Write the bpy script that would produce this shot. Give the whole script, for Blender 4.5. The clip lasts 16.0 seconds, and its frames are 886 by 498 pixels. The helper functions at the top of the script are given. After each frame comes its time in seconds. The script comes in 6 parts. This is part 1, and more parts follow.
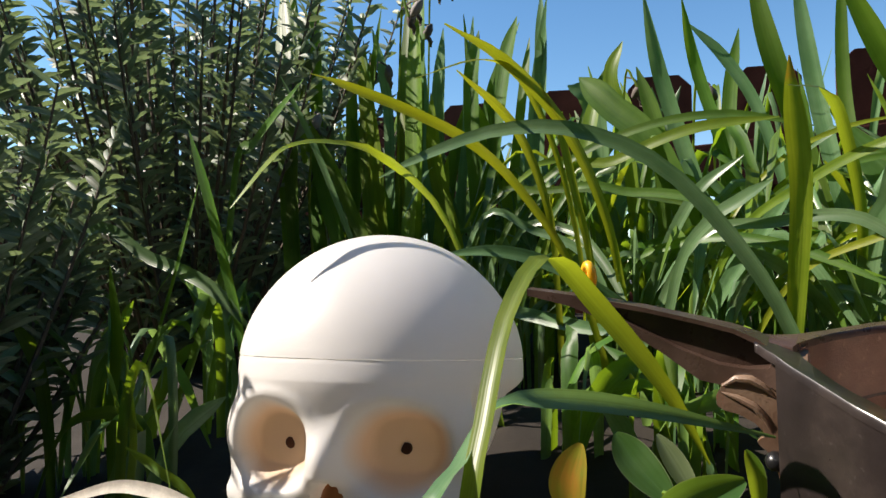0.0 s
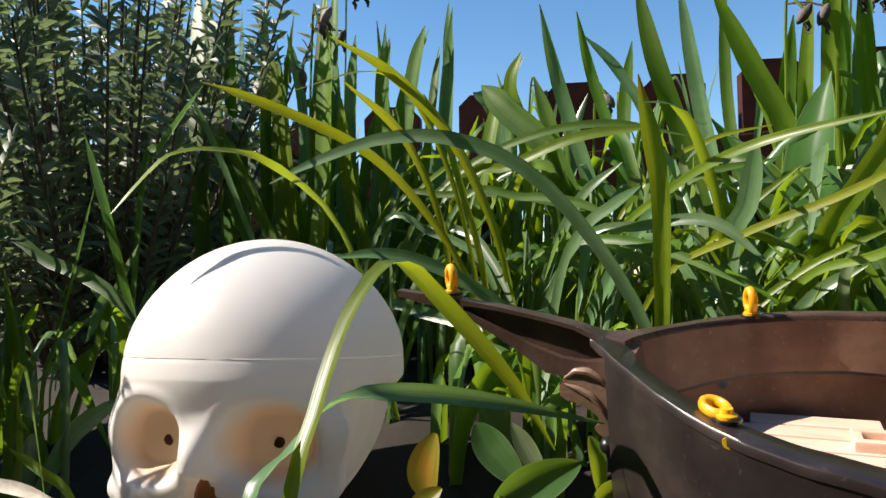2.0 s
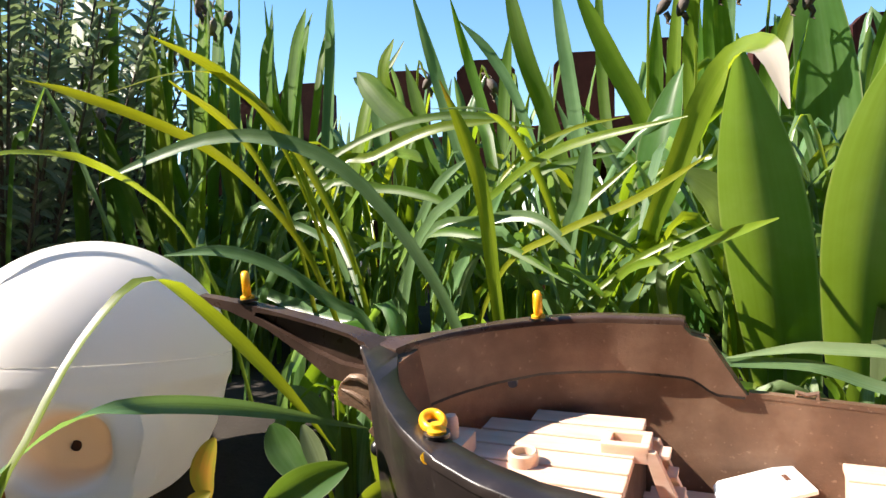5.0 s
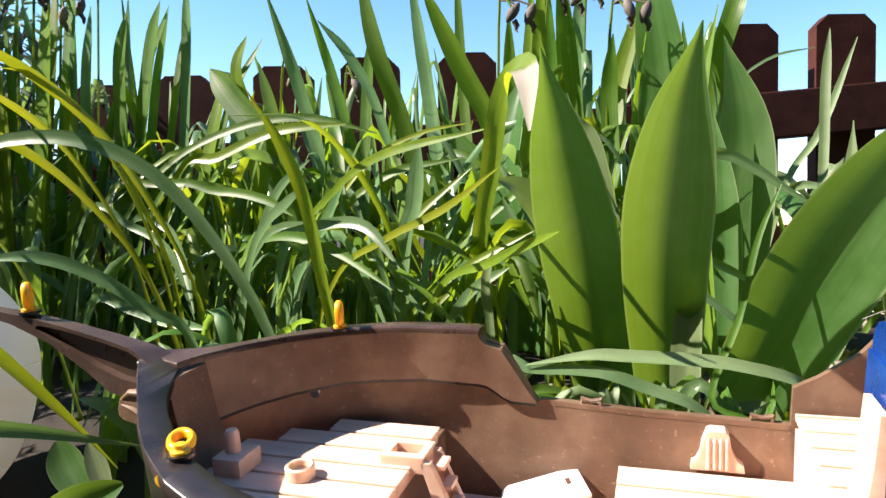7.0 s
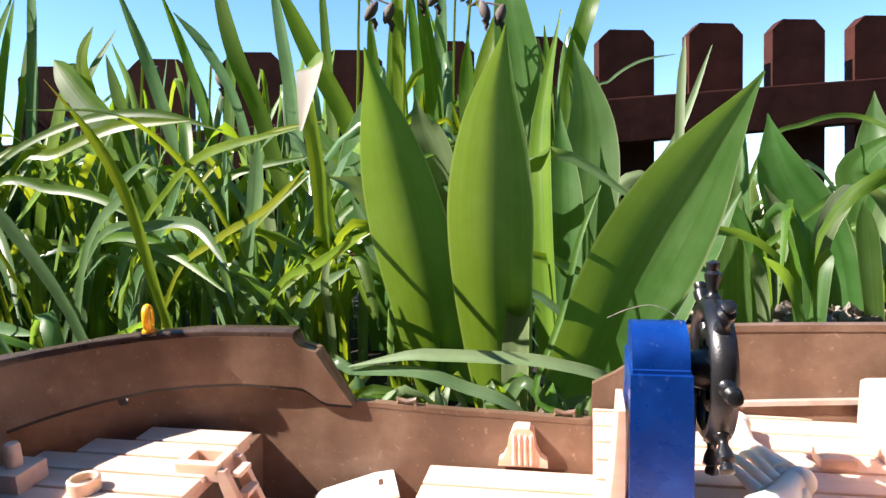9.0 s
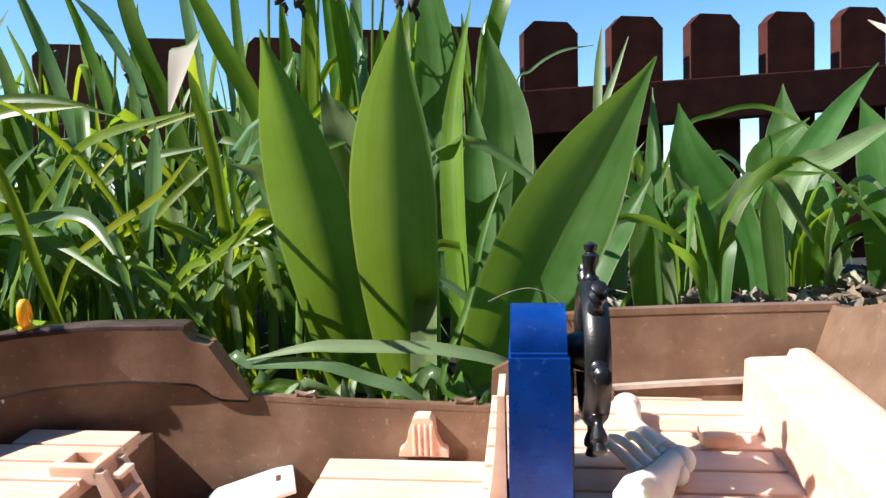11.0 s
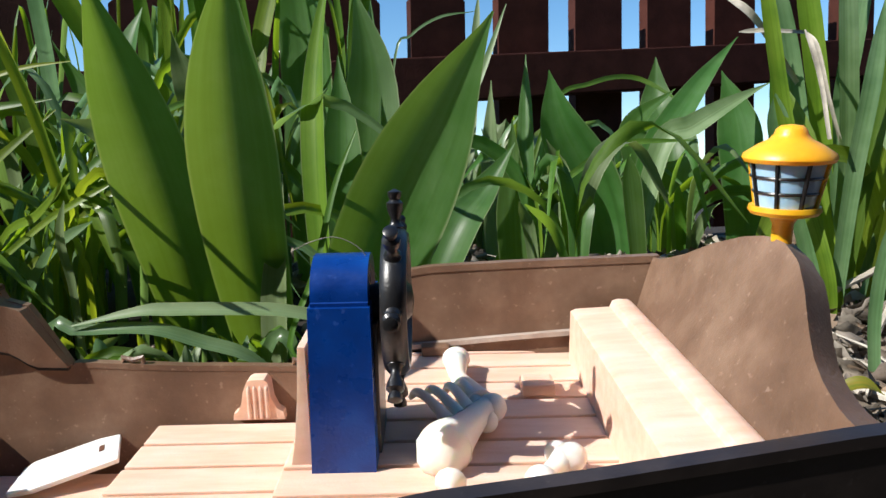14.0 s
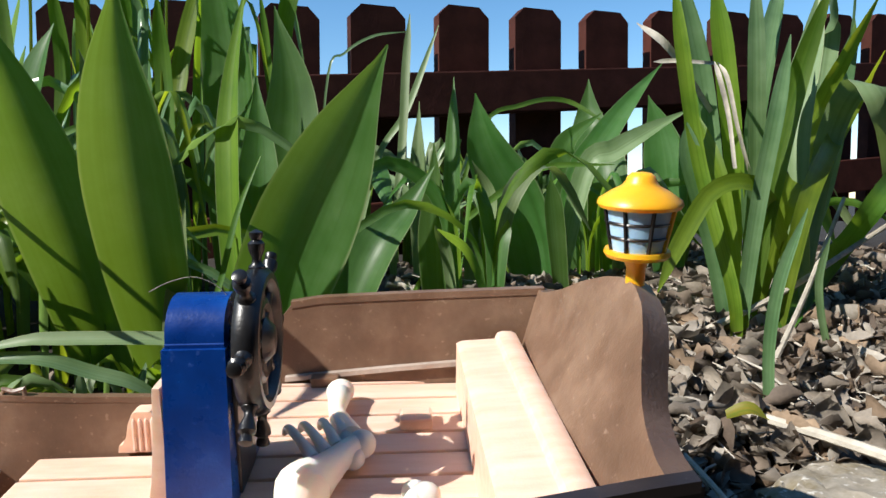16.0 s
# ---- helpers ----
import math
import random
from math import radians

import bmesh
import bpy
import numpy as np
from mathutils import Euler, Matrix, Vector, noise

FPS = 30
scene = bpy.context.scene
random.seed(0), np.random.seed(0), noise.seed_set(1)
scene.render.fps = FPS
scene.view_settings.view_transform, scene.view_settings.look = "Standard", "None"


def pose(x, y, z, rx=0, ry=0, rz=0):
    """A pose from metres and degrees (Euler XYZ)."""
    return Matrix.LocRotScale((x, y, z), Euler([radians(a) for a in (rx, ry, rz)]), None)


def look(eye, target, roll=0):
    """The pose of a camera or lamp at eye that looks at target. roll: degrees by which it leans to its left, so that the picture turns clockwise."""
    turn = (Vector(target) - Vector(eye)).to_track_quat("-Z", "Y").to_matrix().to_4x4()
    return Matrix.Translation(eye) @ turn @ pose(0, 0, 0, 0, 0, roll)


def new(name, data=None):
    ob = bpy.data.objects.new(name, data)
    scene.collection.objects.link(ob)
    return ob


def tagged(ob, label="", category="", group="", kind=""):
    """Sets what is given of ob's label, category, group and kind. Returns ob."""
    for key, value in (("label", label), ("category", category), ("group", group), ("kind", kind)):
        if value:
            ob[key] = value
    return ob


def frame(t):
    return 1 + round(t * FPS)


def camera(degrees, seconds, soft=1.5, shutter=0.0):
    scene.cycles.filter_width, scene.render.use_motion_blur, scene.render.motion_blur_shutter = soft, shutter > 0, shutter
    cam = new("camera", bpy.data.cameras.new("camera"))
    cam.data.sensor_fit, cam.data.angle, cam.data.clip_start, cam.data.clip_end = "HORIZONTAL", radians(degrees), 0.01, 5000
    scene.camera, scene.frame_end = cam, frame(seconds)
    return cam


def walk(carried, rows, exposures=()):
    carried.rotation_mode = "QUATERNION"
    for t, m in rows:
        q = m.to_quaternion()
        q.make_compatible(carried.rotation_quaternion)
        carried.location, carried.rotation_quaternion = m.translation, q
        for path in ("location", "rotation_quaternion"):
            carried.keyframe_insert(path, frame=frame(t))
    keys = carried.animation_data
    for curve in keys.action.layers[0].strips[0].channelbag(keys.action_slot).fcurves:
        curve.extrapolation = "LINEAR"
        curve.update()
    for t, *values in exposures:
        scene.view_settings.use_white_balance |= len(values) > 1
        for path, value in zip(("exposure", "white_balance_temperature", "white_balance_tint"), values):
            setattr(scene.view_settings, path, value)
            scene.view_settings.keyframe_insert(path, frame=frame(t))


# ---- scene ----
cam = camera(66.5, 16.0)
PATH = [
    (0, (0.0848, -0.2643, 0.1480), (-0.4093, 0.6040, 0.1929), -0.33),
    (0.5, (0.0958, -0.2696, 0.1469), (-0.3833, 0.6067, 0.1986), -0.53),
    (1, (0.1019, -0.2682, 0.1478), (-0.3625, 0.6161, 0.1973), -0.35),
    (1.5, (0.1143, -0.2638, 0.1500), (-0.3369, 0.6276, 0.1945), -0.81),
    (2, (0.1240, -0.2640, 0.1494), (-0.3062, 0.6378, 0.1910), -0.72),
    (2.5, (0.1329, -0.2688, 0.1513), (-0.2804, 0.6408, 0.1939), -0.56),
    (3, (0.1417, -0.2621, 0.1507), (-0.2617, 0.6520, 0.1912), -0.69),
    (3.2, (0.1474, -0.2603, 0.1507), (-0.2461, 0.6581, 0.1925), -0.80),
    (5.3, (0.2099, -0.2343, 0.1703), (-0.1917, 0.6812, 0.1456), -1.07),
    (5.5, (0.2147, -0.2328, 0.1708), (-0.1760, 0.6872, 0.1418), -0.89),
    (6, (0.2274, -0.2296, 0.1701), (-0.1447, 0.6982, 0.1425), -1.11),
    (6.5, (0.2396, -0.2232, 0.1728), (-0.1014, 0.7166, 0.1469), -0.75),
    (7, (0.2574, -0.2160, 0.1755), (-0.0494, 0.7353, 0.1463), -0.67),
    (7.5, (0.2735, -0.2118, 0.1770), (-0.0031, 0.7491, 0.1630), -0.39),
    (8, (0.2856, -0.2091, 0.1786), (0.0288, 0.7571, 0.1557), -0.66),
    (8.5, (0.2980, -0.2043, 0.1785), (0.0573, 0.7659, 0.1497), -0.88),
    (9, (0.3050, -0.2012, 0.1760), (0.1019, 0.7774, 0.1428), -0.72),
    (9.2, (0.3059, -0.2006, 0.1756), (0.1125, 0.7802, 0.1495), -0.63),
    (11.3, (0.3247, -0.1921, 0.1713), (0.2240, 0.8016, 0.1223), -1.51),
    (11.5, (0.3259, -0.1925, 0.1699), (0.2396, 0.8023, 0.1164), -1.72),
    (12, (0.3346, -0.1908, 0.1638), (0.2742, 0.8048, 0.0924), -2.33),
    (12.5, (0.3389, -0.1856, 0.1622), (0.2966, 0.8108, 0.0891), -2.35),
    (13, (0.3420, -0.1868, 0.1635), (0.3192, 0.8106, 0.0951), -2.02),
    (13.5, (0.3479, -0.1856, 0.1640), (0.3404, 0.8114, 0.0875), -1.75),
    (14, (0.3530, -0.1859, 0.1641), (0.3617, 0.8106, 0.0813), -1.14),
    (14.5, (0.3599, -0.1876, 0.1664), (0.3823, 0.8088, 0.0850), -0.94),
    (15, (0.3666, -0.1915, 0.1670), (0.4049, 0.8042, 0.0823), -0.83),
    (15.5, (0.3733, -0.1887, 0.1684), (0.4312, 0.8069, 0.0958), -0.48),
    (16, (0.3809, -0.1888, 0.1729), (0.4484, 0.8065, 0.1025), -0.44),
]
walk(cam, [(t, look(eye, target, roll)) for t, eye, target, roll in PATH], exposures=((0, 0.88, 6800, 14), (3, 0.98, 6800, 14), (5.5, 1.52, 6900, 15), (9, 1.47, 6550, 17), (11.5, 0.92, 6250, 11), (12.5, 0.62, 6200, 10), (16, 0.70, 6300, 10)))

# ---- light ----
SUN_TO = Vector((-0.692, -0.285, 0.663)).normalized()
world = bpy.data.worlds.new("world")
scene.world = world
world.use_nodes = True
wn = world.node_tree.nodes
sky = wn.new("ShaderNodeTexSky")
sky.sky_type = "NISHITA"
sky.sun_disc = False
sky.sun_elevation = math.asin(SUN_TO.z)
sky.sun_rotation = math.atan2(SUN_TO.x, SUN_TO.y)
sky.air_density, sky.dust_density, sky.ozone_density, sky.altitude = 1.0, 0.0, 1.3, 300.0
wn["Background"].inputs["Strength"].default_value = 0.105
tone = wn.new("ShaderNodeHueSaturation")
tone.inputs["Hue"].default_value, tone.inputs["Saturation"].default_value = 0.496, 1.25
world.node_tree.links.new(sky.outputs["Color"], tone.inputs["Color"])
world.node_tree.links.new(tone.outputs["Color"], wn["Background"].inputs["Color"])
sun = new("sun", bpy.data.lights.new("sun", "SUN"))
sun.data.energy, sun.data.angle, sun.data.color = 5.0, radians(0.53), (1.0, 0.94, 0.84)
sun.matrix_world = look(SUN_TO * 5, (0, 0, 0))


# ---- materials ----
def nodes_of(name):
    m = bpy.data.materials.new(name)
    m.use_nodes = True
    t = m.node_tree
    return m, t, t.nodes, t.links, t.nodes["Principled BSDF"]


def ramp(n, l, src, stops):
    r = n.new("ShaderNodeValToRGB")
    e = r.color_ramp.elements
    e[0].position, e[0].color = stops[0][0], (*stops[0][1], 1)
    e[1].position, e[1].color = stops[-1][0], (*stops[-1][1], 1)
    for p, c in stops[1:-1]:
        x = e.new(p)
        x.color = (*c, 1)
    l.new(src, r.inputs[0])
    return r.outputs[0]


def noise_tex(n, l, scale, detail=4, rough=0.55, coord="Object", stretch=None):
    c = n.new("ShaderNodeTexCoord")
    t = n.new("ShaderNodeTexNoise")
    t.inputs["Scale"].default_value, t.inputs["Detail"].default_value, t.inputs["Roughness"].default_value = scale, detail, rough
    if stretch:
        mp = n.new("ShaderNodeMapping")
        mp.inputs["Scale"].default_value = stretch
        l.new(c.outputs[coord], mp.inputs[0])
        l.new(mp.outputs[0], t.inputs[0])
    else:
        l.new(c.outputs[coord], t.inputs[0])
    return t.outputs[0]


def mixed(n, l, fac, a, b, mode="MIX"):
    m = n.new("ShaderNodeMix")
    m.data_type, m.blend_type = "RGBA", mode
    for k, v in ((0, fac), (6, a), (7, b)):
        if isinstance(v, (int, float)):
            m.inputs[k].default_value = v
        elif isinstance(v, tuple):
            m.inputs[k].default_value = (*v, 1)
        else:
            l.new(v, m.inputs[k])
    return m.outputs[2]


def bump(n, l, bsdf, height, strength, distance):
    b = n.new("ShaderNodeBump")
    b.inputs["Strength"].default_value, b.inputs["Distance"].default_value = strength, distance
    l.new(height, b.inputs["Height"])
    l.new(b.outputs[0], bsdf.inputs["Normal"])


def plastic(name, dark, mid, light, rough=0.42, scale=60, sss=0.0, grain=0.15, specks=0.0, streak=None):
    """Moulded, worn plastic: soft mottling, fine grain and pale scuffs."""
    m, t, n, l, b = nodes_of(name)
    big = noise_tex(n, l, scale, 5, 0.6, stretch=streak)
    col = ramp(n, l, big, [(0.3, dark), (0.5, mid), (0.72, light)])
    if specks:
        sp = noise_tex(n, l, 420, 2, 0.5)
        f = ramp(n, l, sp, [(0.66, (0, 0, 0)), (0.74, (specks, specks, specks))])
        col = mixed(n, l, f, col, tuple(min(1, c * 2.2 + 0.12) for c in light))
    l.new(col, b.inputs["Base Color"])
    fine = noise_tex(n, l, 900, 3, 0.6)
    rr = n.new("ShaderNodeMapRange")
    rr.inputs[3].default_value, rr.inputs[4].default_value = rough - 0.1, rough + 0.14
    l.new(noise_tex(n, l, 140, 4), rr.inputs[0])
    l.new(rr.outputs[0], b.inputs["Roughness"])
    bump(n, l, b, fine, grain, 0.0006)
    if sss:
        b.inputs["Subsurface Weight"].default_value = sss
        b.inputs["Subsurface Radius"].default_value = (0.9, 0.45, 0.25)
        b.inputs["Subsurface Scale"].default_value = 0.022
    return m


def leaf_material(name, deep, mid, pale, through_col, glow=0.45, rough=0.38, tip=None, veins=60.0, tip_col=(0.42, 0.10, 0.025)):
    """A living leaf: parallel veins along it, uneven green, light that comes through it."""
    m, t, n, l, b = nodes_of(name)
    uv = n.new("ShaderNodeUVMap")
    sep = n.new("ShaderNodeSeparateXYZ")
    l.new(uv.outputs[0], sep.inputs[0])
    info = n.new("ShaderNodeObjectInfo")
    geo = n.new("ShaderNodeNewGeometry")
    blot = noise_tex(n, l, 45, 4, 0.6)
    col = ramp(n, l, blot, [(0.25, deep), (0.5, mid), (0.78, pale)])
    hs = n.new("ShaderNodeHueSaturation")
    mr = n.new("ShaderNodeMapRange")
    mr.inputs[3].default_value, mr.inputs[4].default_value = 0.475, 0.515
    add = n.new("ShaderNodeMath")
    add.operation = "ADD"
    l.new(info.outputs["Random"], add.inputs[0])
    l.new(geo.outputs["Random Per Island"], add.inputs[1])
    fr = n.new("ShaderNodeMath")
    fr.operation = "FRACT"
    l.new(add.outputs[0], fr.inputs[0])
    l.new(fr.outputs[0], mr.inputs[0])
    l.new(mr.outputs[0], hs.inputs["Hue"])
    mv = n.new("ShaderNodeMapRange")
    mv.inputs[3].default_value, mv.inputs[4].default_value = 0.75, 1.25
    l.new(fr.outputs[0], mv.inputs[0])
    l.new(mv.outputs[0], hs.inputs["Value"])
    l.new(col, hs.inputs["Color"])
    col = hs.outputs[0]
    # long soft streaks and a pale thin margin
    stretch = n.new("ShaderNodeMapping")
    stretch.inputs["Scale"].default_value = (9, 0.9, 1)
    l.new(uv.outputs[0], stretch.inputs[0])
    off = n.new("ShaderNodeCombineXYZ")
    l.new(fr.outputs[0], off.inputs[2])
    sh = n.new("ShaderNodeVectorMath")
    sh.operation = "MULTIPLY_ADD"
    l.new(off.outputs[0], sh.inputs[0])
    sh.inputs[1].default_value = (50, 50, 50)
    l.new(stretch.outputs[0], sh.inputs[2])
    sn = n.new("ShaderNodeTexNoise")
    sn.inputs["Scale"].default_value, sn.inputs["Detail"].default_value = 1.0, 5
    l.new(sh.outputs[0], sn.inputs[0])
    col = mixed(n, l, ramp(n, l, sn.outputs[0], [(0.45, (0, 0, 0)), (0.75, (0.5, 0.5, 0.5))]), col, tuple(1.1 * c for c in pale))
    col = mixed(n, l, ramp(n, l, sn.outputs[0], [(0.28, (0.6, 0.6, 0.6)), (0.46, (0, 0, 0))]), col, tuple(0.8 * c for c in deep))
    if veins >= 100:
        ed = n.new("ShaderNodeMath")
        ed.operation = "PINGPONG"
        l.new(sep.outputs[0], ed.inputs[0])
        ed.inputs[1].default_value = 0.5
        col = mixed(n, l, ramp(n, l, ed.outputs[0], [(0.008, (0.7, 0.7, 0.7)), (0.03, (0, 0, 0))]), col, (0.34, 0.38, 0.20))
        col = mixed(n, l, ramp(n, l, ed.outputs[0], [(0.46, (0, 0, 0)), (0.5, (0.35, 0.35, 0.35))]), col, tuple(1.2 * c for c in pale))
    # parallel veins
    w = n.new("ShaderNodeMath")
    w.operation = "MULTIPLY"
    l.new(sep.outputs[0], w.inputs[0])
    w.inputs[1].default_value = veins
    s = n.new("ShaderNodeMath")
    s.operation = "SINE"
    l.new(w.outputs[0], s.inputs[0])
    vf = n.new("ShaderNodeMapRange")
    vf.inputs[1].default_value, vf.inputs[2].default_value = -1, 1
    vf.inputs[3].default_value, vf.inputs[4].default_value = 0.0, 0.06 if veins < 100 else 0.08
    l.new(s.outputs[0], vf.inputs[0])
    col = mixed(n, l, vf.outputs[0], col, tuple(0.75 * c for c in deep))
    # withered tip
    if tip:
        nz = noise_tex(n, l, 160, 2)
        a2 = n.new("ShaderNodeMath")
        a2.operation = "MULTIPLY_ADD"
        l.new(nz, a2.inputs[0])
        a2.inputs[1].default_value = 0.06
        l.new(sep.outputs[1], a2.inputs[2])
        tf = ramp(n, l, a2.outputs[0], [(1.0, (0, 0, 0)), (1.02, (1, 1, 1))]) if tip is True else ramp(n, l, a2.outputs[0], [(tip, (0, 0, 0)), (tip + 0.03, (1, 1, 1))])
        col = mixed(n, l, tf, col, tip_col)
    l.new(col, b.inputs["Base Color"])
    b.inputs["Roughness"].default_value = rough
    b.inputs["Specular IOR Level"].default_value = 0.45 if veins < 100 else 0.42
    bump(n, l, b, s.outputs[0], 0.05 if veins < 100 else 0.03, 0.0003)
    tr = n.new("ShaderNodeBsdfTranslucent")
    l.new(mixed(n, l, 0.6, col, through_col), tr.inputs[0])
    mix = n.new("ShaderNodeMixShader")
    mix.inputs[0].default_value = glow
    l.new(b.outputs[0], mix.inputs[1])
    l.new(tr.outputs[0], mix.inputs[2])
    l.new(mix.outputs[0], n["Material Output"].inputs[0])
    return m


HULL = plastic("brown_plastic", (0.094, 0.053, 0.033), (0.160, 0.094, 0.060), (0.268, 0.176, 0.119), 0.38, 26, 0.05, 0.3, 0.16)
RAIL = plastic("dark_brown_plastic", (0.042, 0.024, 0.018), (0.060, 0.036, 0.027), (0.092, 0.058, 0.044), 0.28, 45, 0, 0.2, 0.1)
# the ship's brown again, with the camera side's shade put into the colour
NEAR_SHADED = plastic("shaded_brown_plastic", (0.016, 0.012, 0.012), (0.024, 0.018, 0.017), (0.045, 0.034, 0.030), 0.3, 45, 0, 0.06, 0.1)
# lighter tan: sun on the stern ledge's top put into the colour
LEDGE = plastic("sunlit_tan_plastic", (0.30, 0.23, 0.19), (0.38, 0.31, 0.26), (0.46, 0.39, 0.34), 0.45, 60, 0.05, 0.3, 0.1)
DECK = plastic("peach_plastic", (0.68, 0.42, 0.30), (0.74, 0.49, 0.37), (0.80, 0.56, 0.45), 0.5, 30, 0.15, 0.2, 0.0, (1, 6, 6))
BLUE = plastic("blue_plastic", (0.0008, 0.020, 0.135), (0.001, 0.032, 0.20), (0.004, 0.062, 0.30), 0.27, 50, 0, 0.12, 0.12)
BLACK = plastic("black_plastic", (0.006, 0.006, 0.007), (0.01, 0.01, 0.011), (0.022, 0.022, 0.024), 0.3, 60, 0, 0.15, 0.15)
YELLOW = plastic("yellow_plastic", (0.78, 0.32, 0.01), (0.85, 0.40, 0.012), (0.9, 0.47, 0.02), 0.35, 60, 0.2, 0.1)
CREAM = plastic("cream_plastic", (0.85, 0.825, 0.79), (0.88, 0.86, 0.835), (0.91, 0.89, 0.87), 0.40, 14, 0.0, 0.12)
BONE = plastic("ivory_plastic", (0.80, 0.72, 0.60), (0.85, 0.77, 0.66), (0.88, 0.81, 0.71), 0.40, 14, 0.4, 0.12)
WHITE = plastic("white_plastic", (0.74, 0.72, 0.68), (0.80, 0.78, 0.74), (0.84, 0.82, 0.79), 0.4, 40, 0.2, 0.12)
_n, _l, _b = CREAM.node_tree.nodes, CREAM.node_tree.links, CREAM.node_tree.nodes["Principled BSDF"]
_tr, _mx = _n.new("ShaderNodeBsdfTranslucent"), _n.new("ShaderNodeMixShader")
_tr.inputs[0].default_value = (0.92, 0.88, 0.81, 1)
_mx.inputs[0].default_value = 0.34
_l.new(_b.outputs[0], _mx.inputs[1])
_l.new(_tr.outputs[0], _mx.inputs[2])
_l.new(_mx.outputs[0], _n["Material Output"].inputs[0])
# the same plastic, with warm light through thin eye sockets put into its colour
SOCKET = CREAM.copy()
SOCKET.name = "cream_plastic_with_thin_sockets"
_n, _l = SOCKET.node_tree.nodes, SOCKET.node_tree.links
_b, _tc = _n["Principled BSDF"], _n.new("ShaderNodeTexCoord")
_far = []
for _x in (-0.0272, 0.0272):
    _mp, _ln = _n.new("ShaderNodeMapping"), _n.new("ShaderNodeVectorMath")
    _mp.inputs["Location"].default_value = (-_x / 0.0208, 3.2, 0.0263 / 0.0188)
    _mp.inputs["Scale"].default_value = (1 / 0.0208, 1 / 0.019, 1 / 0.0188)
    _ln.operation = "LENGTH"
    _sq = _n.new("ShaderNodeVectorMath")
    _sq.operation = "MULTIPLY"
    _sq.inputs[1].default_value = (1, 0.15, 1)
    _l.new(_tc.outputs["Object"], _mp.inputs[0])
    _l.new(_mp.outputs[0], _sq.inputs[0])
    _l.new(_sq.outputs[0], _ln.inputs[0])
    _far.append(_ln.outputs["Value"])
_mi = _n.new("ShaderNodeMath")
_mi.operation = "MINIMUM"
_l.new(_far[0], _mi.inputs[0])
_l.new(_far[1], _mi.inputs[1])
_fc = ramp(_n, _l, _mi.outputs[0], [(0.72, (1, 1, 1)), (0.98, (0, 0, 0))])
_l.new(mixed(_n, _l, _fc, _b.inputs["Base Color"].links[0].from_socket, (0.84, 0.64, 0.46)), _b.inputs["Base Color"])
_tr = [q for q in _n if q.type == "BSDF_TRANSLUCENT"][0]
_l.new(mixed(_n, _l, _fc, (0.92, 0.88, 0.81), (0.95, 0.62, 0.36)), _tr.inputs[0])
# dark brown for the shade inside small holes that are not cut
HOLE = plastic("hole_shade", (0.05, 0.018, 0.008), (0.09, 0.03, 0.012), (0.13, 0.05, 0.02), 0.8, 80)
AMBER = plastic("nose_glow_orange", (0.32, 0.11, 0.035), (0.42, 0.16, 0.05), (0.50, 0.22, 0.08), 0.6, 80)
METAL, _t, _n, _l, _b = nodes_of("steel")
_b.inputs["Metallic"].default_value, _b.inputs["Roughness"].default_value = 1.0, 0.3
_l.new(ramp(_n, _l, noise_tex(_n, _l, 300), [(0.3, (0.35, 0.35, 0.36)), (0.7, (0.6, 0.6, 0.62))]), _b.inputs["Base Color"])
# lantern panes: the sky's reflected blue put into the base colour
PANE = plastic("sky_tinted_pane", (0.30, 0.52, 0.74), (0.40, 0.62, 0.82), (0.56, 0.74, 0.88), 0.2, 50, 0.2, 0.05)

STRAP = leaf_material("strap_leaf", (0.032, 0.100, 0.010), (0.075, 0.170, 0.020), (0.13, 0.23, 0.035), (0.38, 0.56, 0.012), 0.46, 0.46, None, 46)
STRAP_BLUE = leaf_material("bluish_strap_leaf", (0.070, 0.150, 0.060), (0.12, 0.220, 0.095), (0.19, 0.30, 0.15), (0.32, 0.52, 0.08), 0.40, 0.30, None, 46)
STRAP_YELLOW = leaf_material("yellowing_strap_leaf", (0.15, 0.20, 0.010), (0.22, 0.27, 0.014), (0.31, 0.33, 0.03), (0.47, 0.49, 0.012), 0.5, 0.4, None, 40)
STRAP_TIP = leaf_material("strap_leaf_with_red_tip", (0.13, 0.20, 0.012), (0.20, 0.27, 0.018), (0.27, 0.33, 0.03), (0.50, 0.54, 0.015), 0.48, 0.4, 0.93, 40)
STRAP_DEAD = leaf_material("strap_leaf_with_bleached_tip", (0.12, 0.20, 0.014), (0.17, 0.27, 0.022), (0.24, 0.33, 0.04), (0.50, 0.57, 0.015), 0.48, 0.36, 0.86, 46, (0.55, 0.50, 0.45))
STRAP_LIME = leaf_material("lime_strap_leaf", (0.075, 0.16, 0.014), (0.15, 0.25, 0.022), (0.22, 0.32, 0.04), (0.50, 0.57, 0.015), 0.5, 0.36, None, 46)
BROAD_LIME = leaf_material("lime_broad_leaf", (0.10, 0.20, 0.018), (0.15, 0.26, 0.025), (0.21, 0.31, 0.045), (0.48, 0.56, 0.015), 0.5, 0.4, None, 120)
BROAD = leaf_material("broad_leaf", (0.044, 0.122, 0.026), (0.068, 0.168, 0.040), (0.120, 0.225, 0.080), (0.38, 0.58, 0.030), 0.54, 0.42, None, 120)
BROAD_PALE = leaf_material("pale_broad_leaf", (0.12, 0.185, 0.075), (0.165, 0.235, 0.105), (0.22, 0.29, 0.15), (0.30, 0.42, 0.05), 0.34, 0.48, None, 120)
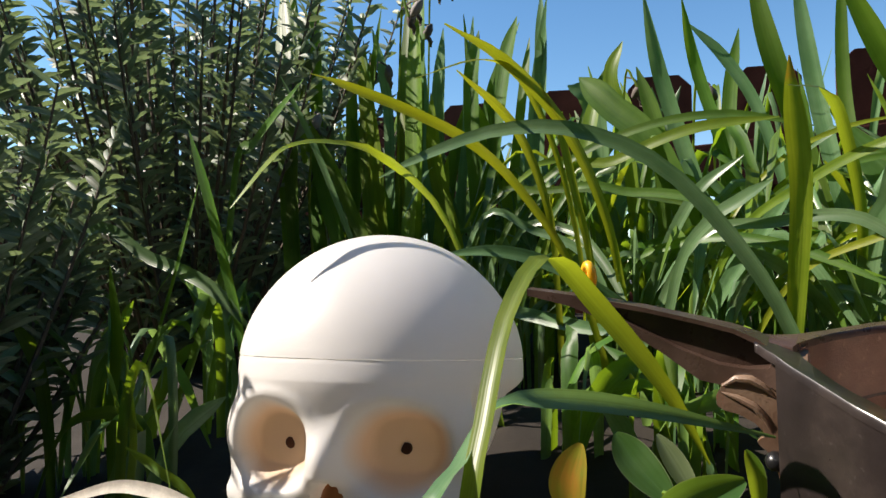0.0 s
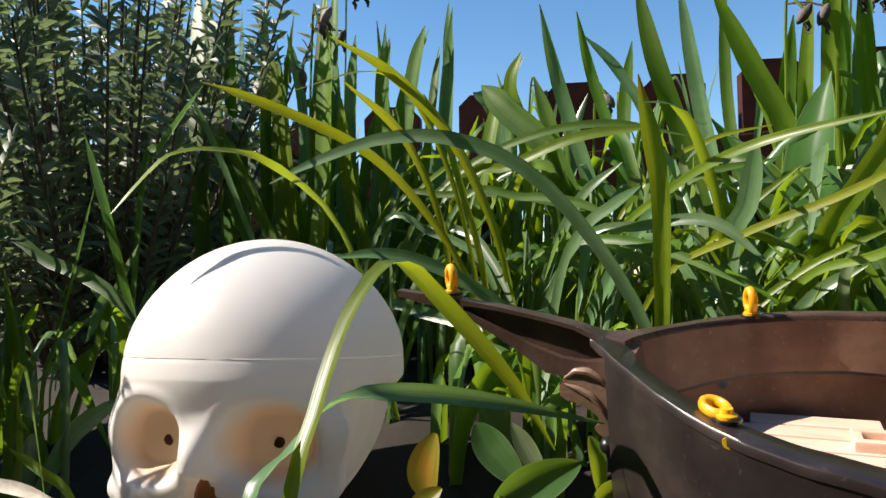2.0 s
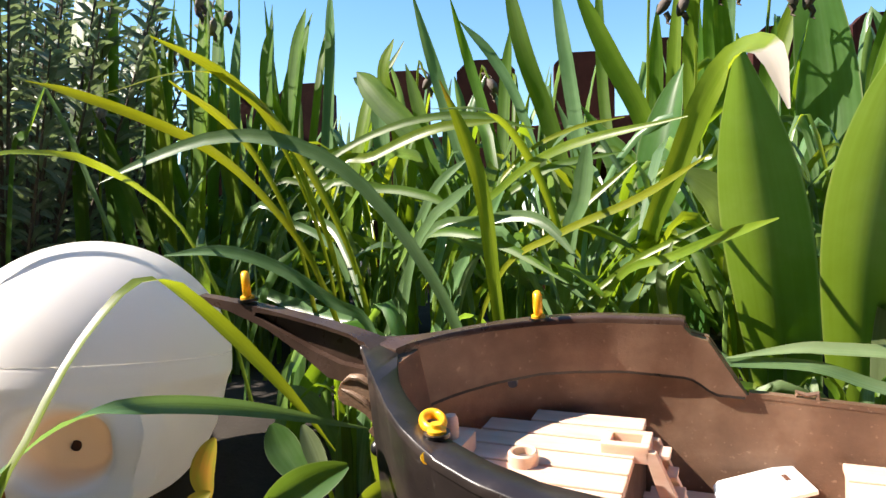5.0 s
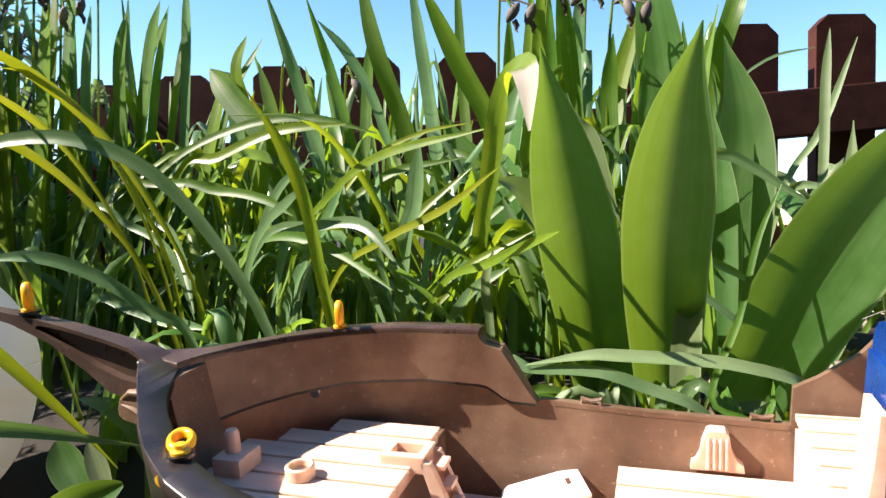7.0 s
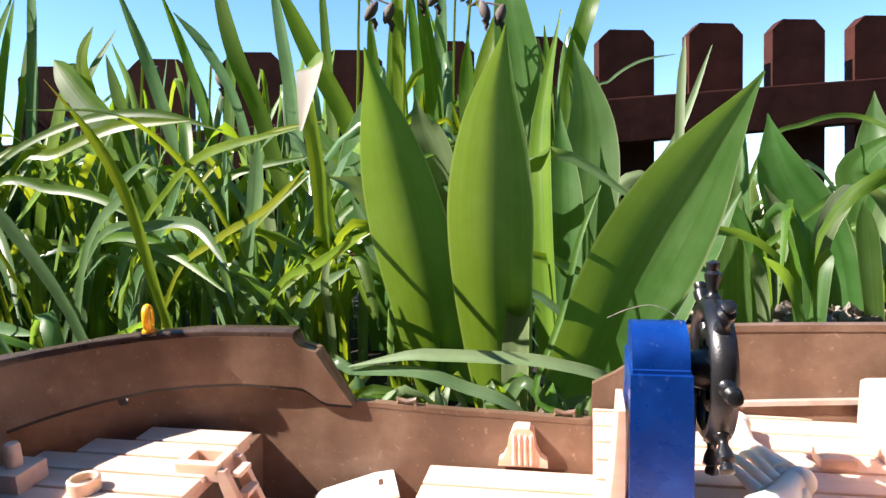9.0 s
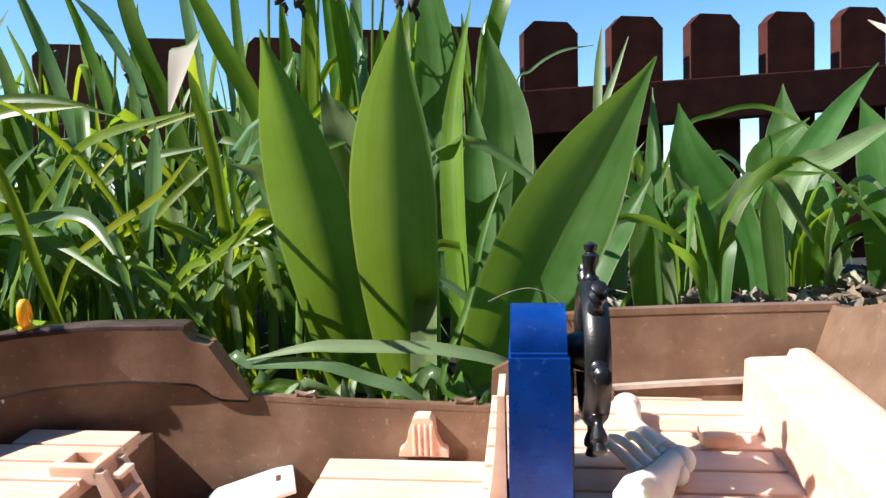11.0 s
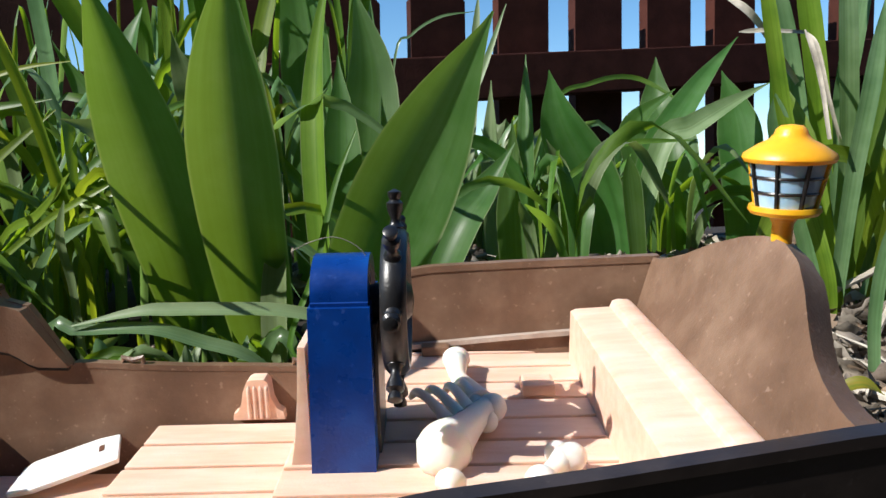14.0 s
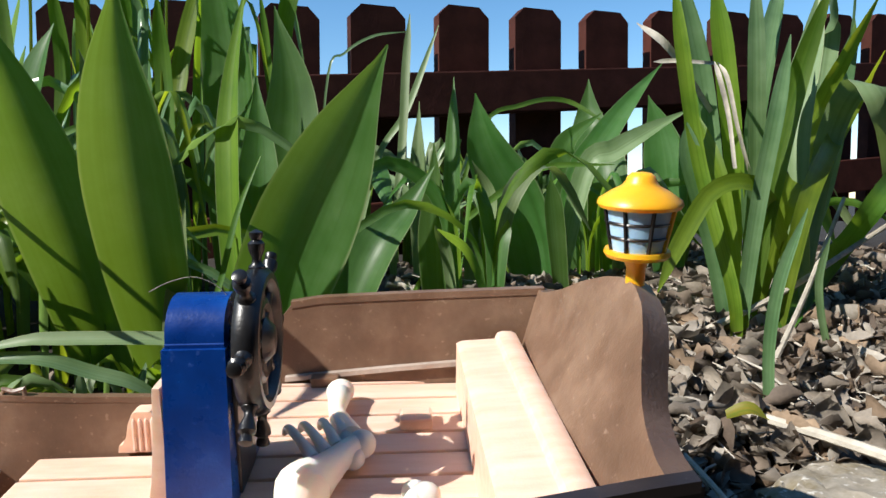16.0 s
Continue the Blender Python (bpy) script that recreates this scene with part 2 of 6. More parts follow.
SHRUB = leaf_material("grey_green_leaf", (0.080, 0.128, 0.062), (0.150, 0.205, 0.115), (0.30, 0.35, 0.25), (0.24, 0.33, 0.10), 0.34, 0.5, None, 20)
WITHER = leaf_material("red_edged_leaf", (0.10, 0.15, 0.015), (0.22, 0.21, 0.02), (0.34, 0.13, 0.02), (0.36, 0.32, 0.02), 0.4, 0.4, None, 20)


def rough_stuff(name, cols, scale=40, rough=0.9, glow=0.0):
    m, t, n, l, b = nodes_of(name)
    geo = n.new("ShaderNodeNewGeometry")
    info = n.new("ShaderNodeObjectInfo")
    add = n.new("ShaderNodeMath")
    add.operation = "ADD"
    l.new(geo.outputs["Random Per Island"], add.inputs[0])
    l.new(info.outputs["Random"], add.inputs[1])
    fr = n.new("ShaderNodeMath")
    fr.operation = "FRACT"
    l.new(add.outputs[0], fr.inputs[0])
    k = len(cols) - 1
    base = ramp(n, l, fr.outputs[0], [(i / k, c) for i, c in enumerate(cols)])
    nz = noise_tex(n, l, scale, 6, 0.65)
    shade = ramp(n, l, nz, [(0.3, (0.45, 0.45, 0.45)), (0.7, (1.1, 1.1, 1.1))])
    col = mixed(n, l, 0.75, base, shade, "MULTIPLY")
    l.new(col, b.inputs["Base Color"])
    b.inputs["Roughness"].default_value = rough
    bump(n, l, b, noise_tex(n, l, scale * 8, 5, 0.7), 0.5, 0.001)
    if glow:
        tr = n.new("ShaderNodeBsdfTranslucent")
        l.new(col, tr.inputs[0])
        mix = n.new("ShaderNodeMixShader")
        mix.inputs[0].default_value = glow
        l.new(b.outputs[0], mix.inputs[1])
        l.new(tr.outputs[0], mix.inputs[2])
        l.new(mix.outputs[0], n["Material Output"].inputs[0])
    return m


SOIL = rough_stuff("dark_soil", [(0.018, 0.013, 0.009), (0.034, 0.025, 0.017)], 30, 0.95)
DRY = rough_stuff("dry_leaf", [(0.085, 0.060, 0.045), (0.36, 0.31, 0.25), (0.17, 0.125, 0.09), (0.50, 0.45, 0.38), (0.12, 0.085, 0.062), (0.38, 0.27, 0.175)], 110, 0.8, 0.15)
STRAW = rough_stuff("bleached_straw", [(0.42, 0.37, 0.29), (0.66, 0.61, 0.52), (0.52, 0.46, 0.37)], 90, 0.7, 0.1)
STONE = rough_stuff("grey_stone", [(0.34, 0.30, 0.24), (0.40, 0.36, 0.29)], 110, 0.9)
_n, _l, _b = STONE.node_tree.nodes, STONE.node_tree.links, STONE.node_tree.nodes["Principled BSDF"]
_was = _b.inputs["Base Color"].links[0].from_socket
_c = mixed(_n, _l, ramp(_n, _l, noise_tex(_n, _l, 38, 5, 0.7), [(0.46, (0, 0, 0)), (0.60, (0.75, 0.75, 0.75))]), _was, (0.16, 0.125, 0.06))
_c = mixed(_n, _l, ramp(_n, _l, noise_tex(_n, _l, 190, 3, 0.6), [(0.60, (0, 0, 0)), (0.68, (0.8, 0.8, 0.8))]), _c, (0.62, 0.60, 0.55))
_l.new(_c, _b.inputs["Base Color"])
POD = rough_stuff("dry_seed_pod", [(0.30, 0.26, 0.22), (0.16, 0.12, 0.10), (0.40, 0.36, 0.32)], 120, 0.7, 0.15)
WOOD = rough_stuff("red_brown_stained_wood", [(0.052, 0.017, 0.012), (0.078, 0.024, 0.016), (0.060, 0.021, 0.016)], 35, 0.8)
WOOD.node_tree.nodes["Principled BSDF"].inputs["Specular IOR Level"].default_value = 0.12
TWIG = rough_stuff("woody_stem", [(0.10, 0.075, 0.05), (0.16, 0.12, 0.085)], 80, 0.85)


# ---- building helpers ----
def mesh_of(name, verts, faces, mat, uvs=None, smooth=True):
    me = bpy.data.meshes.new(name)
    me.from_pydata([tuple(v) for v in verts], [], faces)
    if uvs is not None:
        lay = me.uv_layers.new(name="UVMap")
        idx = np.empty(len(me.loops), dtype=np.int32)
        me.loops.foreach_get("vertex_index", idx)
        lay.data.foreach_set("uv", np.asarray(uvs, dtype=np.float32)[idx].ravel())
    if smooth:
        me.polygons.foreach_set("use_smooth", [True] * len(me.polygons))
    me.materials.append(mat)
    me.update()
    return me


def empty(name, m=None):
    ob = new(name)
    ob.empty_display_size = 0.02
    if m is not None:
        ob.matrix_basis = m
    return ob


def under(ob, parent, label=""):
    if parent is not None:
        ob.parent = parent
    if label:
        ob["label"] = label
    return ob


def part(name, bm, mat, parent=None, label="", smooth=False, bevel=0.0):
    if bevel:
        es = [e for e in bm.edges if len(e.link_faces) == 2 and e.calc_face_angle() > 0.6]
        bmesh.ops.bevel(bm, geom=es, offset=bevel, segments=2, profile=0.6, affect="EDGES")
    bmesh.ops.recalc_face_normals(bm, faces=bm.faces)
    me = bpy.data.meshes.new(name)
    bm.to_mesh(me)
    bm.free()
    if smooth:
        me.polygons.foreach_set("use_smooth", [True] * len(me.polygons))
        me.set_sharp_from_angle(angle=radians(42))
    me.materials.append(mat)
    return under(new(name, me), parent, label)


def box_bm(x0, x1, y0, y1, z0, z1, bm=None):
    bm = bm or bmesh.new()
    r = bmesh.ops.create_cube(bm, size=1)
    for v in r["verts"]:
        v.co = Vector((x0 + (v.co.x + 0.5) * (x1 - x0), y0 + (v.co.y + 0.5) * (y1 - y0), z0 + (v.co.z + 0.5) * (z1 - z0)))
    return bm


def prism_bm(poly, a0, a1, axis="y", bm=None):
    """A polygon of (p, q) pushed along an axis from a0 to a1."""
    bm = bm or bmesh.new()

    def at(p, q, a):
        return {"y": (p, a, q), "x": (a, p, q), "z": (p, q, a)}[axis]
    lo = [bm.verts.new(at(p, q, a0)) for p, q in poly]
    hi = [bm.verts.new(at(p, q, a1)) for p, q in poly]
    bm.faces.new(lo)
    bm.faces.new(hi[::-1])
    k = len(poly)
    for i in range(k):
        bm.faces.new((lo[i], hi[i], hi[(i + 1) % k], lo[(i + 1) % k]))
    return bm


def lathe_bm(profile, segs=24, m=Matrix(), bm=None):
    """A profile of (radius, height) turned about z."""
    bm = bm or bmesh.new()
    rings = []
    for r, z in profile:
        if r < 1e-6:
            rings.append([bm.verts.new(m @ Vector((0, 0, z)))])
        else:
            rings.append([bm.verts.new(m @ Vector((r * math.cos(2 * math.pi * i / segs), r * math.sin(2 * math.pi * i / segs), z))) for i in range(segs)])
    for a, b in zip(rings, rings[1:]):
        for i in range(segs):
            j = (i + 1) % segs
            if len(a) == 1 and len(b) == 1:
                continue
            if len(a) == 1:
                bm.faces.new((a[0], b[i], b[j]))
            elif len(b) == 1:
                bm.faces.new((a[i], b[0], a[j]))
            else:
                bm.faces.new((a[i], b[i], b[j], a[j]))
    return bm


def tube_bm(points, radii, segs=8, bm=None):
    bm = bm or bmesh.new()
    pts = [Vector(p) for p in points]
    rings = []
    up = Vector((0.31, 0.2, 0.93))
    for i, p in enumerate(pts):
        d = (pts[min(i + 1, len(pts) - 1)] - pts[max(i - 1, 0)]).normalized()
        a = d.cross(up)
        if a.length < 1e-3:
            a = d.cross(Vector((1, 0, 0)))
        a.normalize()
        b = d.cross(a)
        r = radii[i] if isinstance(radii, (list, tuple)) else radii
        rings.append([bm.verts.new(p + r * (math.cos(2 * math.pi * k / segs) * a + math.sin(2 * math.pi * k / segs) * b)) for k in range(segs)])
    for a, b in zip(rings, rings[1:]):
        for k in range(segs):
            bm.faces.new((a[k], a[(k + 1) % segs], b[(k + 1) % segs], b[k]))
    bm.faces.new(rings[0][::-1])
    bm.faces.new(rings[-1])
    return bm


def torus_bm(major, minor, m=Matrix(), a=24, b=10, bm=None):
    bm = bm or bmesh.new()
    g = []
    for i in range(a):
        t = 2 * math.pi * i / a
        g.append([bm.verts.new(m @ Vector(((major + minor * math.cos(s)) * math.cos(t), (major + minor * math.cos(s)) * math.sin(t), minor * math.sin(s)))) for s in (2 * math.pi * k / b for k in range(b))])
    for i in range(a):
        for k in range(b):
            bm.faces.new((g[i][k], g[(i + 1) % a][k], g[(i + 1) % a][(k + 1) % b], g[i][(k + 1) % b]))
    return bm


def blob_bm(m, segs=16, rings=10, bm=None):
    bm = bm or bmesh.new()
    bmesh.ops.create_uvsphere(bm, u_segments=segs, v_segments=rings, radius=1, matrix=m)
    return bm


def interp(x, table):
    if x <= table[0][0]:
        return table[0][1]
    for (a, p), (b, q) in zip(table, table[1:]):
        if x <= b:
            return p + (q - p) * (x - a) / (b - a)
    return table[-1][1]


# ---- ground ----
def ground_z(x, y):
    base = interp(y, [(-3.0, -0.10), (-0.3, -0.05), (0.0, 0.010), (0.09, 0.040), (0.13, 0.060), (0.17, 0.066), (0.22, 0.083), (0.32, 0.100), (0.5, 0.105), (400, 0.105)])
    base -= 0.016 * min(1.0, max(0.0, (x - 0.40) / 0.14)) * min(1.0, max(0.0, y / 0.1))
    n1 = noise.noise(Vector((x * 9, y * 9, 0.3))) * 0.008 + noise.noise(Vector((x * 40, y * 40, 1.3))) * 0.004
    return base + n1 * (1 if abs(x) < 3 and abs(y) < 3 else 0)


def graded(lo, hi, fine_lo, fine_hi, step):
    a = list(np.arange(fine_lo, fine_hi, step))
    out, d, x = [], step, fine_hi
    while x < hi:
        out.append(x)
        d *= 1.5
        x += d
    left, d, x = [], step, fine_lo - step
    while x > lo:
        left.append(x)
        d *= 1.5
        x -= d
    return [lo] + left[::-1] + a + out + [hi]


gx = graded(-400, 400, -0.6, 1.3, 0.012)
gy = graded(-400, 400, -0.3, 1.0, 0.012)
verts = [(x, y, ground_z(x, y)) for y in gy for x in gx]
W = len(gx)
faces = [(j * W + i, j * W + i + 1, (j + 1) * W + i + 1, (j + 1) * W + i) for j in range(len(gy) - 1) for i in range(W - 1)]
tagged(new("ground", mesh_of("ground", verts, faces, SOIL)), "dark crumbly garden soil rising behind the toy ship", "soil", kind="structure")


# dark walls behind and beside the camera, never in view, added to cut skylight
tagged(part("wall_south", box_bm(-3.0, 3.5, -1.05, -0.9, -0.15, 1.25), SOIL, None), "unseen plain dark wall added to cut low sky light", "wall", kind="structure")
tagged(part("wall_east", box_bm(3.2, 3.4, -0.9, 3.0, -0.15, 1.25), SOIL, None), "unseen plain dark wall added to cut low sky light", "wall", kind="structure")


# ---- fence ----
FENCE_AT, FENCE_DIR = Vector((0.327, 0.684, 0.0)), Vector((0.955, 0.297, 0)).normalized()


def build_fence():
    f = tagged(empty("picket_fence", Matrix.Translation(FENCE_AT) @ Matrix.Rotation(math.atan2(FENCE_DIR.y, FENCE_DIR.x), 4, "Z")),
               "low red-brown stained wooden picket fence with clipped tops", "fence")
    w, th, c, pitch, top = 0.0725, 0.020, 0.014, 0.1155, 0.4215
    poly = [(0, 0.07), (w, 0.07), (w, top - c), (w - c, top), (c, top), (0, top - c)]
    base = None
    for i in range(-14, 16):
        if base is None:
            base = o = part("picket", prism_bm(poly, 0, th, "y"), WOOD, f, bevel=0.0018)
        else:
            o = under(new("picket", base.data), f)
        o.matrix_basis = Matrix.Translation((i * pitch + random.uniform(-0.002, 0.002), random.uniform(-0.0015, 0.0015), 0.0088 * i + random.uniform(-0.003, 0.003))) @ Matrix.Rotation(radians(random.uniform(-0.7, 0.7)), 4, "Y")
    for z in (0.331, 0.17):
        bm = box_bm(-1.7, 1.85, -0.024, -0.001, z - 0.056, z)
        for v in bm.verts:
            v.co.z += 0.080 * v.co.x
        part("rail", bm, WOOD, f, bevel=0.002)
    return f


build_fence()

# ---- toy ship ----
SHIP = Matrix.Translation((0, 0.0079, 0.1144)) @ Matrix.Rotation(radians(8), 4, "X")
ship = tagged(empty("toy_ship", SHIP), "brown plastic toy ship hull with peach decks, tilted on the soil", "toy ship")
BEAM = [(0.062, 0.0080), (0.066, 0.0135), (0.073, 0.0220), (0.082, 0.0325), (0.0905, 0.0425), (0.100, 0.0515), (0.116, 0.0625), (0.133, 0.0695), (0.15, 0.0738), (0.18, 0.0778), (0.21, 0.0808), (0.26, 0.0838), (0.32, 0.0830), (0.38, 0.0785), (0.41, 0.0752), (0.44, 0.0718)]
RAILZ = [(0.0615, 0.0098), (0.066, 0.0082), (0.073, 0.0068), (0.082, 0.0062), (0.0905, 0.0060), (0.10, 0.0062), (0.14, 0.0062), (0.1795, 0.0048), (0.1815, 0.0005), (0.1895, -0.0022), (0.2048, -0.0272), (0.2526, -0.0308), (0.3075, -0.0322), (0.3085, -0.0160), (0.318, -0.0110), (0.3325, -0.0005), (0.338, 0.0062), (0.35, 0.0082), (0.39, 0.0104), (0.44, 0.0130)]


def rail_z(u, side=1):
    """The rail's height; the camera's side of the bow sits lower."""
    return interp(u, RAILZ) - (interp(u, [(0.068, 0.0), (0.08, 0.003), (0.09, 0.006), (0.10, 0.009), (0.108, 0.0112), (0.13, 0.0150), (0.15, 0.0170), (0.19, 0.0170), (0.30, 0.0), (0.325, 0.0), (0.345, 0.0025), (0.37, 0.0018), (0.43, 0.0)]) if side < 0 else 0.0)


def half_width(u, z):
    b = interp(u, BEAM)
    d = max(0.0, 0.012 - z) / 0.115
    return max(0.0012, b * (1 - 0.22 * min(d, 1.0) ** 1.6) - 0.003 * d)


def build_hull():
    us = sorted(set(list(np.linspace(0.0685, 0.44, 90)) + [u for u, _ in RAILZ if u > 0.069] + [u for u, _ in BEAM if u > 0.069]))
    rows = 14
    th = 0.0032
    for side, nm in ((1, "hull_side"), (-1, "hull_side")):
        vs, fs = [], []
        for u in us:
            zr = rail_z(u, side)
            for k in range(rows):
                z = -0.105 + (zr + 0.105) * k / (rows - 1)
                vs.append((u, side * half_width(u, z), z))
            for k in range(rows):
                z = -0.105 + (zr + 0.105) * (1 - k / (rows - 1))
                vs.append((u, side * max(0.0004, half_width(u, z) - th), z))
        n2 = rows * 2
        for i in range(len(us) - 1):
            for k in range(n2):
                a, b = i * n2 + k, i * n2 + (k + 1) % n2
                fs.append((a, b, b + n2, a + n2) if side > 0 else (a, a + n2, b + n2, b))
        fs.append(tuple(range(n2)))
        fs.append(tuple(range((len(us) - 1) * n2, len(us) * n2)))
        # the camera's side takes the brown with shade painted in
        me = mesh_of(nm, vs, fs, HULL if side > 0 else NEAR_SHADED)
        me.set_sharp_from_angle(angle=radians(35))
        under(new(nm, me), ship, "brown plastic hull side with scuffs" if side > 0 else "brown plastic hull side with shade put into its colour")
    # keel plank under the hull
    part("keel", box_bm(0.075, 0.44, -0.040, 0.040, -0.108, -0.100), HULL, ship, bevel=0.002)


build_hull()


def strip(name, u0, u1, zlo, zhi, inset, th, mat, side, steps=40, outside=False):
    """A band that follows the hull's side between two heights, lying on its inner or outer face."""
    vs, fs = [], []
    for i in range(steps + 1):
        u = u0 + (u1 - u0) * i / steps
        for z, o in ((zlo(u), 0), (zhi(u), 0), (zhi(u), th), (zlo(u), th)):
            w = half_width(u, z) - 0.0032 + inset - o if not outside else half_width(u, z) + o - 0.0005
            vs.append((u, side * max(0.0006, w), z))
    for i in range(steps):
        for k in range(4):
            a, b = i * 4 + k, i * 4 + (k + 1) % 4
            fs.append((a, a + 4, b + 4, b) if side > 0 else (a, b, b + 4, a + 4))
    fs += [(0, 1, 2, 3), tuple(steps * 4 + k for k in (3, 2, 1, 0))]
    me = mesh_of(name, vs, fs, mat)
    me.set_sharp_from_angle(angle=radians(35))
    return under(new(name, me), ship)


def JOINT(u):
    return interp(u, [(0.066, -0.0215), (0.10, -0.0180), (0.12, -0.0165), (0.155, -0.0168), (0.180, -0.0190), (0.184, -0.0205), (0.1915, -0.0262), (0.21, -0.0275)])


def panel(name, u0, u1, zlo, zhi, back, mat, side, steps=64):
    """An upright board inside the hull, its face flush with the rail."""
    vs, fs = [], []
    for i in range(steps + 1):
        u = u0 + (u1 - u0) * (i / steps) ** 1.9
        face = max(0.002, min(half_width(u, JOINT(u)) - 0.0060, opening(u) if u < 0.18 else 1)) + back
        for z, w in ((zlo(u), face), (zhi(u), face - 0.0002), (zhi(u), max(face + 0.001, half_width(u, zhi(u)) - 0.002)), (zlo(u), max(face + 0.001, half_width(u, zlo(u)) - 0.002))):
            vs.append((u, side * w, z))
    for i in range(steps):
        for k in range(4):
            a, b = i * 4 + k, i * 4 + (k + 1) % 4
            fs.append((a, a + 4, b + 4, b) if side < 0 else (a, b, b + 4, a + 4))
    fs += [(0, 1, 2, 3), tuple(steps * 4 + k for k in (3, 2, 1, 0))]
    me = mesh_of(name, vs, fs, mat)
    me.set_sharp_from_angle(angle=radians(35))
    return under(new(name, me), ship)


def opening(u):
    """Half the width of the opening between the bow rails, blunt and rounded at its fore end."""
    w = half_width(u, interp(u, RAILZ)) - 0.0090
    k = max(0.0, (u - 0.0735) / 0.0135)
    return w * math.sqrt(min(1.0, k * (2 - min(k, 1.0))))


def bow_rail(side, steps=70):
    vs, fs = [], []
    u0, u1 = 0.0615, 0.1798
    for i in range(steps + 1):
        u = u0 + (u1 - u0) * (i / steps) ** 1.25
        z = rail_z(u, side)
        o, n = half_width(u, z) + 0.0004, (max(0.0, opening(u) - (0.0062 if side < 0 else 0.0)) if u > 0.0735 else 0.0)
        e = 0.0008
        for w, h in ((n, z - 0.0012), (n, z + 0.0022 - e), (min(n + e, o), z + 0.0022), (max(o - e, n), z + 0.0022), (o, z + 0.0022 - e), (o, z - 0.0012)):
            vs.append((u, side * w, h))
    for i in range(steps):
        for k in range(6):
            a, b = i * 6 + k, i * 6 + (k + 1) % 6
            fs.append((a, a + 6, b + 6, b) if side > 0 else (a, b, b + 6, a + 6))
    fs += [tuple(range(6)), tuple(steps * 6 + k for k in range(5, -1, -1))]
    # near rail: shade painted in as a darker brown
    me = mesh_of("bow_rail", vs, fs, RAIL if side > 0 else NEAR_SHADED)
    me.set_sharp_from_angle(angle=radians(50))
    return under(new("bow_rail", me), ship, "dark glossy bow rail, shade painted into the camera's side")


for sd in (1, -1):
    # raised bow bulwark, inside, with its stepped end
    panel("bow_bulwark", 0.0745, 0.2045, JOINT, lambda u: max(rail_z(u, sd) - 0.0005, JOINT(u) + 0.0006), 0.0, HULL, sd)
    # black strip along the panel's joint, standing in for the groove's shade
    panel("bulwark_joint_shade", 0.0755, 0.2040, lambda u: JOINT(u) - 0.0015, lambda u: JOINT(u) + 0.0001, 0.0007, BLACK, sd)
    bow_rail(sd)
    strip("stern_ledge", 0.335, 0.438, lambda u: interp(u, [(0.335, -0.0240), (0.41, -0.0165), (0.45, -0.0130)]), lambda u: interp(u, [(0.335, -0.0222), (0.41, -0.0147), (0.45, -0.0112)]), 0.0005, 0.0030, LEDGE, sd, 30)
    # on the camera's side this rail too has its shade in the colour
    strip("stern_rail", 0.338, 0.439, lambda u: rail_z(u, sd) - 0.001, lambda u: rail_z(u, sd) + 0.0016, 0.0036, 0.0040, HULL if sd > 0 else NEAR_SHADED, sd, 30)
    strip("waist_rail", 0.2055, 0.3075, lambda u: rail_z(u, sd) - 0.001, lambda u: rail_z(u, sd) + 0.0012, 0.0036, 0.0038, HULL, sd, 30)
    for u in (0.228, 0.297):
        bm = tube_bm([(u + a, sd * (half_width(u, -0.03) - 0.0016), rail_z(u, sd) + h) for a, h in ((-0.004, 0.0), (-0.004, 0.0036), (0, 0.0024), (0.004, 0.0036), (0.004, 0.0))], 0.0012, 6)
        part("cleat", bm, HULL, ship, smooth=True)
    # rivet
    part("rivet", lathe_bm([(0.0, 0.0012), (0.0026, 0.0009), (0.0030, 0.0)], 14, Matrix.Translation((0.1055, sd * (half_width(0.1055, -0.0200) - 0.0034), -0.0200)) @ Matrix.Rotation(radians(90 * sd), 4, "X")), METAL, ship, "small bright rivet", True)


def beam_bm(pts, bm=None):
    """A bar of changing section through stations (u, z, half height, half width)."""
    bm = bm or bmesh.new()
    rings = []
    for u, z, h, w in pts:
        rings.append([bm.verts.new((u, sy * w * k, z + sz * h)) for sy, sz, k in ((-1, -1, 0.8), (1, -1, 0.8), (1, 1, 1), (-1, 1, 1))])
    for a, b in zip(rings, rings[1:]):
        for k in range(4):
            bm.faces.new((a[k], a[(k + 1) % 4], b[(k + 1) % 4], b[k]))
    bm.faces.new(rings[0][::-1])
    bm.faces.new(rings[-1])
    return bm


# I-shaped beakhead: a rim round a hollow, a web in the middle
RIM = [((-0.0275, 0.0308), (0.004, 0.0252)), ((-0.0275, 0.0336), (0.005, 0.0268)), ((0.0, 0.0302), (0.012, 0.0262)), ((0.02, 0.0267), (0.022, 0.0246)), ((0.04, 0.0225), (0.040, 0.0208)),
       ((0.0525, 0.0195), (0.0525, 0.0178)), ((0.0605, 0.0165), (0.0598, 0.0146)), ((0.0650, 0.0132), (0.0642, 0.0114)), ((0.0735, 0.0090), (0.0655, 0.0085)), ((0.0735, -0.004), (0.0640, 0.0062)),
       ((0.062, 0.0005), (0.057, 0.0050)), ((0.050, -0.0020), (0.047, 0.0060)), ((0.040, -0.0004), (0.034, 0.0108)), ((0.028, 0.0085), (0.022, 0.0166)), ((0.010, 0.0195), (0.010, 0.0226)), ((-0.010, 0.0268), (0.006, 0.0245))]


def rim_half(u):
    return interp(u, [(-0.0275, 0.0026), (0.0, 0.0032), (0.04, 0.0040), (0.055, 0.0048), (0.0625, 0.0066), (0.067, 0.0090), (0.0735, 0.0125)])


BEAK = (0.0018, 0.0, -0.0036)


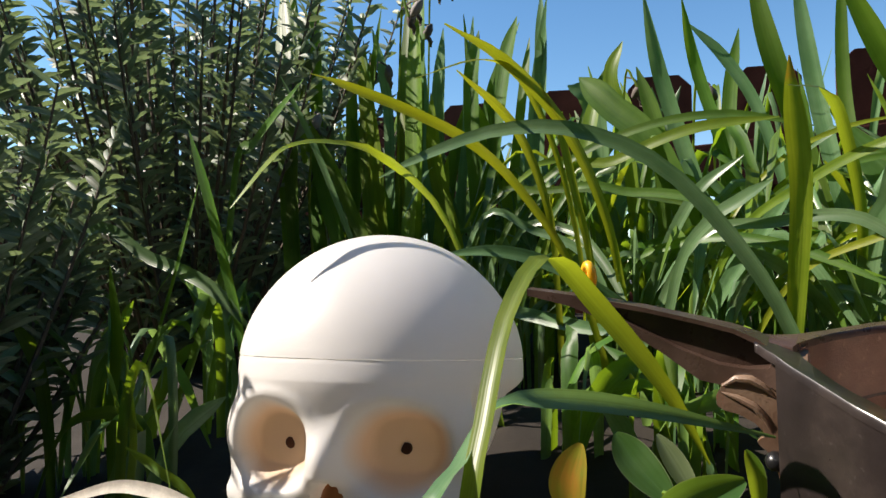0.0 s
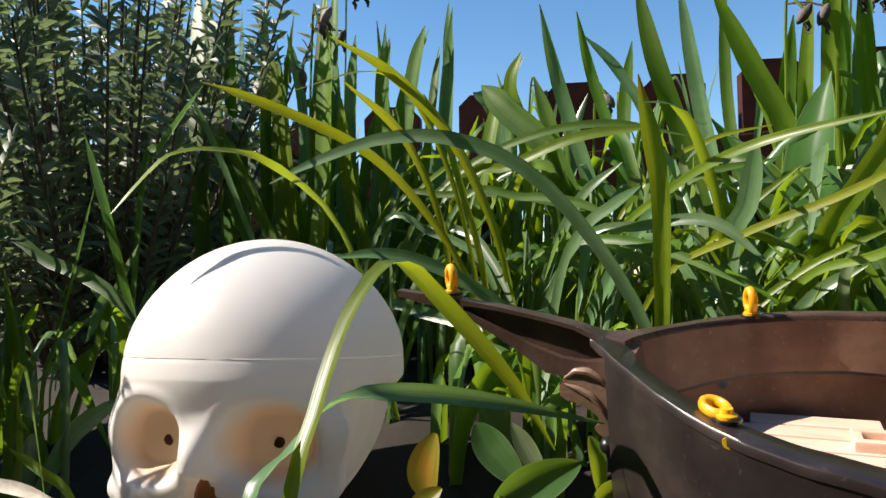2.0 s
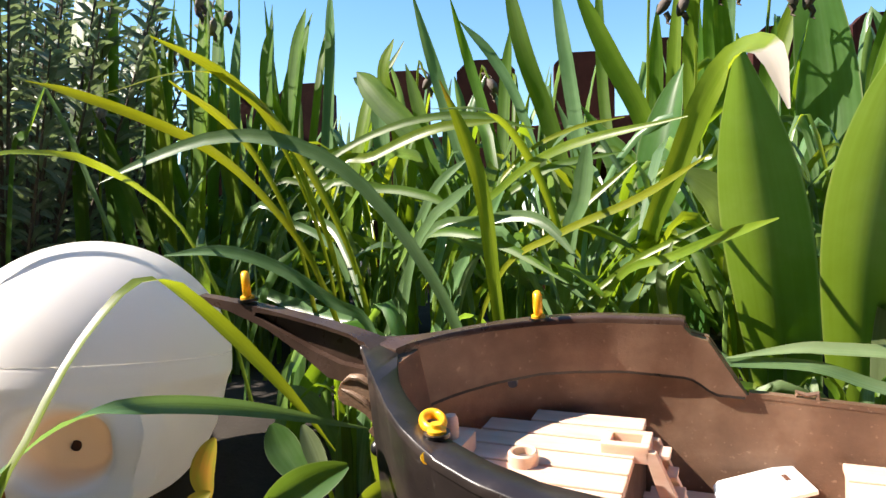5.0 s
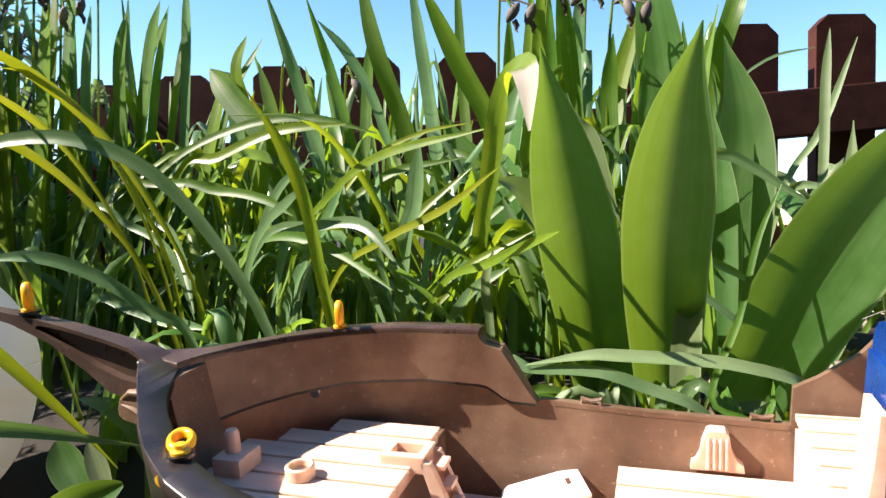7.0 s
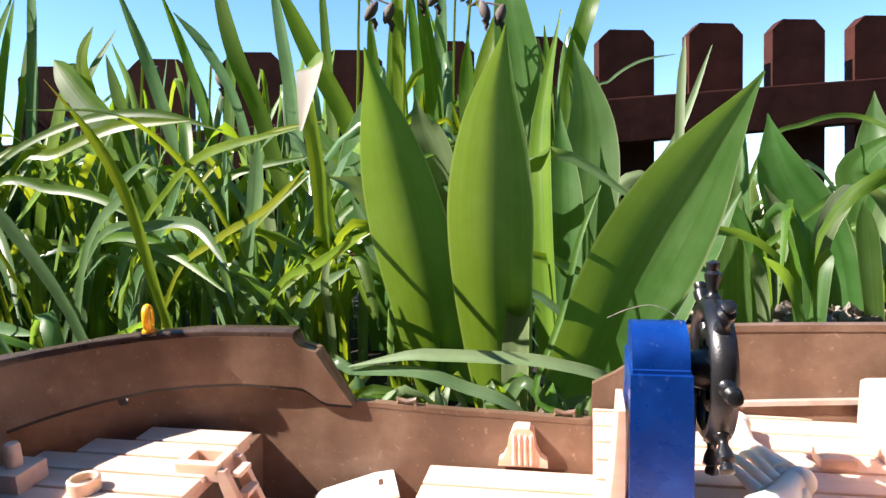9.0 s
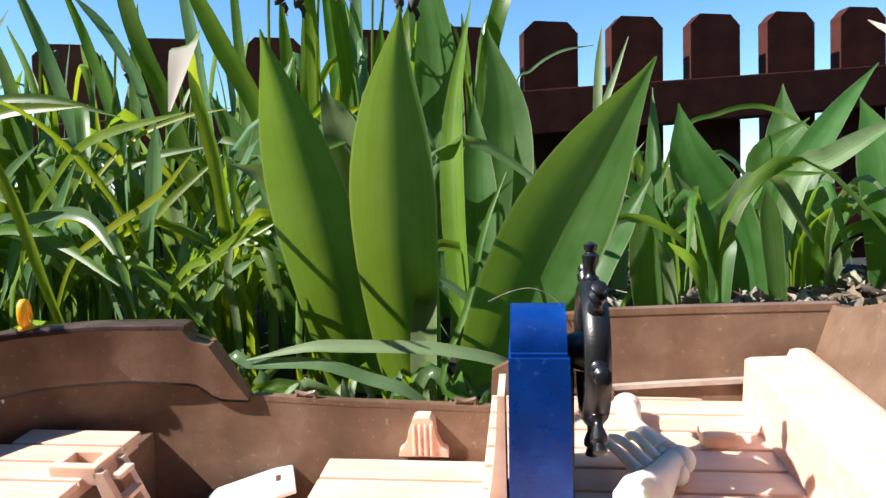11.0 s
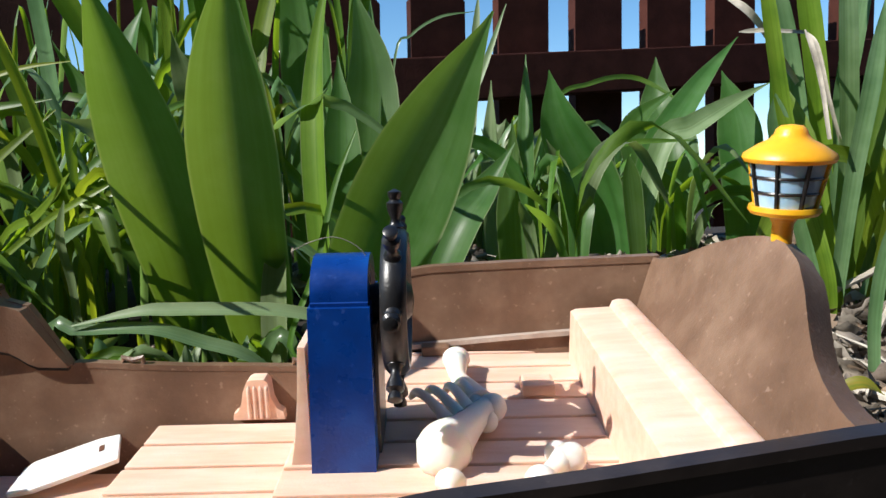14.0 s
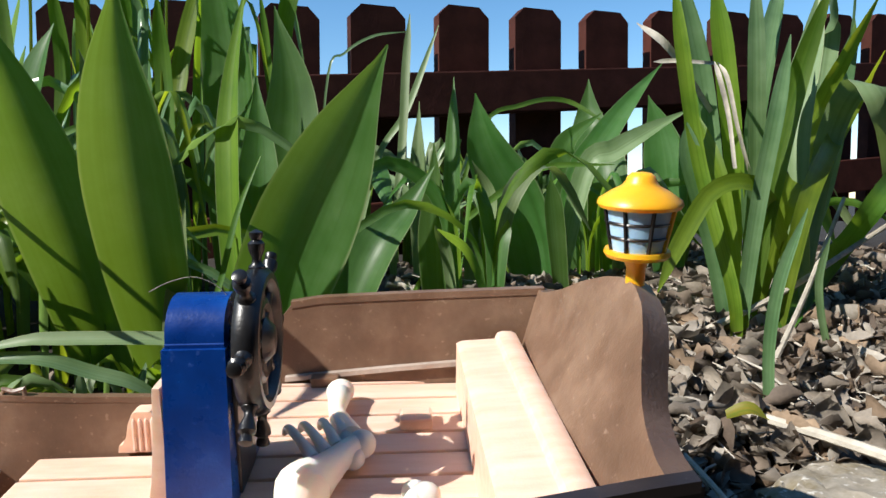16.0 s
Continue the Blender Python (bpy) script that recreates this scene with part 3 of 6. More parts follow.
def build_beak():
    bm = bmesh.new()
    g = []
    for a, b in RIM:
        row = []
        for p in (a, b):
            w = rim_half(p[0])
            row.append([bm.verts.new((p[0], -w, p[1])), bm.verts.new((p[0], w, p[1]))])
        g.append(row)
    n = len(g)
    for i in range(n):
        (a, b), (c, d) = g[i], g[(i + 1) % n]
        for q in ((a[0], c[0], d[0], b[0]), (a[1], b[1], d[1], c[1]), (a[0], a[1], c[1], c[0]), (b[0], d[0], d[1], b[1])):
            bm.faces.new(q)
    o = part("beakhead", bm, RAIL, ship, "tapered dark brown beakhead with a hollow side", True, 0.0006)
    o.location = BEAK
    part("web", prism_bm([q for _, q in RIM], -0.0004, 0.0008), RAIL, o)
    post = [(0.0480, -0.0010), (0.0520, 0.0012), (0.0570, 0.0022), (0.0625, 0.0008), (0.0668, -0.0030), (0.0745, -0.004), (0.0770, -0.03), (0.084, -0.052), (0.095, -0.08), (0.095, -0.10), (0.088, -0.10), (0.080, -0.075), (0.0735, -0.0576),
            (0.0685, -0.0468), (0.0655, -0.030), (0.0625, -0.0240), (0.0606, -0.0226), (0.0594, -0.0209), (0.0604, -0.0196), (0.0618, -0.0187), (0.0612, -0.0165), (0.0588, -0.0140), (0.0537, -0.0113), (0.0485, -0.0102), (0.0463, -0.0084), (0.0462, -0.0050)]
    s = part("stem_post", prism_bm(post, -0.0072, 0.0072), HULL, ship, "moulded stem post with a scroll", True, 0.0012)
    s.location = BEAK
    for sd in (-1, 1):
        for name, pts in (("moulding", [(0.0486, -0.0012), (0.053, 0.0018), (0.058, 0.0018), (0.0625, -0.0008), (0.0662, -0.0045)]), ("moulding", [(0.0480, -0.0036), (0.0535, -0.0052), (0.0588, -0.0078), (0.0622, -0.0118), (0.0642, -0.0168)])):
            p = [Vector((u, sd * 0.0070, z)) for u, z in pts]
            part(name, tube_bm([spline_at(p, t / 12) for t in range(13)], [0.0004 + 0.0012 * math.sin(math.pi * t / 12) for t in range(13)], 8), HULL, s, "", True)


def spline_at(pts, t):
    k = min(int(t * (len(pts) - 1)), len(pts) - 2)
    f = t * (len(pts) - 1) - k
    return pts[k].lerp(pts[k + 1], f)


build_beak()
part("stem_cheek", prism_bm([(0.0668, 0.0088), (0.0760, 0.0090), (0.0790, -0.010), (0.0830, -0.035), (0.092, -0.062), (0.101, -0.095), (0.090, -0.095), (0.0800, -0.062), (0.0720, -0.035), (0.0695, -0.010)], -0.0118, 0.0118), HULL, ship, "", True, 0.0025).location = BEAK
part("stud", blob_bm(Matrix.Translation((0.0670, -0.0095, -0.0300)) @ Matrix.Diagonal((0.0035, 0.004, 0.0035, 1))), BLACK, ship, "black round stud", True)


def ring_eyelet(u, v, z, turn, tip=0):
    m = Matrix.Translation((u, v, z)) @ Matrix.Rotation(radians(turn), 4, "Z")
    o = part("eyelet", torus_bm(0.0040, 0.0016, m @ Matrix.Rotation(radians(tip), 4, "X") @ Matrix.Translation((0, 0, 0.0062)) @ Matrix.Rotation(radians(90), 4, "X") @ Matrix.Diagonal((0.85, 1.15, 1.2, 1))), YELLOW, ship, "yellow plastic ring eyelet", True)
    part("shank", lathe_bm([(0.0, -0.0005), (0.0032, -0.0005), (0.0032, 0.001), (0.0019, 0.0016), (0.0019, 0.003), (0, 0.003)], 14, m), YELLOW, o, "", True)
    part("washer", lathe_bm([(0.0, -0.0012), (0.0044, -0.0012), (0.0044, 0.0), (0, 0.0)], 16, m), BLACK, o, "", True)


ring_eyelet(0.0005, 0.0, 0.0287, 132)
ring_eyelet(0.1175, 0.0570, 0.0090, 112)
ring_eyelet(0.1120, -0.0480, -0.0022, 35, -78)
part("peg_end", lathe_bm([(0, -0.002), (0.0020, -0.002), (0.0020, 0.002), (0, 0.002)], 12, Matrix.Translation((0.1130, -0.0572, -0.0060)) @ Matrix.Rotation(radians(90), 4, "X")), YELLOW, ship, "yellow eyelet end under the rail", True)

# decks
FORE_Z, WELL_Z, MID_Z, REAR_Z = -0.0338, -0.0660, -0.0505, -0.0245


def plank(parent, u0, u1, v0, v1, z, th=0.003):
    gap = 0.0008
    return part("plank", box_bm(u0, u1, v0 + gap, v1 - gap, z - th, z), DECK, parent, bevel=0.0005)


def deck(name, label, z, u_lo, u_hi, width, v_lim, inset=0.0):
    w = min(v_lim - 0.002, half_width(u_lo + inset, z) - 0.005)
    base = part(name, box_bm(u_lo + 0.002 + inset, u_hi - 0.001, -w, w, z - 0.0065, z - 0.0022), DECK, ship, label)
    n = math.ceil(v_lim / width)
    for k in range(-n, n):
        v, v1 = max(-v_lim, k * width), min(v_lim, (k + 1) * width)
        mid = max(abs(v), abs(v1))
        u0 = u_lo
        while u0 < u_hi and half_width(u0, z) - 0.0038 < mid:
            u0 += 0.002
        if u0 < u_hi - 0.008 and v1 - v > 0.002:
            plank(base, u0, u_hi, v, v1, z)
    return base


fore = deck("foredeck", "peach plastic foredeck moulded as planks", FORE_Z, 0.084, 0.1645, 0.0135, 0.0672, 0.030)
part("underside", box_bm(0.096, 0.1178, -0.034, 0.034, FORE_Z - 0.0065, FORE_Z - 0.0022), DECK, fore)
part("foredeck_wall", box_bm(0.150, 0.1625, -0.0655, 0.0655, -0.071, FORE_Z - 0.0065), HULL, ship, bevel=0.0006)
deck("well_deck", "peach plastic well deck moulded as planks", WELL_Z, 0.163, 0.246, 0.0170, 0.0715)
deck("middle_deck", "peach plastic middle deck moulded as planks", MID_Z, 0.2400, 0.3125, 0.0165, 0.0745)
part("middle_deck_wall", box_bm(0.2415, 0.2455, -0.070, 0.070, -0.074, MID_Z - 0.006), DECK, ship)
deck("rear_deck", "peach plastic rear deck moulded as planks", REAR_Z, 0.3085, 0.406, 0.0139, 0.0730)
part("rear_deck_wall", box_bm(0.3085, 0.3115, -0.071, 0.071, -0.055, REAR_Z - 0.006), DECK, ship)

# fittings on the foredeck
part("socket", lathe_bm([(0.0042, 0), (0.0058, 0), (0.0058, 0.0045), (0.0050, 0.0052), (0.0042, 0.0048), (0.0040, 0.001), (0, 0.001)], 20, Matrix.Translation((0.1252, -0.0005, FORE_Z))), DECK, fore, "round peach socket", True)
part("screw", lathe_bm([(0.0034, 0.001), (0.0034, 0.0022), (0.002, 0.0030), (0, 0.0032)], 16, Matrix.Translation((0.1252, -0.0005, FORE_Z))), METAL, fore, "steel screw head in the socket", True)
bm = box_bm(0.0905, 0.1030, -0.0075, 0.0075, FORE_Z, FORE_Z + 0.0075)
lathe_bm([(0, 0.0), (0.0032, 0.0), (0.0030, 0.009), (0.0022, 0.0105), (0, 0.011)], 12, Matrix.Translation((0.0955, 0.0, FORE_Z + 0.0060)), bm)
part("bollard", bm, DECK, fore, "", True, 0.0006)
bm = bmesh.new()
for a in ((0.1515, 0.1700, 0.0155, 0.0190), (0.1515, 0.1700, 0.0270, 0.0305), (0.1515, 0.1550, 0.0190, 0.0270), (0.1665, 0.1700, 0.0190, 0.0270)):
    box_bm(a[0], a[1], a[2], a[3], FORE_Z - 0.003, FORE_Z + 0.0042, bm)
part("ladder_hook", bm, DECK, fore, "peach hook plate at the deck edge", False, 0.0005)
rail_poly = [(0.1680, FORE_Z + 0.002), (0.1725, FORE_Z + 0.002), (0.187, WELL_Z), (0.178, WELL_Z)]
bm = prism_bm(rail_poly, 0.0155, 0.0185)
prism_bm(rail_poly, 0.0275, 0.0305, bm=bm)
for k in range(4):
    t = (k + 0.5) / 4
    box_bm(0.172 + 0.009 * t, 0.176 + 0.010 * t, 0.0185, 0.0275, FORE_Z + 0.002 + (WELL_Z - FORE_Z) * t, FORE_Z + 0.004 + (WELL_Z - FORE_Z) * t, bm)
part("ladder", bm, DECK, ship, "steep peach deck ladder", bevel=0.0004)

# fluted peg bracket by the hull side, on the middle deck
steps = [(-0.0105, 0.0), (-0.0100, 0.0035), (-0.0085, 0.0045), (-0.0068, 0.0085), (-0.0058, 0.0150), (-0.0040, 0.0205), (-0.0025, 0.0215), (0.0030, 0.0215), (0.0045, 0.0195), (0.0055, 0.0110), (0.0075, 0.0060), (0.0100, 0.0040), (0.0105, 0.0)]
part("fluted_bracket", prism_bm([(0.2795 + a, MID_Z + 0.80 * b) for a, b in steps], 0.0680, 0.0785), DECK, ship, "stepped peach bracket by the hull side", True, 0.0008)
for k in range(4):
    part("flute", lathe_bm([(0, 0), (0.0010, 0), (0.0008, 0.0125), (0, 0.014)], 8, Matrix.Translation((0.2760 + 0.0024 * k, 0.0680, MID_Z + 0.001))), DECK, ship, "", True)
# curved cheek that carries the helm
part("cheek", prism_bm([(0.3080, MID_Z), (0.3165, MID_Z), (0.3165, 0.0105), (0.3145, 0.0105), (0.3135, -0.005), (0.3120, -0.018), (0.3095, -0.031), (0.3045, -0.041), (0.2985, MID_Z)], -0.012, 0.005), DECK, ship, "", True, 0.0006)

# stern bench
bm = prism_bm([(0.4030, -0.046), (0.4032, -0.0045), (0.4052, -0.0036), (0.4180, -0.0030), (0.4190, -0.0006), (0.4210, 0.0), (0.4244, -0.0001), (0.4262, -0.0010), (0.4268, -0.046)], -0.0640, 0.0600)
part("bench", bm, DECK, ship, "peach plastic stern bench with a raised lip", True, 0.0008)
part("deck_block", box_bm(0.381, 0.3925, 0.028, 0.038, REAR_Z, REAR_Z + 0.0045), DECK, ship, "small peach block on the rear deck", False, 0.0012)
part("hull_block", box_bm(0.346, 0.357, 0.0665, 0.0725, REAR_Z, REAR_Z + 0.004), HULL, ship, "", False, 0.0008)


def sm_near(y):
    """How far the transom's rim falls off towards its back."""
    t = min(1.0, max(0.0, (0.012 - y) / 0.024))
    return t * t * (3 - 2 * t)


# bell-shaped transom, hollow on the inside
def build_transom():
    vs, fs = [], []
    nv, nz = 48, 24
    for i in range(nv + 1):
        v = -0.0685 + 0.1413 * i / nv
        top = interp(v, [(-0.0685, 0.0100), (-0.058, 0.0110), (-0.049, 0.0136), (-0.042, 0.0168), (-0.035, 0.0215), (-0.026, 0.0282), (-0.017, 0.0330), (-0.006, 0.0356), (0.004, 0.0354), (0.015, 0.0330), (0.030, 0.0275), (0.043, 0.0212), (0.060, 0.0150), (0.0728, 0.0132)])
        for k in range(nz + 1):
            z = -0.10 + (top + 0.10) * k / nz
            c, zz = math.cos(v / 0.0755 * math.pi / 2), max(z, -0.03)
            lean = (1 - c) * (0.4335 + 0.22 * zz) + c * (0.4262 + 0.60 * zz)
            dish = 0.0022 * math.exp(-((z - 0.012) / 0.016) ** 2) * c
            w = min(1.0, half_width(0.44, z) / 0.0718)
            vs.append((lean + dish, v * w, z))
    off = len(vs)
    vs += [(x + 0.0075 + 0.001 * sm_near(y), y * (1.02 - 0.12 * sm_near(y)), z - 0.0008 - 0.0055 * sm_near(y) * max(0.0, min(1.0, (z - 0.006) / 0.02))) for x, y, z in vs]
    r = nz + 1
    for i in range(nv):
        for k in range(nz):
            a = i * r + k
            fs.append((a, a + 1, a + r + 1, a + r))
            fs.append((a + off, a + r + off, a + r + 1 + off, a + 1 + off))
        t = i * r + nz
        fs.append((t, t + off, t + r + off, t + r))
        b = i * r
        fs.append((b, b + r, b + r + off, b + off))
    for k in range(nz):
        fs.append((k, k + off, k + 1 + off, k + 1))
        q = nv * r + k
        fs.append((q, q + 1, q + 1 + off, q + off))
    me = mesh_of("transom", vs, fs, HULL)
    me.set_sharp_from_angle(angle=radians(40))
    under(new("transom", me), ship, "bell-shaped brown plastic transom")


build_transom()


# ---- helm, lantern and loose pieces on the ship ----
def build_helm():
    h = tagged(empty("toy_helm", SHIP @ Matrix.Translation((0.3262, 0.0015, REAR_Z))), "blue plastic helm stand with a black ship's wheel", "toy helm")
    hw, seam = 0.0084, 0.0458
    arch = [(0.0118 * math.cos(a), seam + 0.0013 + 0.0106 * math.sin(a)) for a in np.linspace(0, math.pi, 17)]
    body = part("stand", prism_bm([(-0.0135, 0), (0.0135, 0), (0.0135, seam), (-0.0135, seam)], -hw, hw, "x"), BLUE, h, "", True, 0.0008)
    for v in body.data.vertices:
        k = 1 - v.co.z / seam
        v.co.x, v.co.y = v.co.x * (1 + 0.06 * k), v.co.y * (1 + 0.36 * k)
    part("arched_top", prism_bm([(-0.0122, seam - 0.0003), (-0.0122, seam + 0.0010)] + [(-a, b) for a, b in arch] + [(0.0122, seam + 0.0010), (0.0122, seam - 0.0003)], -hw + 0.0006, hw - 0.0006, "x"), BLUE, body, "", True, 0.0008)
    WHEEL = Matrix.Translation((hw + 0.0068, -0.0020, 0.0442)) @ Matrix.Scale(0.94, 4)
    m = WHEEL @ Matrix.Rotation(radians(90), 4, "Y")
    wheel = part("wheel", torus_bm(0.0195, 0.0031, m @ Matrix.Diagonal((1, 1, 1.25, 1)), 40, 10), BLACK, h, "black plastic ship's wheel", True)
    part("inner_ring", torus_bm(0.0112, 0.0024, m, 30, 8), BLACK, wheel, "", True)
    part("hub", lathe_bm([(0, -0.008), (0.005, -0.008), (0.0066, -0.002), (0.0070, 0.002), (0.0044, 0.0045), (0, 0.0052)], 18, m), BLACK, wheel, "", True)
    hb = lathe_bm([(0.0019, 0.004), (0.0022, 0.017), (0.0026, 0.0185), (0.0026, 0.0225), (0.0016, 0.0235), (0.0014, 0.025), (0.0024, 0.0275), (0.0026, 0.0295), (0.0015, 0.0305), (0.0020, 0.0315), (0.0021, 0.0328), (0.0, 0.0338)], 12)
    first = part("handle", hb, BLACK, wheel, "", True)
    for k in range(8):
        a = radians(6 - 45 * k)
        o = first if k == 0 else under(new("handle", first.data), wheel)
        # up is z, far is y
        o.matrix_basis = WHEEL @ Matrix.Rotation(-a, 4, "X")
    part("axle", lathe_bm([(0, 0), (0.0034, 0), (0.0034, 0.0062), (0, 0.0062)], 14, Matrix.Translation((hw - 0.0005, -0.0020, 0.0442)) @ Matrix.Rotation(radians(90), 4, "Y")), BLACK, wheel, "", True)
    part("back_strip", box_bm(hw, hw + 0.0014, -0.010, 0.010, 0.001, 0.040), BLACK, h, "", False, 0.0004)


build_helm()


def build_lantern():
    L = tagged(empty("toy_lantern", SHIP @ Matrix.Translation((0.4500, 0.0, 0.0368)) @ Matrix.Diagonal((0.92, 0.92, 0.87, 1))), "yellow plastic ship's lantern with pale blue panes", "toy lantern")
    part("foot", lathe_bm([(0, -0.003), (0.0030, -0.003), (0.0030, 0.003), (0.0040, 0.0052), (0.0095, 0.0066), (0.0103, 0.0078), (0.0100, 0.0092), (0, 0.0092)], 24), YELLOW, L, "", True)
    body = part("panes", lathe_bm([(0.0082, 0.009), (0.0108, 0.0235), (0, 0.0235)], 28), PANE, L, "lantern panes with the sky's pale blue put into their colour", True)
    for z in (0.0138, 0.0186):
        part("bar", torus_bm(0.0082 + (z - 0.009) * 0.179, 0.00055, Matrix.Translation((0, 0, z)), 28, 6), BLACK, body, "", True)
    for k in range(8):
        a = 2 * math.pi * k / 8 + 0.05
        c, s = math.cos(a), math.sin(a)
        part("bar", tube_bm([(0.0083 * c, 0.0083 * s, 0.009), (0.0110 * c, 0.0110 * s, 0.0238)], 0.0009 if k % 4 == 3 else 0.0007, 6), YELLOW if k % 4 == 3 else BLACK, body)
    part("roof", lathe_bm([(0.0105, 0.0228), (0.0124, 0.0232), (0.0131, 0.0244), (0.0127, 0.0258), (0.0088, 0.0286), (0.0058, 0.0303), (0.0047, 0.0318), (0.0043, 0.0332), (0.0030, 0.0344), (0, 0.0348)], 28), YELLOW, L, "", True)


build_lantern()


def build_skull():
    """A plastic skull model, its cap cut off round the brow and laid on again."""
    face = Vector((0.276, -0.961, 0)).normalized()
    right = Vector((-face.y, face.x, 0))     # towards the viewer's right
    m = Matrix((( right.x, -face.x, 0, -0.105), (right.y, -face.y, 0, 0.0105), (0, 0, 1, 0.1025), (0, 0, 0, 1))) @ Matrix.Rotation(radians(-5), 4, "X")
    sk = tagged(empty("plastic_skull", m), "cream plastic skull model with a removable cap", "skull model")

    def sm(x, a, b):
        t = min(1, max(0, (x - a) / (b - a)))
        return t * t * (3 - 2 * t)

    def surface(th, ph):
        # th: 0 at the front, positive to the right; ph: latitude
        cx, cy, cz = math.sin(th) * math.cos(ph), -math.cos(th) * math.cos(ph), math.sin(ph)
        front = max(0.0, -cy)
        rx, ry, rz = 0.0672, 0.0695, 0.0670
        p = Vector((cx * rx, cy * ry, cz * rz))
        if cz < 0:
            # steep sides, narrower base, longer face
            p.x, p.y = p.x * math.cos(ph) ** -0.45, p.y * math.cos(ph) ** -0.45
            k = min(1.0, -cz / 0.9) ** 1.7
            p.x *= 1 - 0.13 * k
            p.z *= 1 + 0.70 * k * sm(front, 0.0, 0.7)
            p.y += (0.010 * k if cy > 0 else 0) - 0.006 * k * sm(front, 0.3, 0.95)
        # slightly square forehead
        p.y -= 0.003 * front * (1 - abs(cz)) ** 2
        p.x *= 1 + 0.015 * math.exp(-((cz - 0.35) / 0.3) ** 2)
        # face wider than the cap at the level of the eyes
        p.x *= 1 + 0.23 * sm(-p.z, 0.000, 0.028) * sm(-cy, 0.10, 0.45)
        x, y, z = p
        if cy < -0.12:
            # brow ridge
            p.y -= 0.0012 * math.exp(-((z + 0.002) / 0.009) ** 2) * sm(front, 0.3, 0.8) * (0.6 + 0.4 * math.cos(x / 0.03))
            # eye sockets
            for s in (-1, 1):
                dx, dz = (x - s * 0.0272) / 0.0202, (z + 0.0255 + 0.06 * abs(x - s * 0.0272)) / 0.0182
                d = (abs(dx) ** 2.6 + abs(dz) ** 2.6) ** (1 / 2.6)
                p.y += 0.014 * (1 - sm(d, 0.58, 1.06))
                p.y -= 0.0007 * math.exp(-((d - 1.14) / 0.13) ** 2)
            # nose bone and nose opening
            p.y -= 0.010 * math.exp(-(x / 0.007) ** 2) * sm(-z, 0.012, 0.033) * (1 - sm(-z, 0.035, 0.042))
            dn = math.hypot(x / (0.0055 + 0.20 * max(0, -z - 0.040)), (z + 0.048) / 0.011)
            p.y += 0.022 * (1 - sm(dn, 0.7, 1.05))
            # cheek bones
            for s in (-1, 1):
                p.y -= 0.006 * math.exp(-((x - s * 0.038) / 0.014) ** 2 - ((z + 0.052) / 0.010) ** 2)
        # temple hollows
        ax = abs(x)
        hol = math.exp(-((y + 0.028) / 0.020) ** 2 - ((z + 0.022) / 0.020) ** 2) * sm(ax, 0.035, 0.06)
        p.x *= 1 - 0.05 * hol
        # recessed temples behind the sharp rim of the eye sockets
        rec = sm(-z, 0.0, 0.016) * sm(y, -0.047, -0.041) * (1 - sm(y, 0.010, 0.050)) * sm(ax, 0.03, 0.045)
        p.x *= 1 - (0.20 + 0.02 * sm(-z, 0.015, 0.045)) * rec
        # cheek arch
        arch = math.exp(-((z + 0.050) / 0.007) ** 2) * sm(-y, -0.01, 0.02) * sm(ax, 0.035, 0.05)
        p.x *= 1 + 0.10 * arch
        return p

    seam = 0.0085

    def shell(name, keep_top, grow, label):
        nt, npz = 260, 150
        vs, fs = [], []
        lo, hi = (math.asin(seam / 0.067), math.pi / 2) if keep_top else (-1.35, math.asin(seam / 0.067))
        for j in range(npz + 1):
            ph = lo + (hi - lo) * j / npz
            for i in range(nt):
                p = surface(-math.pi + 2 * math.pi * i / nt, ph)
                s = 1 + grow
                if keep_top and j < 4:
                    s -= 0.0016 * (4 - j) / 4
                if not keep_top and j > npz - 2:
                    s -= 0.0015
                vs.append((p.x * s, p.y * s, p.z + (0.0003 if keep_top else -0.0001)))
        for j in range(npz):
            for i in range(nt):
                a, b = j * nt + i, j * nt + (i + 1) % nt
                fs.append((a, b, b + nt, a + nt))
        if not keep_top:
            fs.append(tuple(range(nt))[::-1])
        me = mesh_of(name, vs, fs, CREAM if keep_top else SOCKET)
        me.set_sharp_from_angle(angle=radians(60))
        return under(new(name, me), sk, label)

    shell("skull_cap", True, 0.0022, "smooth cream skull cap")
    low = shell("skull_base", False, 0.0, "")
    for hx, hz in ((-0.0224, -0.0270), (0.0275, -0.0270)):
        near = min((surface(a, b) for a in np.linspace(-0.9, 0.9, 120) for b in np.linspace(-0.6, 0.0, 60)), key=lambda q: (q.x - hx) ** 2 + (q.z - hz) ** 2)
        # no opening is cut; a dark disc paints the hole's inner shade
        part("socket_hole", lathe_bm([(0, 0.0006), (0.0022, 0.0005), (0.0027, -0.0006)], 14, Matrix.Translation(near) @ Matrix.Rotation(radians(90), 4, "X")), HOLE, low, "small brown disc for the shade in a socket hole", True)
    # blob in the nose opening, coloured orange for light through the plastic
    part("nose_glow", blob_bm(Matrix.Translation((0, -0.0600, -0.0490)) @ Matrix.Diagonal((0.0052, 0.0050, 0.0095, 1)), 14, 10), AMBER, low, "orange-brown blob for light through the nose hollow", True)


build_skull()


# ---- plants ----
def spline(pts, t):
    """A smooth curve through points, t from 0 to 1."""
    n = len(pts) - 1
    k = min(int(t * n), n - 1)
    f = t * n - k
    b, c = pts[k], pts[k + 1]
    a = pts[k - 1] if k > 0 else b * 2 - c
    d = pts[k + 2] if k + 2 <= n else c * 2 - b
    return 0.5 * (2 * b + (c - a) * f + (2 * a - 5 * b + 4 * c - d) * f * f + (3 * b - a - 3 * c + d) * f ** 3)


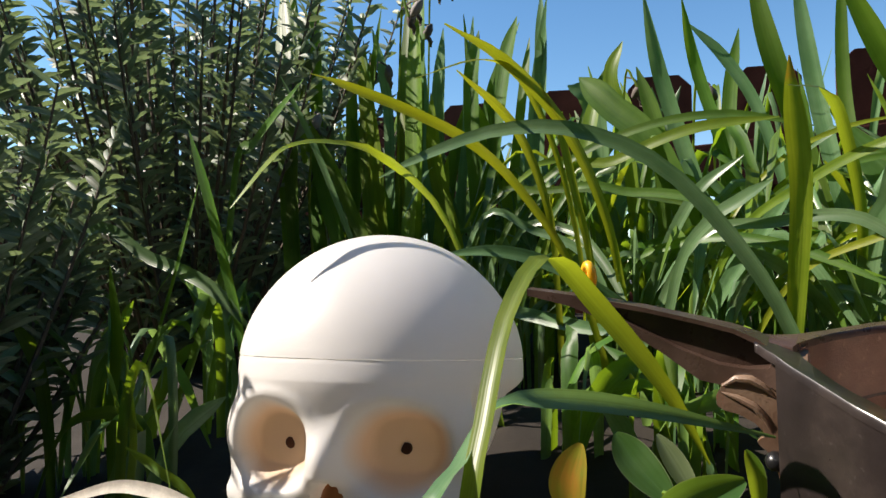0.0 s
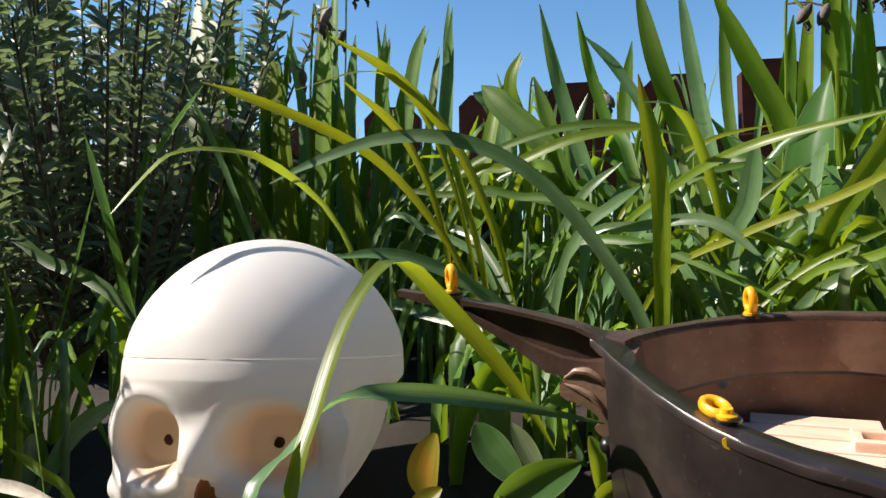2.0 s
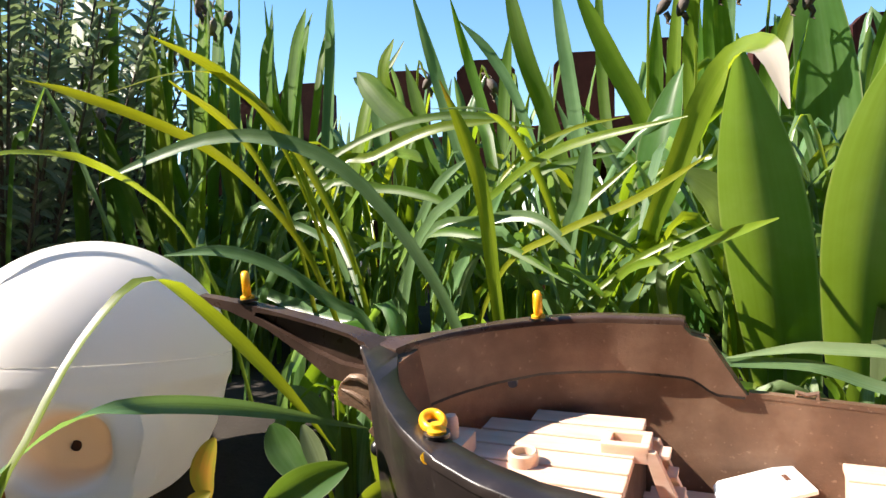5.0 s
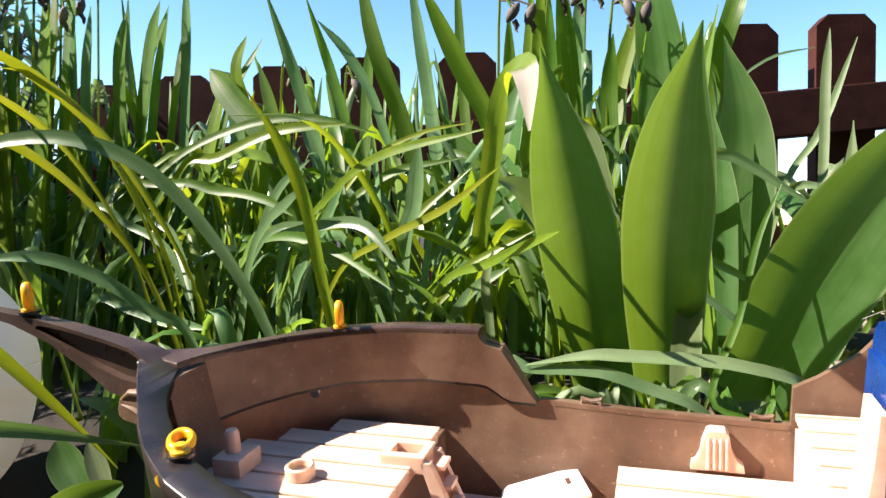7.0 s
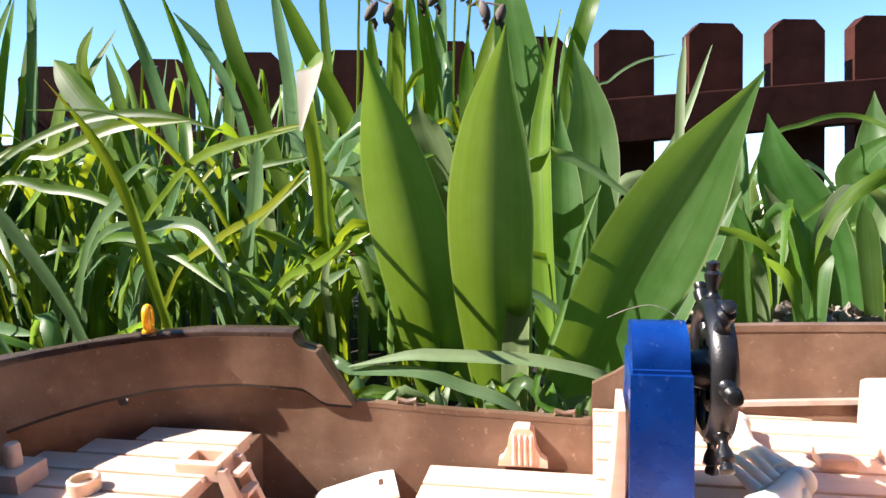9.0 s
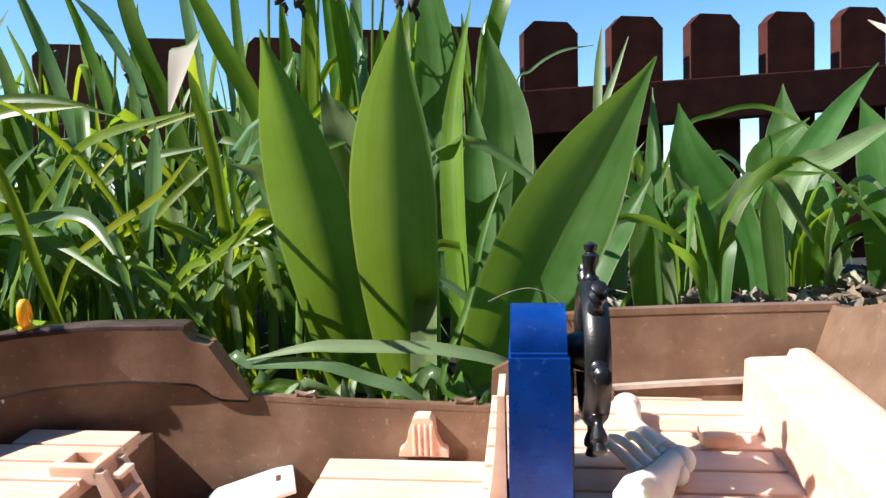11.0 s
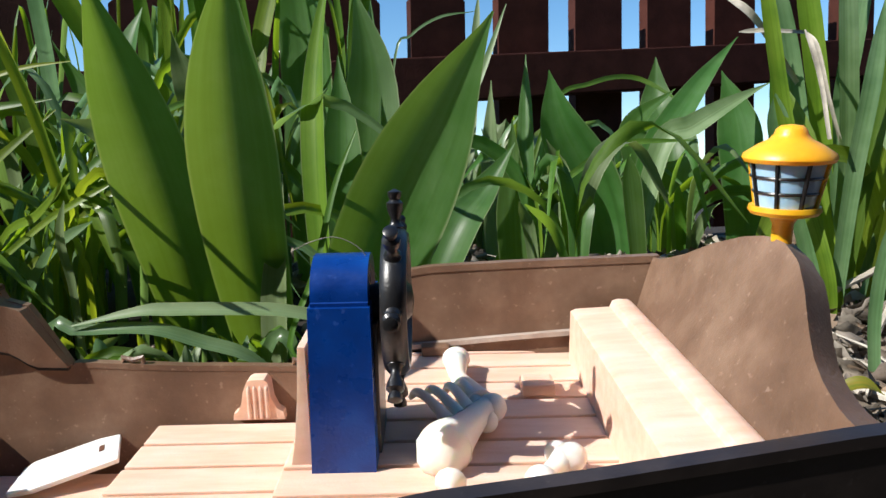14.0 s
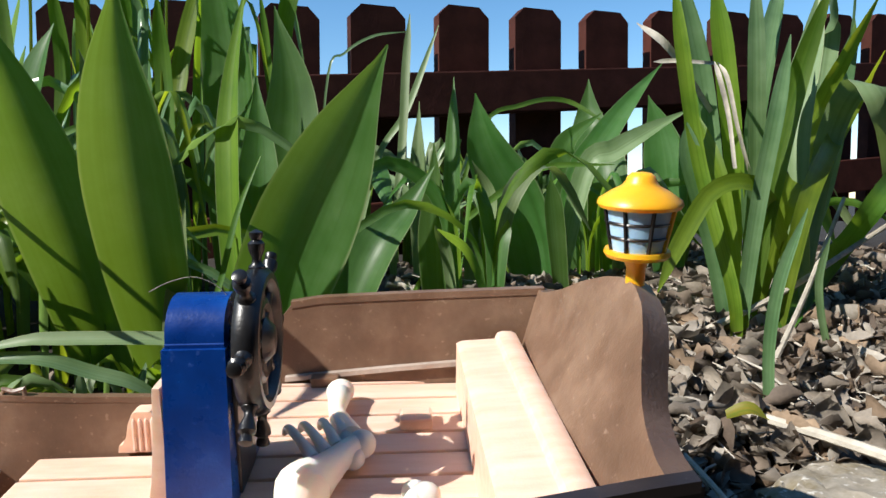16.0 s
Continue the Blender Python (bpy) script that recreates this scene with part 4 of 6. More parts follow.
def strap_profile(t):
    return min(1.0, 0.72 + 0.5 * t) * (1 - max(0, (t - 0.72) / 0.28) ** 2.2)


def broad_profile(t):
    return (0.60 + 0.42 * math.sin(math.pi * min(1, t * 0.95 + 0.06))) * (1 - max(0, (t - 0.45) / 0.55) ** 1.8)


def oval_profile(t):
    return max(0.08, math.sin(math.pi * min(0.985, 0.06 + 0.93 * t)) ** 0.62)


PROFILES = {"strap": strap_profile, "broad": broad_profile, "oval": oval_profile}


def blade(ctrl, width, facing, profile, fold=0.25, twist=0.0, segs=18, cross=4, wave=0.0, seed=0.0):
    """Verts, faces and uvs of one leaf along a cubic curve; facing: the way its upper side looks."""
    p = [Vector(c) for c in ctrl]
    f = Vector(facing).normalized()
    vs, fs, uv = [], [], []
    last = None
    for i in range(segs + 1):
        t = i / segs
        c = spline(p, t)
        d = (spline(p, min(1, t + 0.01)) - spline(p, max(0, t - 0.01))).normalized()
        s = d.cross(f)
        if s.length < 0.15 and last is not None:
            s = last.copy()
        s.normalize()
        if last is not None and s.dot(last) < 0:
            s.negate()
        last = s
        nrm = s.cross(d).normalized()
        if twist:
            r = Matrix.Rotation(twist * t, 3, d)
            s, nrm = r @ s, r @ nrm
        w = max(0.0004, width * profile(t) / 2)
        for k in range(cross + 1):
            a = 2 * k / cross - 1
            lift = fold * w * (abs(a) ** 1.4) + wave * w * math.sin(9 * t + seed + a) * abs(a)
            vs.append(c + s * (a * w) + nrm * lift)
            uv.append(((a + 1) / 2, t))
    r = cross + 1
    for i in range(segs):
        for k in range(cross):
            a = i * r + k
            fs.append((a, a + 1, a + r + 1, a + r))
    return vs, fs, uv


def leaf(parent, ctrl, width, mat, facing=(-0.20, -0.95, 0.25), kind="strap", fold=0.25, twist=0.0, label="", wave=0.0, name="leaf", segs=22, root=True):
    inv = parent.matrix_basis.inverted()
    ctrl = [Vector(c) for c in ctrl]
    g = ground_z(ctrl[0].x, ctrl[0].y) - 0.003
    if root and ctrl[0].z > g + 0.006:
        d = ctrl[0] - ctrl[1]
        k = min(1.0, 0.5 * (ctrl[0].z - g) / max(0.02, abs(d.z)))
        ctrl.insert(0, Vector((ctrl[0].x + d.x * k, ctrl[0].y + max(0.0, d.y * k), g)))
    d = blade(ctrl, width, facing, PROFILES[kind], fold if kind == "strap" else 0.34, twist, segs, 4 if kind == "strap" else 6, wave, len(ctrl[0]) + width * 900)
    vs = [inv @ v for v in d[0]]
    return under(new(name, mesh_of(name, vs, d[1], mat, d[2])), parent, label)


def petiole(parent, p, q):
    """A thin stalk from the ground to the foot of a leaf."""
    inv = parent.matrix_basis.inverted()
    p, q = Vector(p), Vector(q)
    g = Vector((p.x + 0.5 * (p.x - q.x), p.y + 0.012, ground_z(p.x, p.y + 0.012) - 0.003))
    path = [spline([g, (g + p) / 2 + Vector((0.003, 0, 0)), p, p + 0.2 * (q - p)], t / 10) for t in range(11)]
    part("leaf_stalk", tube_bm([inv @ v for v in path], 0.0011, 6), STRAP_LIME, parent, "", True)


def joined(name, blades, mat):
    vs, fs, uv = [], [], []
    for b in blades:
        o = len(vs)
        vs += b[0]
        fs += [tuple(i + o for i in f) for f in b[1]]
        uv += b[2]
    return new(name, mesh_of(name, vs, fs, mat, uv))


def clump(x, y, label, category="plant", name="strap_leaf_clump", group=""):
    return tagged(empty(name, Matrix.Translation((x, y, ground_z(x, y) - 0.004))), label, category, group)


def random_strap(rng, x, y, height, spread, lean=(0, 0), droop=0.3):
    z = ground_z(x, y) - 0.004
    a = rng.uniform(0, 2 * math.pi)
    h = height * rng.uniform(0.7, 1.1)
    out = spread * rng.uniform(0.2, 1.0)
    dx, dy = math.cos(a) * out + lean[0] * h, math.sin(a) * out + lean[1] * h
    bx, by = x + rng.uniform(-0.018, 0.018), y + rng.uniform(-0.018, 0.018)
    if rng.random() < droop:
        k = rng.uniform(0.35, 0.8)
        ctrl = [(bx, by, z), (bx + dx * 0.15, by + dy * 0.15, z + h * 0.75), (bx + dx * 1.1, by + dy * 1.1, z + h * 1.05), (bx + dx * 2.2, by + dy * 2.2, z + h * k)]
    else:
        ctrl = [(bx, by, z), (bx + dx * 0.1, by + dy * 0.1, z + h * 0.4), (bx + dx * 0.45, by + dy * 0.45, z + h * 0.8), (bx + dx, by + dy, z + h)]
    return ctrl, (math.cos(a + rng.uniform(-1, 1)), math.sin(a + rng.uniform(-1, 1)), 0.25)


def clear_of_ship(ctrl):
    """Whether a leaf keeps out of the ship and the skull."""
    inv = SHIP.inverted()
    for t in range(9):
        w = spline([Vector(c) for c in ctrl], t / 8)
        q = inv @ w
        if 0.05 < q.x < 0.46 and abs(q.y) < interp(q.x, BEAM) + 0.012 and q.z < 0.03:
            return False
        if -0.03 < q.x <= 0.05 and abs(q.y) < 0.02:
            return False
        if (w.x + 0.122) ** 2 + (w.y - 0.031) ** 2 < 0.088 ** 2 and w.z < 0.19:
            return False
    return True


# short arching leaves that fill the bed, and taller ones before the fence
rng = random.Random(7)
G1 = "strap-leaved bulb plants behind the ship"
for row, (y0, y1, xs, h0, count, droop) in enumerate((
        (0.185, 0.215, np.arange(-0.14, 0.26, 0.05), 0.095, 14, 0.9),
        (0.24, 0.285, np.arange(-0.27, 0.28, 0.055), 0.145, 14, 0.8),
        (0.32, 0.42, np.arange(-0.44, 0.32, 0.065), 0.225, 10, 0.25))):
    for x in xs:
        c = clump(x + rng.uniform(-0.012, 0.012), rng.uniform(y0, y1), "green bulb plant with narrow arching strap leaves", "plant", "strap_leaf_clump", G1)
        made = 0
        for k in range(3 * count):
            ctrl, fc = random_strap(rng, c.location.x, c.location.y, h0, 0.062 if row < 2 else 0.045, (0.0, 0.0), droop)
            if made < count and min(q[1] for q in ctrl) > 0.150 and clear_of_ship(ctrl):
                made += 1
                leaf(c, ctrl, rng.uniform(0.0042, 0.0092), rng.choice((STRAP, STRAP, STRAP_LIME, STRAP_BLUE, STRAP_BLUE, STRAP_BLUE)), fc, "strap", rng.uniform(0.1, 0.5), rng.uniform(-1.0, 1.0), segs=12, root=False)
# low broad and narrow leaves by the stern
rng2 = random.Random(77)
for x, y in ((0.435, 0.27), (0.50, 0.43), (0.58, 0.46), (0.67, 0.50), (0.78, 0.48), (0.86, 0.40)):
    c = clump(x, y, "low green plant with narrow pointed leaves", "plant", "low_leaf_clump", "low plants before the fence")
    for k in range(11):
        ctrl, fc = random_strap(rng, x, y, 0.105, 0.06, (0, -0.05), 0.6)
        if clear_of_ship(ctrl):
            leaf(c, ctrl, rng.uniform(0.006, 0.016), rng.choice((BROAD, STRAP, BROAD_PALE)), fc, "broad" if k % 3 == 0 else "strap", 0.3, rng.uniform(-0.8, 0.8), segs=12, root=False)


for x, y in ((0.33, 0.50), (0.40, 0.53), (0.47, 0.55), (0.55, 0.58), (0.63, 0.60)):
    c = clump(x, y, "green plant with narrow pointed leaves close to the fence", "plant", "low_leaf_clump", "low plants before the fence")
    for k in range(14):
        ctrl, fc = random_strap(rng2, x, y, 0.135, 0.06, (0, -0.05), 0.35)
        leaf(c, ctrl, rng2.uniform(0.008, 0.020), rng2.choice((BROAD, STRAP_BLUE, BROAD_PALE)), fc, "broad" if k % 2 == 0 else "strap", 0.3, rng2.uniform(-0.8, 0.8), segs=12, root=False)


# short blades between the hull and the broad leaves
for x in np.arange(0.15, 0.47, 0.028):
    y = 0.128 + rng.uniform(-0.004, 0.024)
    c = clump(x, y, "tuft of short narrow green leaves beside the hull", "plant", "leaf_tuft", "tufts beside the hull")
    made = 0
    for k in range(22):
        ctrl, fc = random_strap(rng, x, y, 0.034, 0.024, (0, 0.1), 0.4)
        if clear_of_ship(ctrl) and made < 11:
            made += 1
            leaf(c, ctrl, rng.uniform(0.003, 0.008), rng.choice((STRAP, STRAP_BLUE, STRAP_LIME, BROAD_PALE)), fc, "strap", 0.3, rng.uniform(-0.8, 0.8), segs=8, root=False)


# grey-green shrub with many small narrow leaves
def build_shrub(cx, cy, stems, spread, height, name_label):
    z0 = ground_z(cx, cy)
    sh = tagged(empty("shrub", Matrix.Translation((cx, cy, z0))), name_label, "shrub")
    twigs, blades = bmesh.new(), []
    r2 = random.Random(11)
    for i in range(stems):
        a, d = r2.uniform(0, 2 * math.pi), spread * math.sqrt(r2.random())
        h = height * r2.uniform(0.55, 1.05)
        tip = Vector((d * math.cos(a), d * math.sin(a), h))
        pts = [Vector((tip.x * 0.3, tip.y * 0.3, 0)), Vector((tip.x * 0.6, tip.y * 0.6, h * 0.4)), Vector((tip.x * 0.85, tip.y * 0.85, h * 0.75)), tip]
        path = [spline(pts, t / 8) for t in range(9)]
        tube_bm(path, [0.0022 * (1 - 0.7 * t / 8) for t in range(9)], 5, twigs)
        for k in range(64):
            t = 0.03 + 0.97 * k / 64
            p = spline(pts, t)
            b = r2.uniform(0, 2 * math.pi)
            ln = r2.uniform(0.014, 0.030) * (1.15 - 0.35 * t)
            up = r2.uniform(0.2, 1.1)
            dirv = Vector((math.cos(b), math.sin(b), up)).normalized()
            blades.append(blade([p, p + dirv * ln * 0.5, p + dirv * ln + Vector((0, 0, -0.12 * ln))], r2.uniform(0.0034, 0.0060), (math.cos(b + 1.5), math.sin(b + 1.5), 0.6), broad_profile, 0.3, 0, 3, 2))
    part("woody_stem", twigs, TWIG, sh, "woody brown stems", True)["kind"] = "stuff"
    f = under(joined("foliage", blades, SHRUB), sh, "small narrow grey-green leaves")
    f["kind"] = "stuff"


build_shrub(-0.47, 0.20, 150, 0.235, 0.42, "dense grey-green shrub with small narrow leaves")
build_shrub(-0.40, -0.07, 110, 0.13, 0.28, "low dense grey-green shrub with small narrow leaves")
for x, y in ((-0.181, 0.072), (-0.158, 0.138), (-0.102, 0.116), (-0.041, 0.092), (0.011, 0.077), (0.022, 0.110), (-0.302, 0.091), (-0.362, 0.047), (-0.356, 0.004), (-0.231, -0.030)):
    c = None
    for k in range(10):
        ctrl, fc = random_strap(rng, x, y, 0.075 if x > -0.1 else 0.11, 0.05, (0, 0), 0.6)
        if clear_of_ship(ctrl):
            c = c or clump(x, y, "low dark green plant with narrow leaves", "plant", "low_leaf_clump", "low plants round the prow")
            leaf(c, ctrl, rng.uniform(0.005, 0.012), rng.choice((BROAD, STRAP, STRAP_BLUE)), fc, "broad" if k % 4 == 0 else "strap", 0.3, rng.uniform(-0.8, 0.8), segs=10, root=False)


# leaf litter and straw
def curl_leaf(r2, x, y, z, size):
    n = 6
    a, tilt, curl = r2.uniform(0, 6.28), r2.uniform(-1.2, 1.2), r2.uniform(0.8, 3.2)
    vs, fs, uv = [], [], []
    m = Matrix.Translation((x, y, z)) @ Matrix.Rotation(a, 4, "Z") @ Matrix.Rotation(tilt, 4, "X") @ Matrix.Rotation(r2.uniform(-0.8, 0.8), 4, "Y")
    bend = r2.uniform(-0.5, 0.9)
    for i in range(n + 1):
        t = i / n
        w = size * 0.50 * math.sin(math.pi * (0.05 + 0.92 * t)) ** 0.9 * r2.uniform(0.65, 1.25)
        for k in range(n):
            s = 2 * k / (n - 1) - 1
            th = s * curl
            vs.append(m @ Vector((size * (t - 0.5), w * math.sin(th) / max(curl, 0.3), w * (1 - math.cos(th)) / max(curl, 0.3) + size * bend * (t - 0.5) ** 2 + r2.uniform(-1, 1) * 0.075 * size)))
            uv.append((k / (n - 1), t))
    for i in range(n):
        for k in range(n - 1):
            q = i * n + k
            fs.append((q, q + 1, q + n + 1, q + n))
    return vs, fs, uv


def litter_spots(r2, count, x0, x1, y0, y1):
    while count:
        x, y = r2.uniform(x0, x1), r2.uniform(y0, y1)
        if ((x - 0.600) / 0.062) ** 2 + ((y - 0.063) / 0.040) ** 2 < 1 and r2.random() < 0.9:
            continue
        count -= 1
        yield x, y


r3 = random.Random(5)
bits = [curl_leaf(r3, x, y, ground_z(x, y) + 0.001 + 0.013 * r3.random(), r3.uniform(0.007, 0.028)) for x, y in litter_spots(r3, 3500, 0.45, 0.85, -0.03, 0.36)]
bits += [curl_leaf(r3, x, y, ground_z(x, y) + 0.001 + 0.013 * r3.random(), r3.uniform(0.009, 0.030)) for x, y in litter_spots(r3, 3200, 0.45, 1.3, 0.2, 0.68)]
bits += [curl_leaf(r3, x, y, ground_z(x, y) + 0.003, r3.uniform(0.010, 0.022)) for x, y in litter_spots(r3, 260, 0.18, 0.47, 0.14, 0.50)]
tagged(joined("leaf_litter", bits, DRY), "brown and grey dry leaf litter on soil", "leaf litter", kind="stuff")
bm = bmesh.new()
for x, y in litter_spots(r3, 1200, 0.45, 1.05, -0.03, 0.48):
    a, ln, k = r3.uniform(0, 6.28), r3.uniform(0.012, 0.075), r3.random()
    z = ground_z(x, y) + r3.uniform(0.004, 0.014)
    p, q = Vector((x, y, z)), Vector((x + ln * math.cos(a), y + ln * math.sin(a), 0))
    q.z = ground_z(q.x, q.y) + r3.uniform(0.004, 0.016)
    tube_bm([p, (p + q) / 2 + Vector((0, 0, r3.uniform(-0.002, 0.006))), q], [0.0003 + k * k * 0.0007, 0.0004 + k * k * 0.0008, 0.0002 + k * k * 0.0004], 5, bm)
straw = part("straw_litter", bm, STRAW, None, "", True)
tagged(straw, "bleached straw and thin stalks among dry leaves", "straw", kind="stuff")
for i, (x, y) in enumerate(litter_spots(r3, 60, 0.48, 0.80, 0.04, 0.32)):
    v, f, u = curl_leaf(r3, 0, 0, 0, r3.uniform(0.013, 0.027))
    o = new("dry_leaf", mesh_of("dry_leaf", v, f, DRY, u))
    o.location = (x, y, ground_z(x, y) + 0.010)
    tagged(o, "curled brown dry leaf lying on litter", "dry leaf", "dry leaves by the stern")


def stalk(pts, r0, r1, label, mat=STRAW, name="dry_stalk"):
    p = [Vector(q) for q in pts]
    path = [spline(p, t / 10) for t in range(11)]
    return tagged(part(name, tube_bm(path, [r0 + (r1 - r0) * t / 10 for t in range(11)], 7), mat, None, "", True), label, "stalk", "dry stalks on the litter")


stalk([(0.534, 0.218, 0.054), (0.550, 0.195, 0.053), (0.570, 0.139, 0.060), (0.599, 0.079, 0.059), (0.617, 0.014, 0.057)], 0.0024, 0.0030, "thick bleached flower stalk lying on litter")
stalk([(0.508, 0.165, 0.056), (0.516, 0.140, 0.052), (0.514, 0.093, 0.052), (0.516, 0.062, 0.046)], 0.0014, 0.0014, "short bleached stalk lying on litter")
stalk([(0.577, 0.253, 0.079), (0.640, 0.251, 0.108), (0.742, 0.296, 0.148), (0.832, 0.327, 0.186)], 0.0026, 0.0014, "grey dry stalk leaning up from litter")
stalk([(0.612, 0.208, 0.071), (0.648, 0.236, 0.108), (0.718, 0.301, 0.173)], 0.0020, 0.0014, "grey dry stalk leaning up from litter")
stalk([(0.666, 0.329, 0.081), (0.637, 0.244, 0.073), (0.624, 0.192, 0.059)], 0.0018, 0.0012, "grey dry stalk lying on litter")
stalk([(0.578, 0.181, 0.067), (0.608, 0.188, 0.063), (0.679, 0.201, 0.064)], 0.0016, 0.0014, "thin bleached stalk lying on litter")
stalk([(0.569, 0.325, 0.084), (0.643, 0.350, 0.086), (0.697, 0.339, 0.095)], 0.0015, 0.0012, "thin bleached stalk lying on litter")
stalk([(0.668, 0.253, 0.061), (0.694, 0.219, 0.067), (0.765, 0.207, 0.064)], 0.0014, 0.0012, "thin bleached stalk lying on litter")
c = clump(0.557, 0.223, "fallen yellow leaf on the litter", "leaf", "fallen_leaf")
leaf(c, [(0.549, 0.246, 0.066), (0.560, 0.227, 0.066), (0.570, 0.209, 0.066)], 0.0144, WITHER, (0, -0.4, 1), "broad", root=False)
c = clump(0.545, 0.115, "fallen yellow leaf on the litter", "leaf", "fallen_leaf")
leaf(c, [(0.539, 0.122, 0.068), (0.548, 0.117, 0.072), (0.556, 0.114, 0.068)], 0.0100, WITHER, (0, -0.4, 1), "broad", root=False)


def build_stone(x, y, z, sx, sy, sz, turn, label):
    bm = bmesh.new()
    bmesh.ops.create_icosphere(bm, subdivisions=5 if sx > 0.03 else 3, radius=1)
    for v in bm.verts:
        d = 1 + 0.22 * noise.noise(v.co * 1.6 + Vector((x * 9, y * 9, 0))) + 0.07 * noise.noise(v.co * 5) + 0.035 * noise.noise(v.co * 13)
        v.co = Vector((v.co.x * sx * d, v.co.y * sy * d, v.co.z * sz * d))
        v.co.z = min(v.co.z, sz * (0.62 + 0.10 * noise.noise(v.co * 90) + 0.10 * noise.noise(v.co * 240)))
    o = part("stone", bm, STONE, None, "", True)
    o.matrix_basis = Matrix.Translation((x, y, z)) @ Matrix.Rotation(turn, 4, "Z")
    return tagged(o, label, "stone")


build_stone(0.600, 0.063, 0.034, 0.075, 0.048, 0.026, -0.3, "flat grey-brown stone in the soil")
for x, y, s in ((0.67, 0.15, 0.010), (0.70, 0.18, 0.007), (0.61, 0.155, 0.006), (0.53, 0.05, 0.008)):
    build_stone(x, y, ground_z(x, y) + 0.004, s, s * 0.8, s * 0.7, x * 20, "small grey pebble on the litter")


# dry flower stalks with withered heads
def dead_flower(x, y, z, drop, n=1):
    g = ground_z(x, y)
    s = tagged(empty("dried_flower_stalk", Matrix.Translation((x, y, g))), "thin flower stalk with withered grey seed pods", "flower stalk", "withered flower stalks")
    h = z - g
    r2 = random.Random(int(x * 1000))
    top = Vector((0.004, 0, h + 0.012))
    pts = [Vector((r2.uniform(-0.02, 0.02), 0.01, 0)), Vector((0.0, 0.0, h * 0.6)), top, top + Vector((0.008, -0.006, -0.004)), top + Vector((0.012, -0.008, -0.012))]
    part("stem", tube_bm([spline(pts, t / 14) for t in range(15)], 0.0011, 6), STRAP_LIME if drop else TWIG, s, "", True)
    for k in range(n):
        o = Vector((0.012 + 0.012 * k, -0.008 + r2.uniform(-0.006, 0.006), -r2.uniform(0.004, 0.016)))
        part("pedicel", tube_bm([top, top + 0.6 * o + Vector((0, 0, 0.005)), top + o + Vector((0, 0, 0.005))], 0.0008, 5), TWIG, s, "", True)
        part("seed_pod", lathe_bm([(0, -0.010), (0.0022, -0.008), (0.0040, -0.003), (0.0036, 0.002), (0.0014, 0.006), (0, 0.007)], 10, Matrix.Translation(top + o) @ Matrix.Rotation(r2.uniform(-0.8, 0.8), 4, "Y")), POD, s, "withered papery seed pod", True)
        part("withered_petal", tube_bm([top + o + Vector((0, 0, -0.007)), top + o + Vector((0.002, 0.001, -0.011)), top + o + Vector((0.001, 0.002, -0.014)), top + o + Vector((0.003, 0, -0.016))], [0.0022, 0.0020, 0.0012, 0.0004], 6), TWIG, s, "dark withered petals", True)


for x, y, z, n in ((0.139, 0.284, 0.334, 2), (0.174, 0.293, 0.338, 2), (0.220, 0.298, 0.327, 2), (0.192, 0.394, 0.376, 1), (-0.253, 0.258, 0.369, 2), (-0.284, 0.241, 0.338, 2), (-0.226, 0.207, 0.365, 2), (-0.255, 0.303, 0.433, 2), (-0.288, 0.168, 0.275, 1), (-0.068, 0.320, 0.311, 1), (-0.012, 0.333, 0.303, 1)):
    dead_flower(x, y, z, True, n)


# ---- loose pieces on the ship's decks ----
def on_ship(u, v, z):
    return SHIP @ Vector((u, v, z))


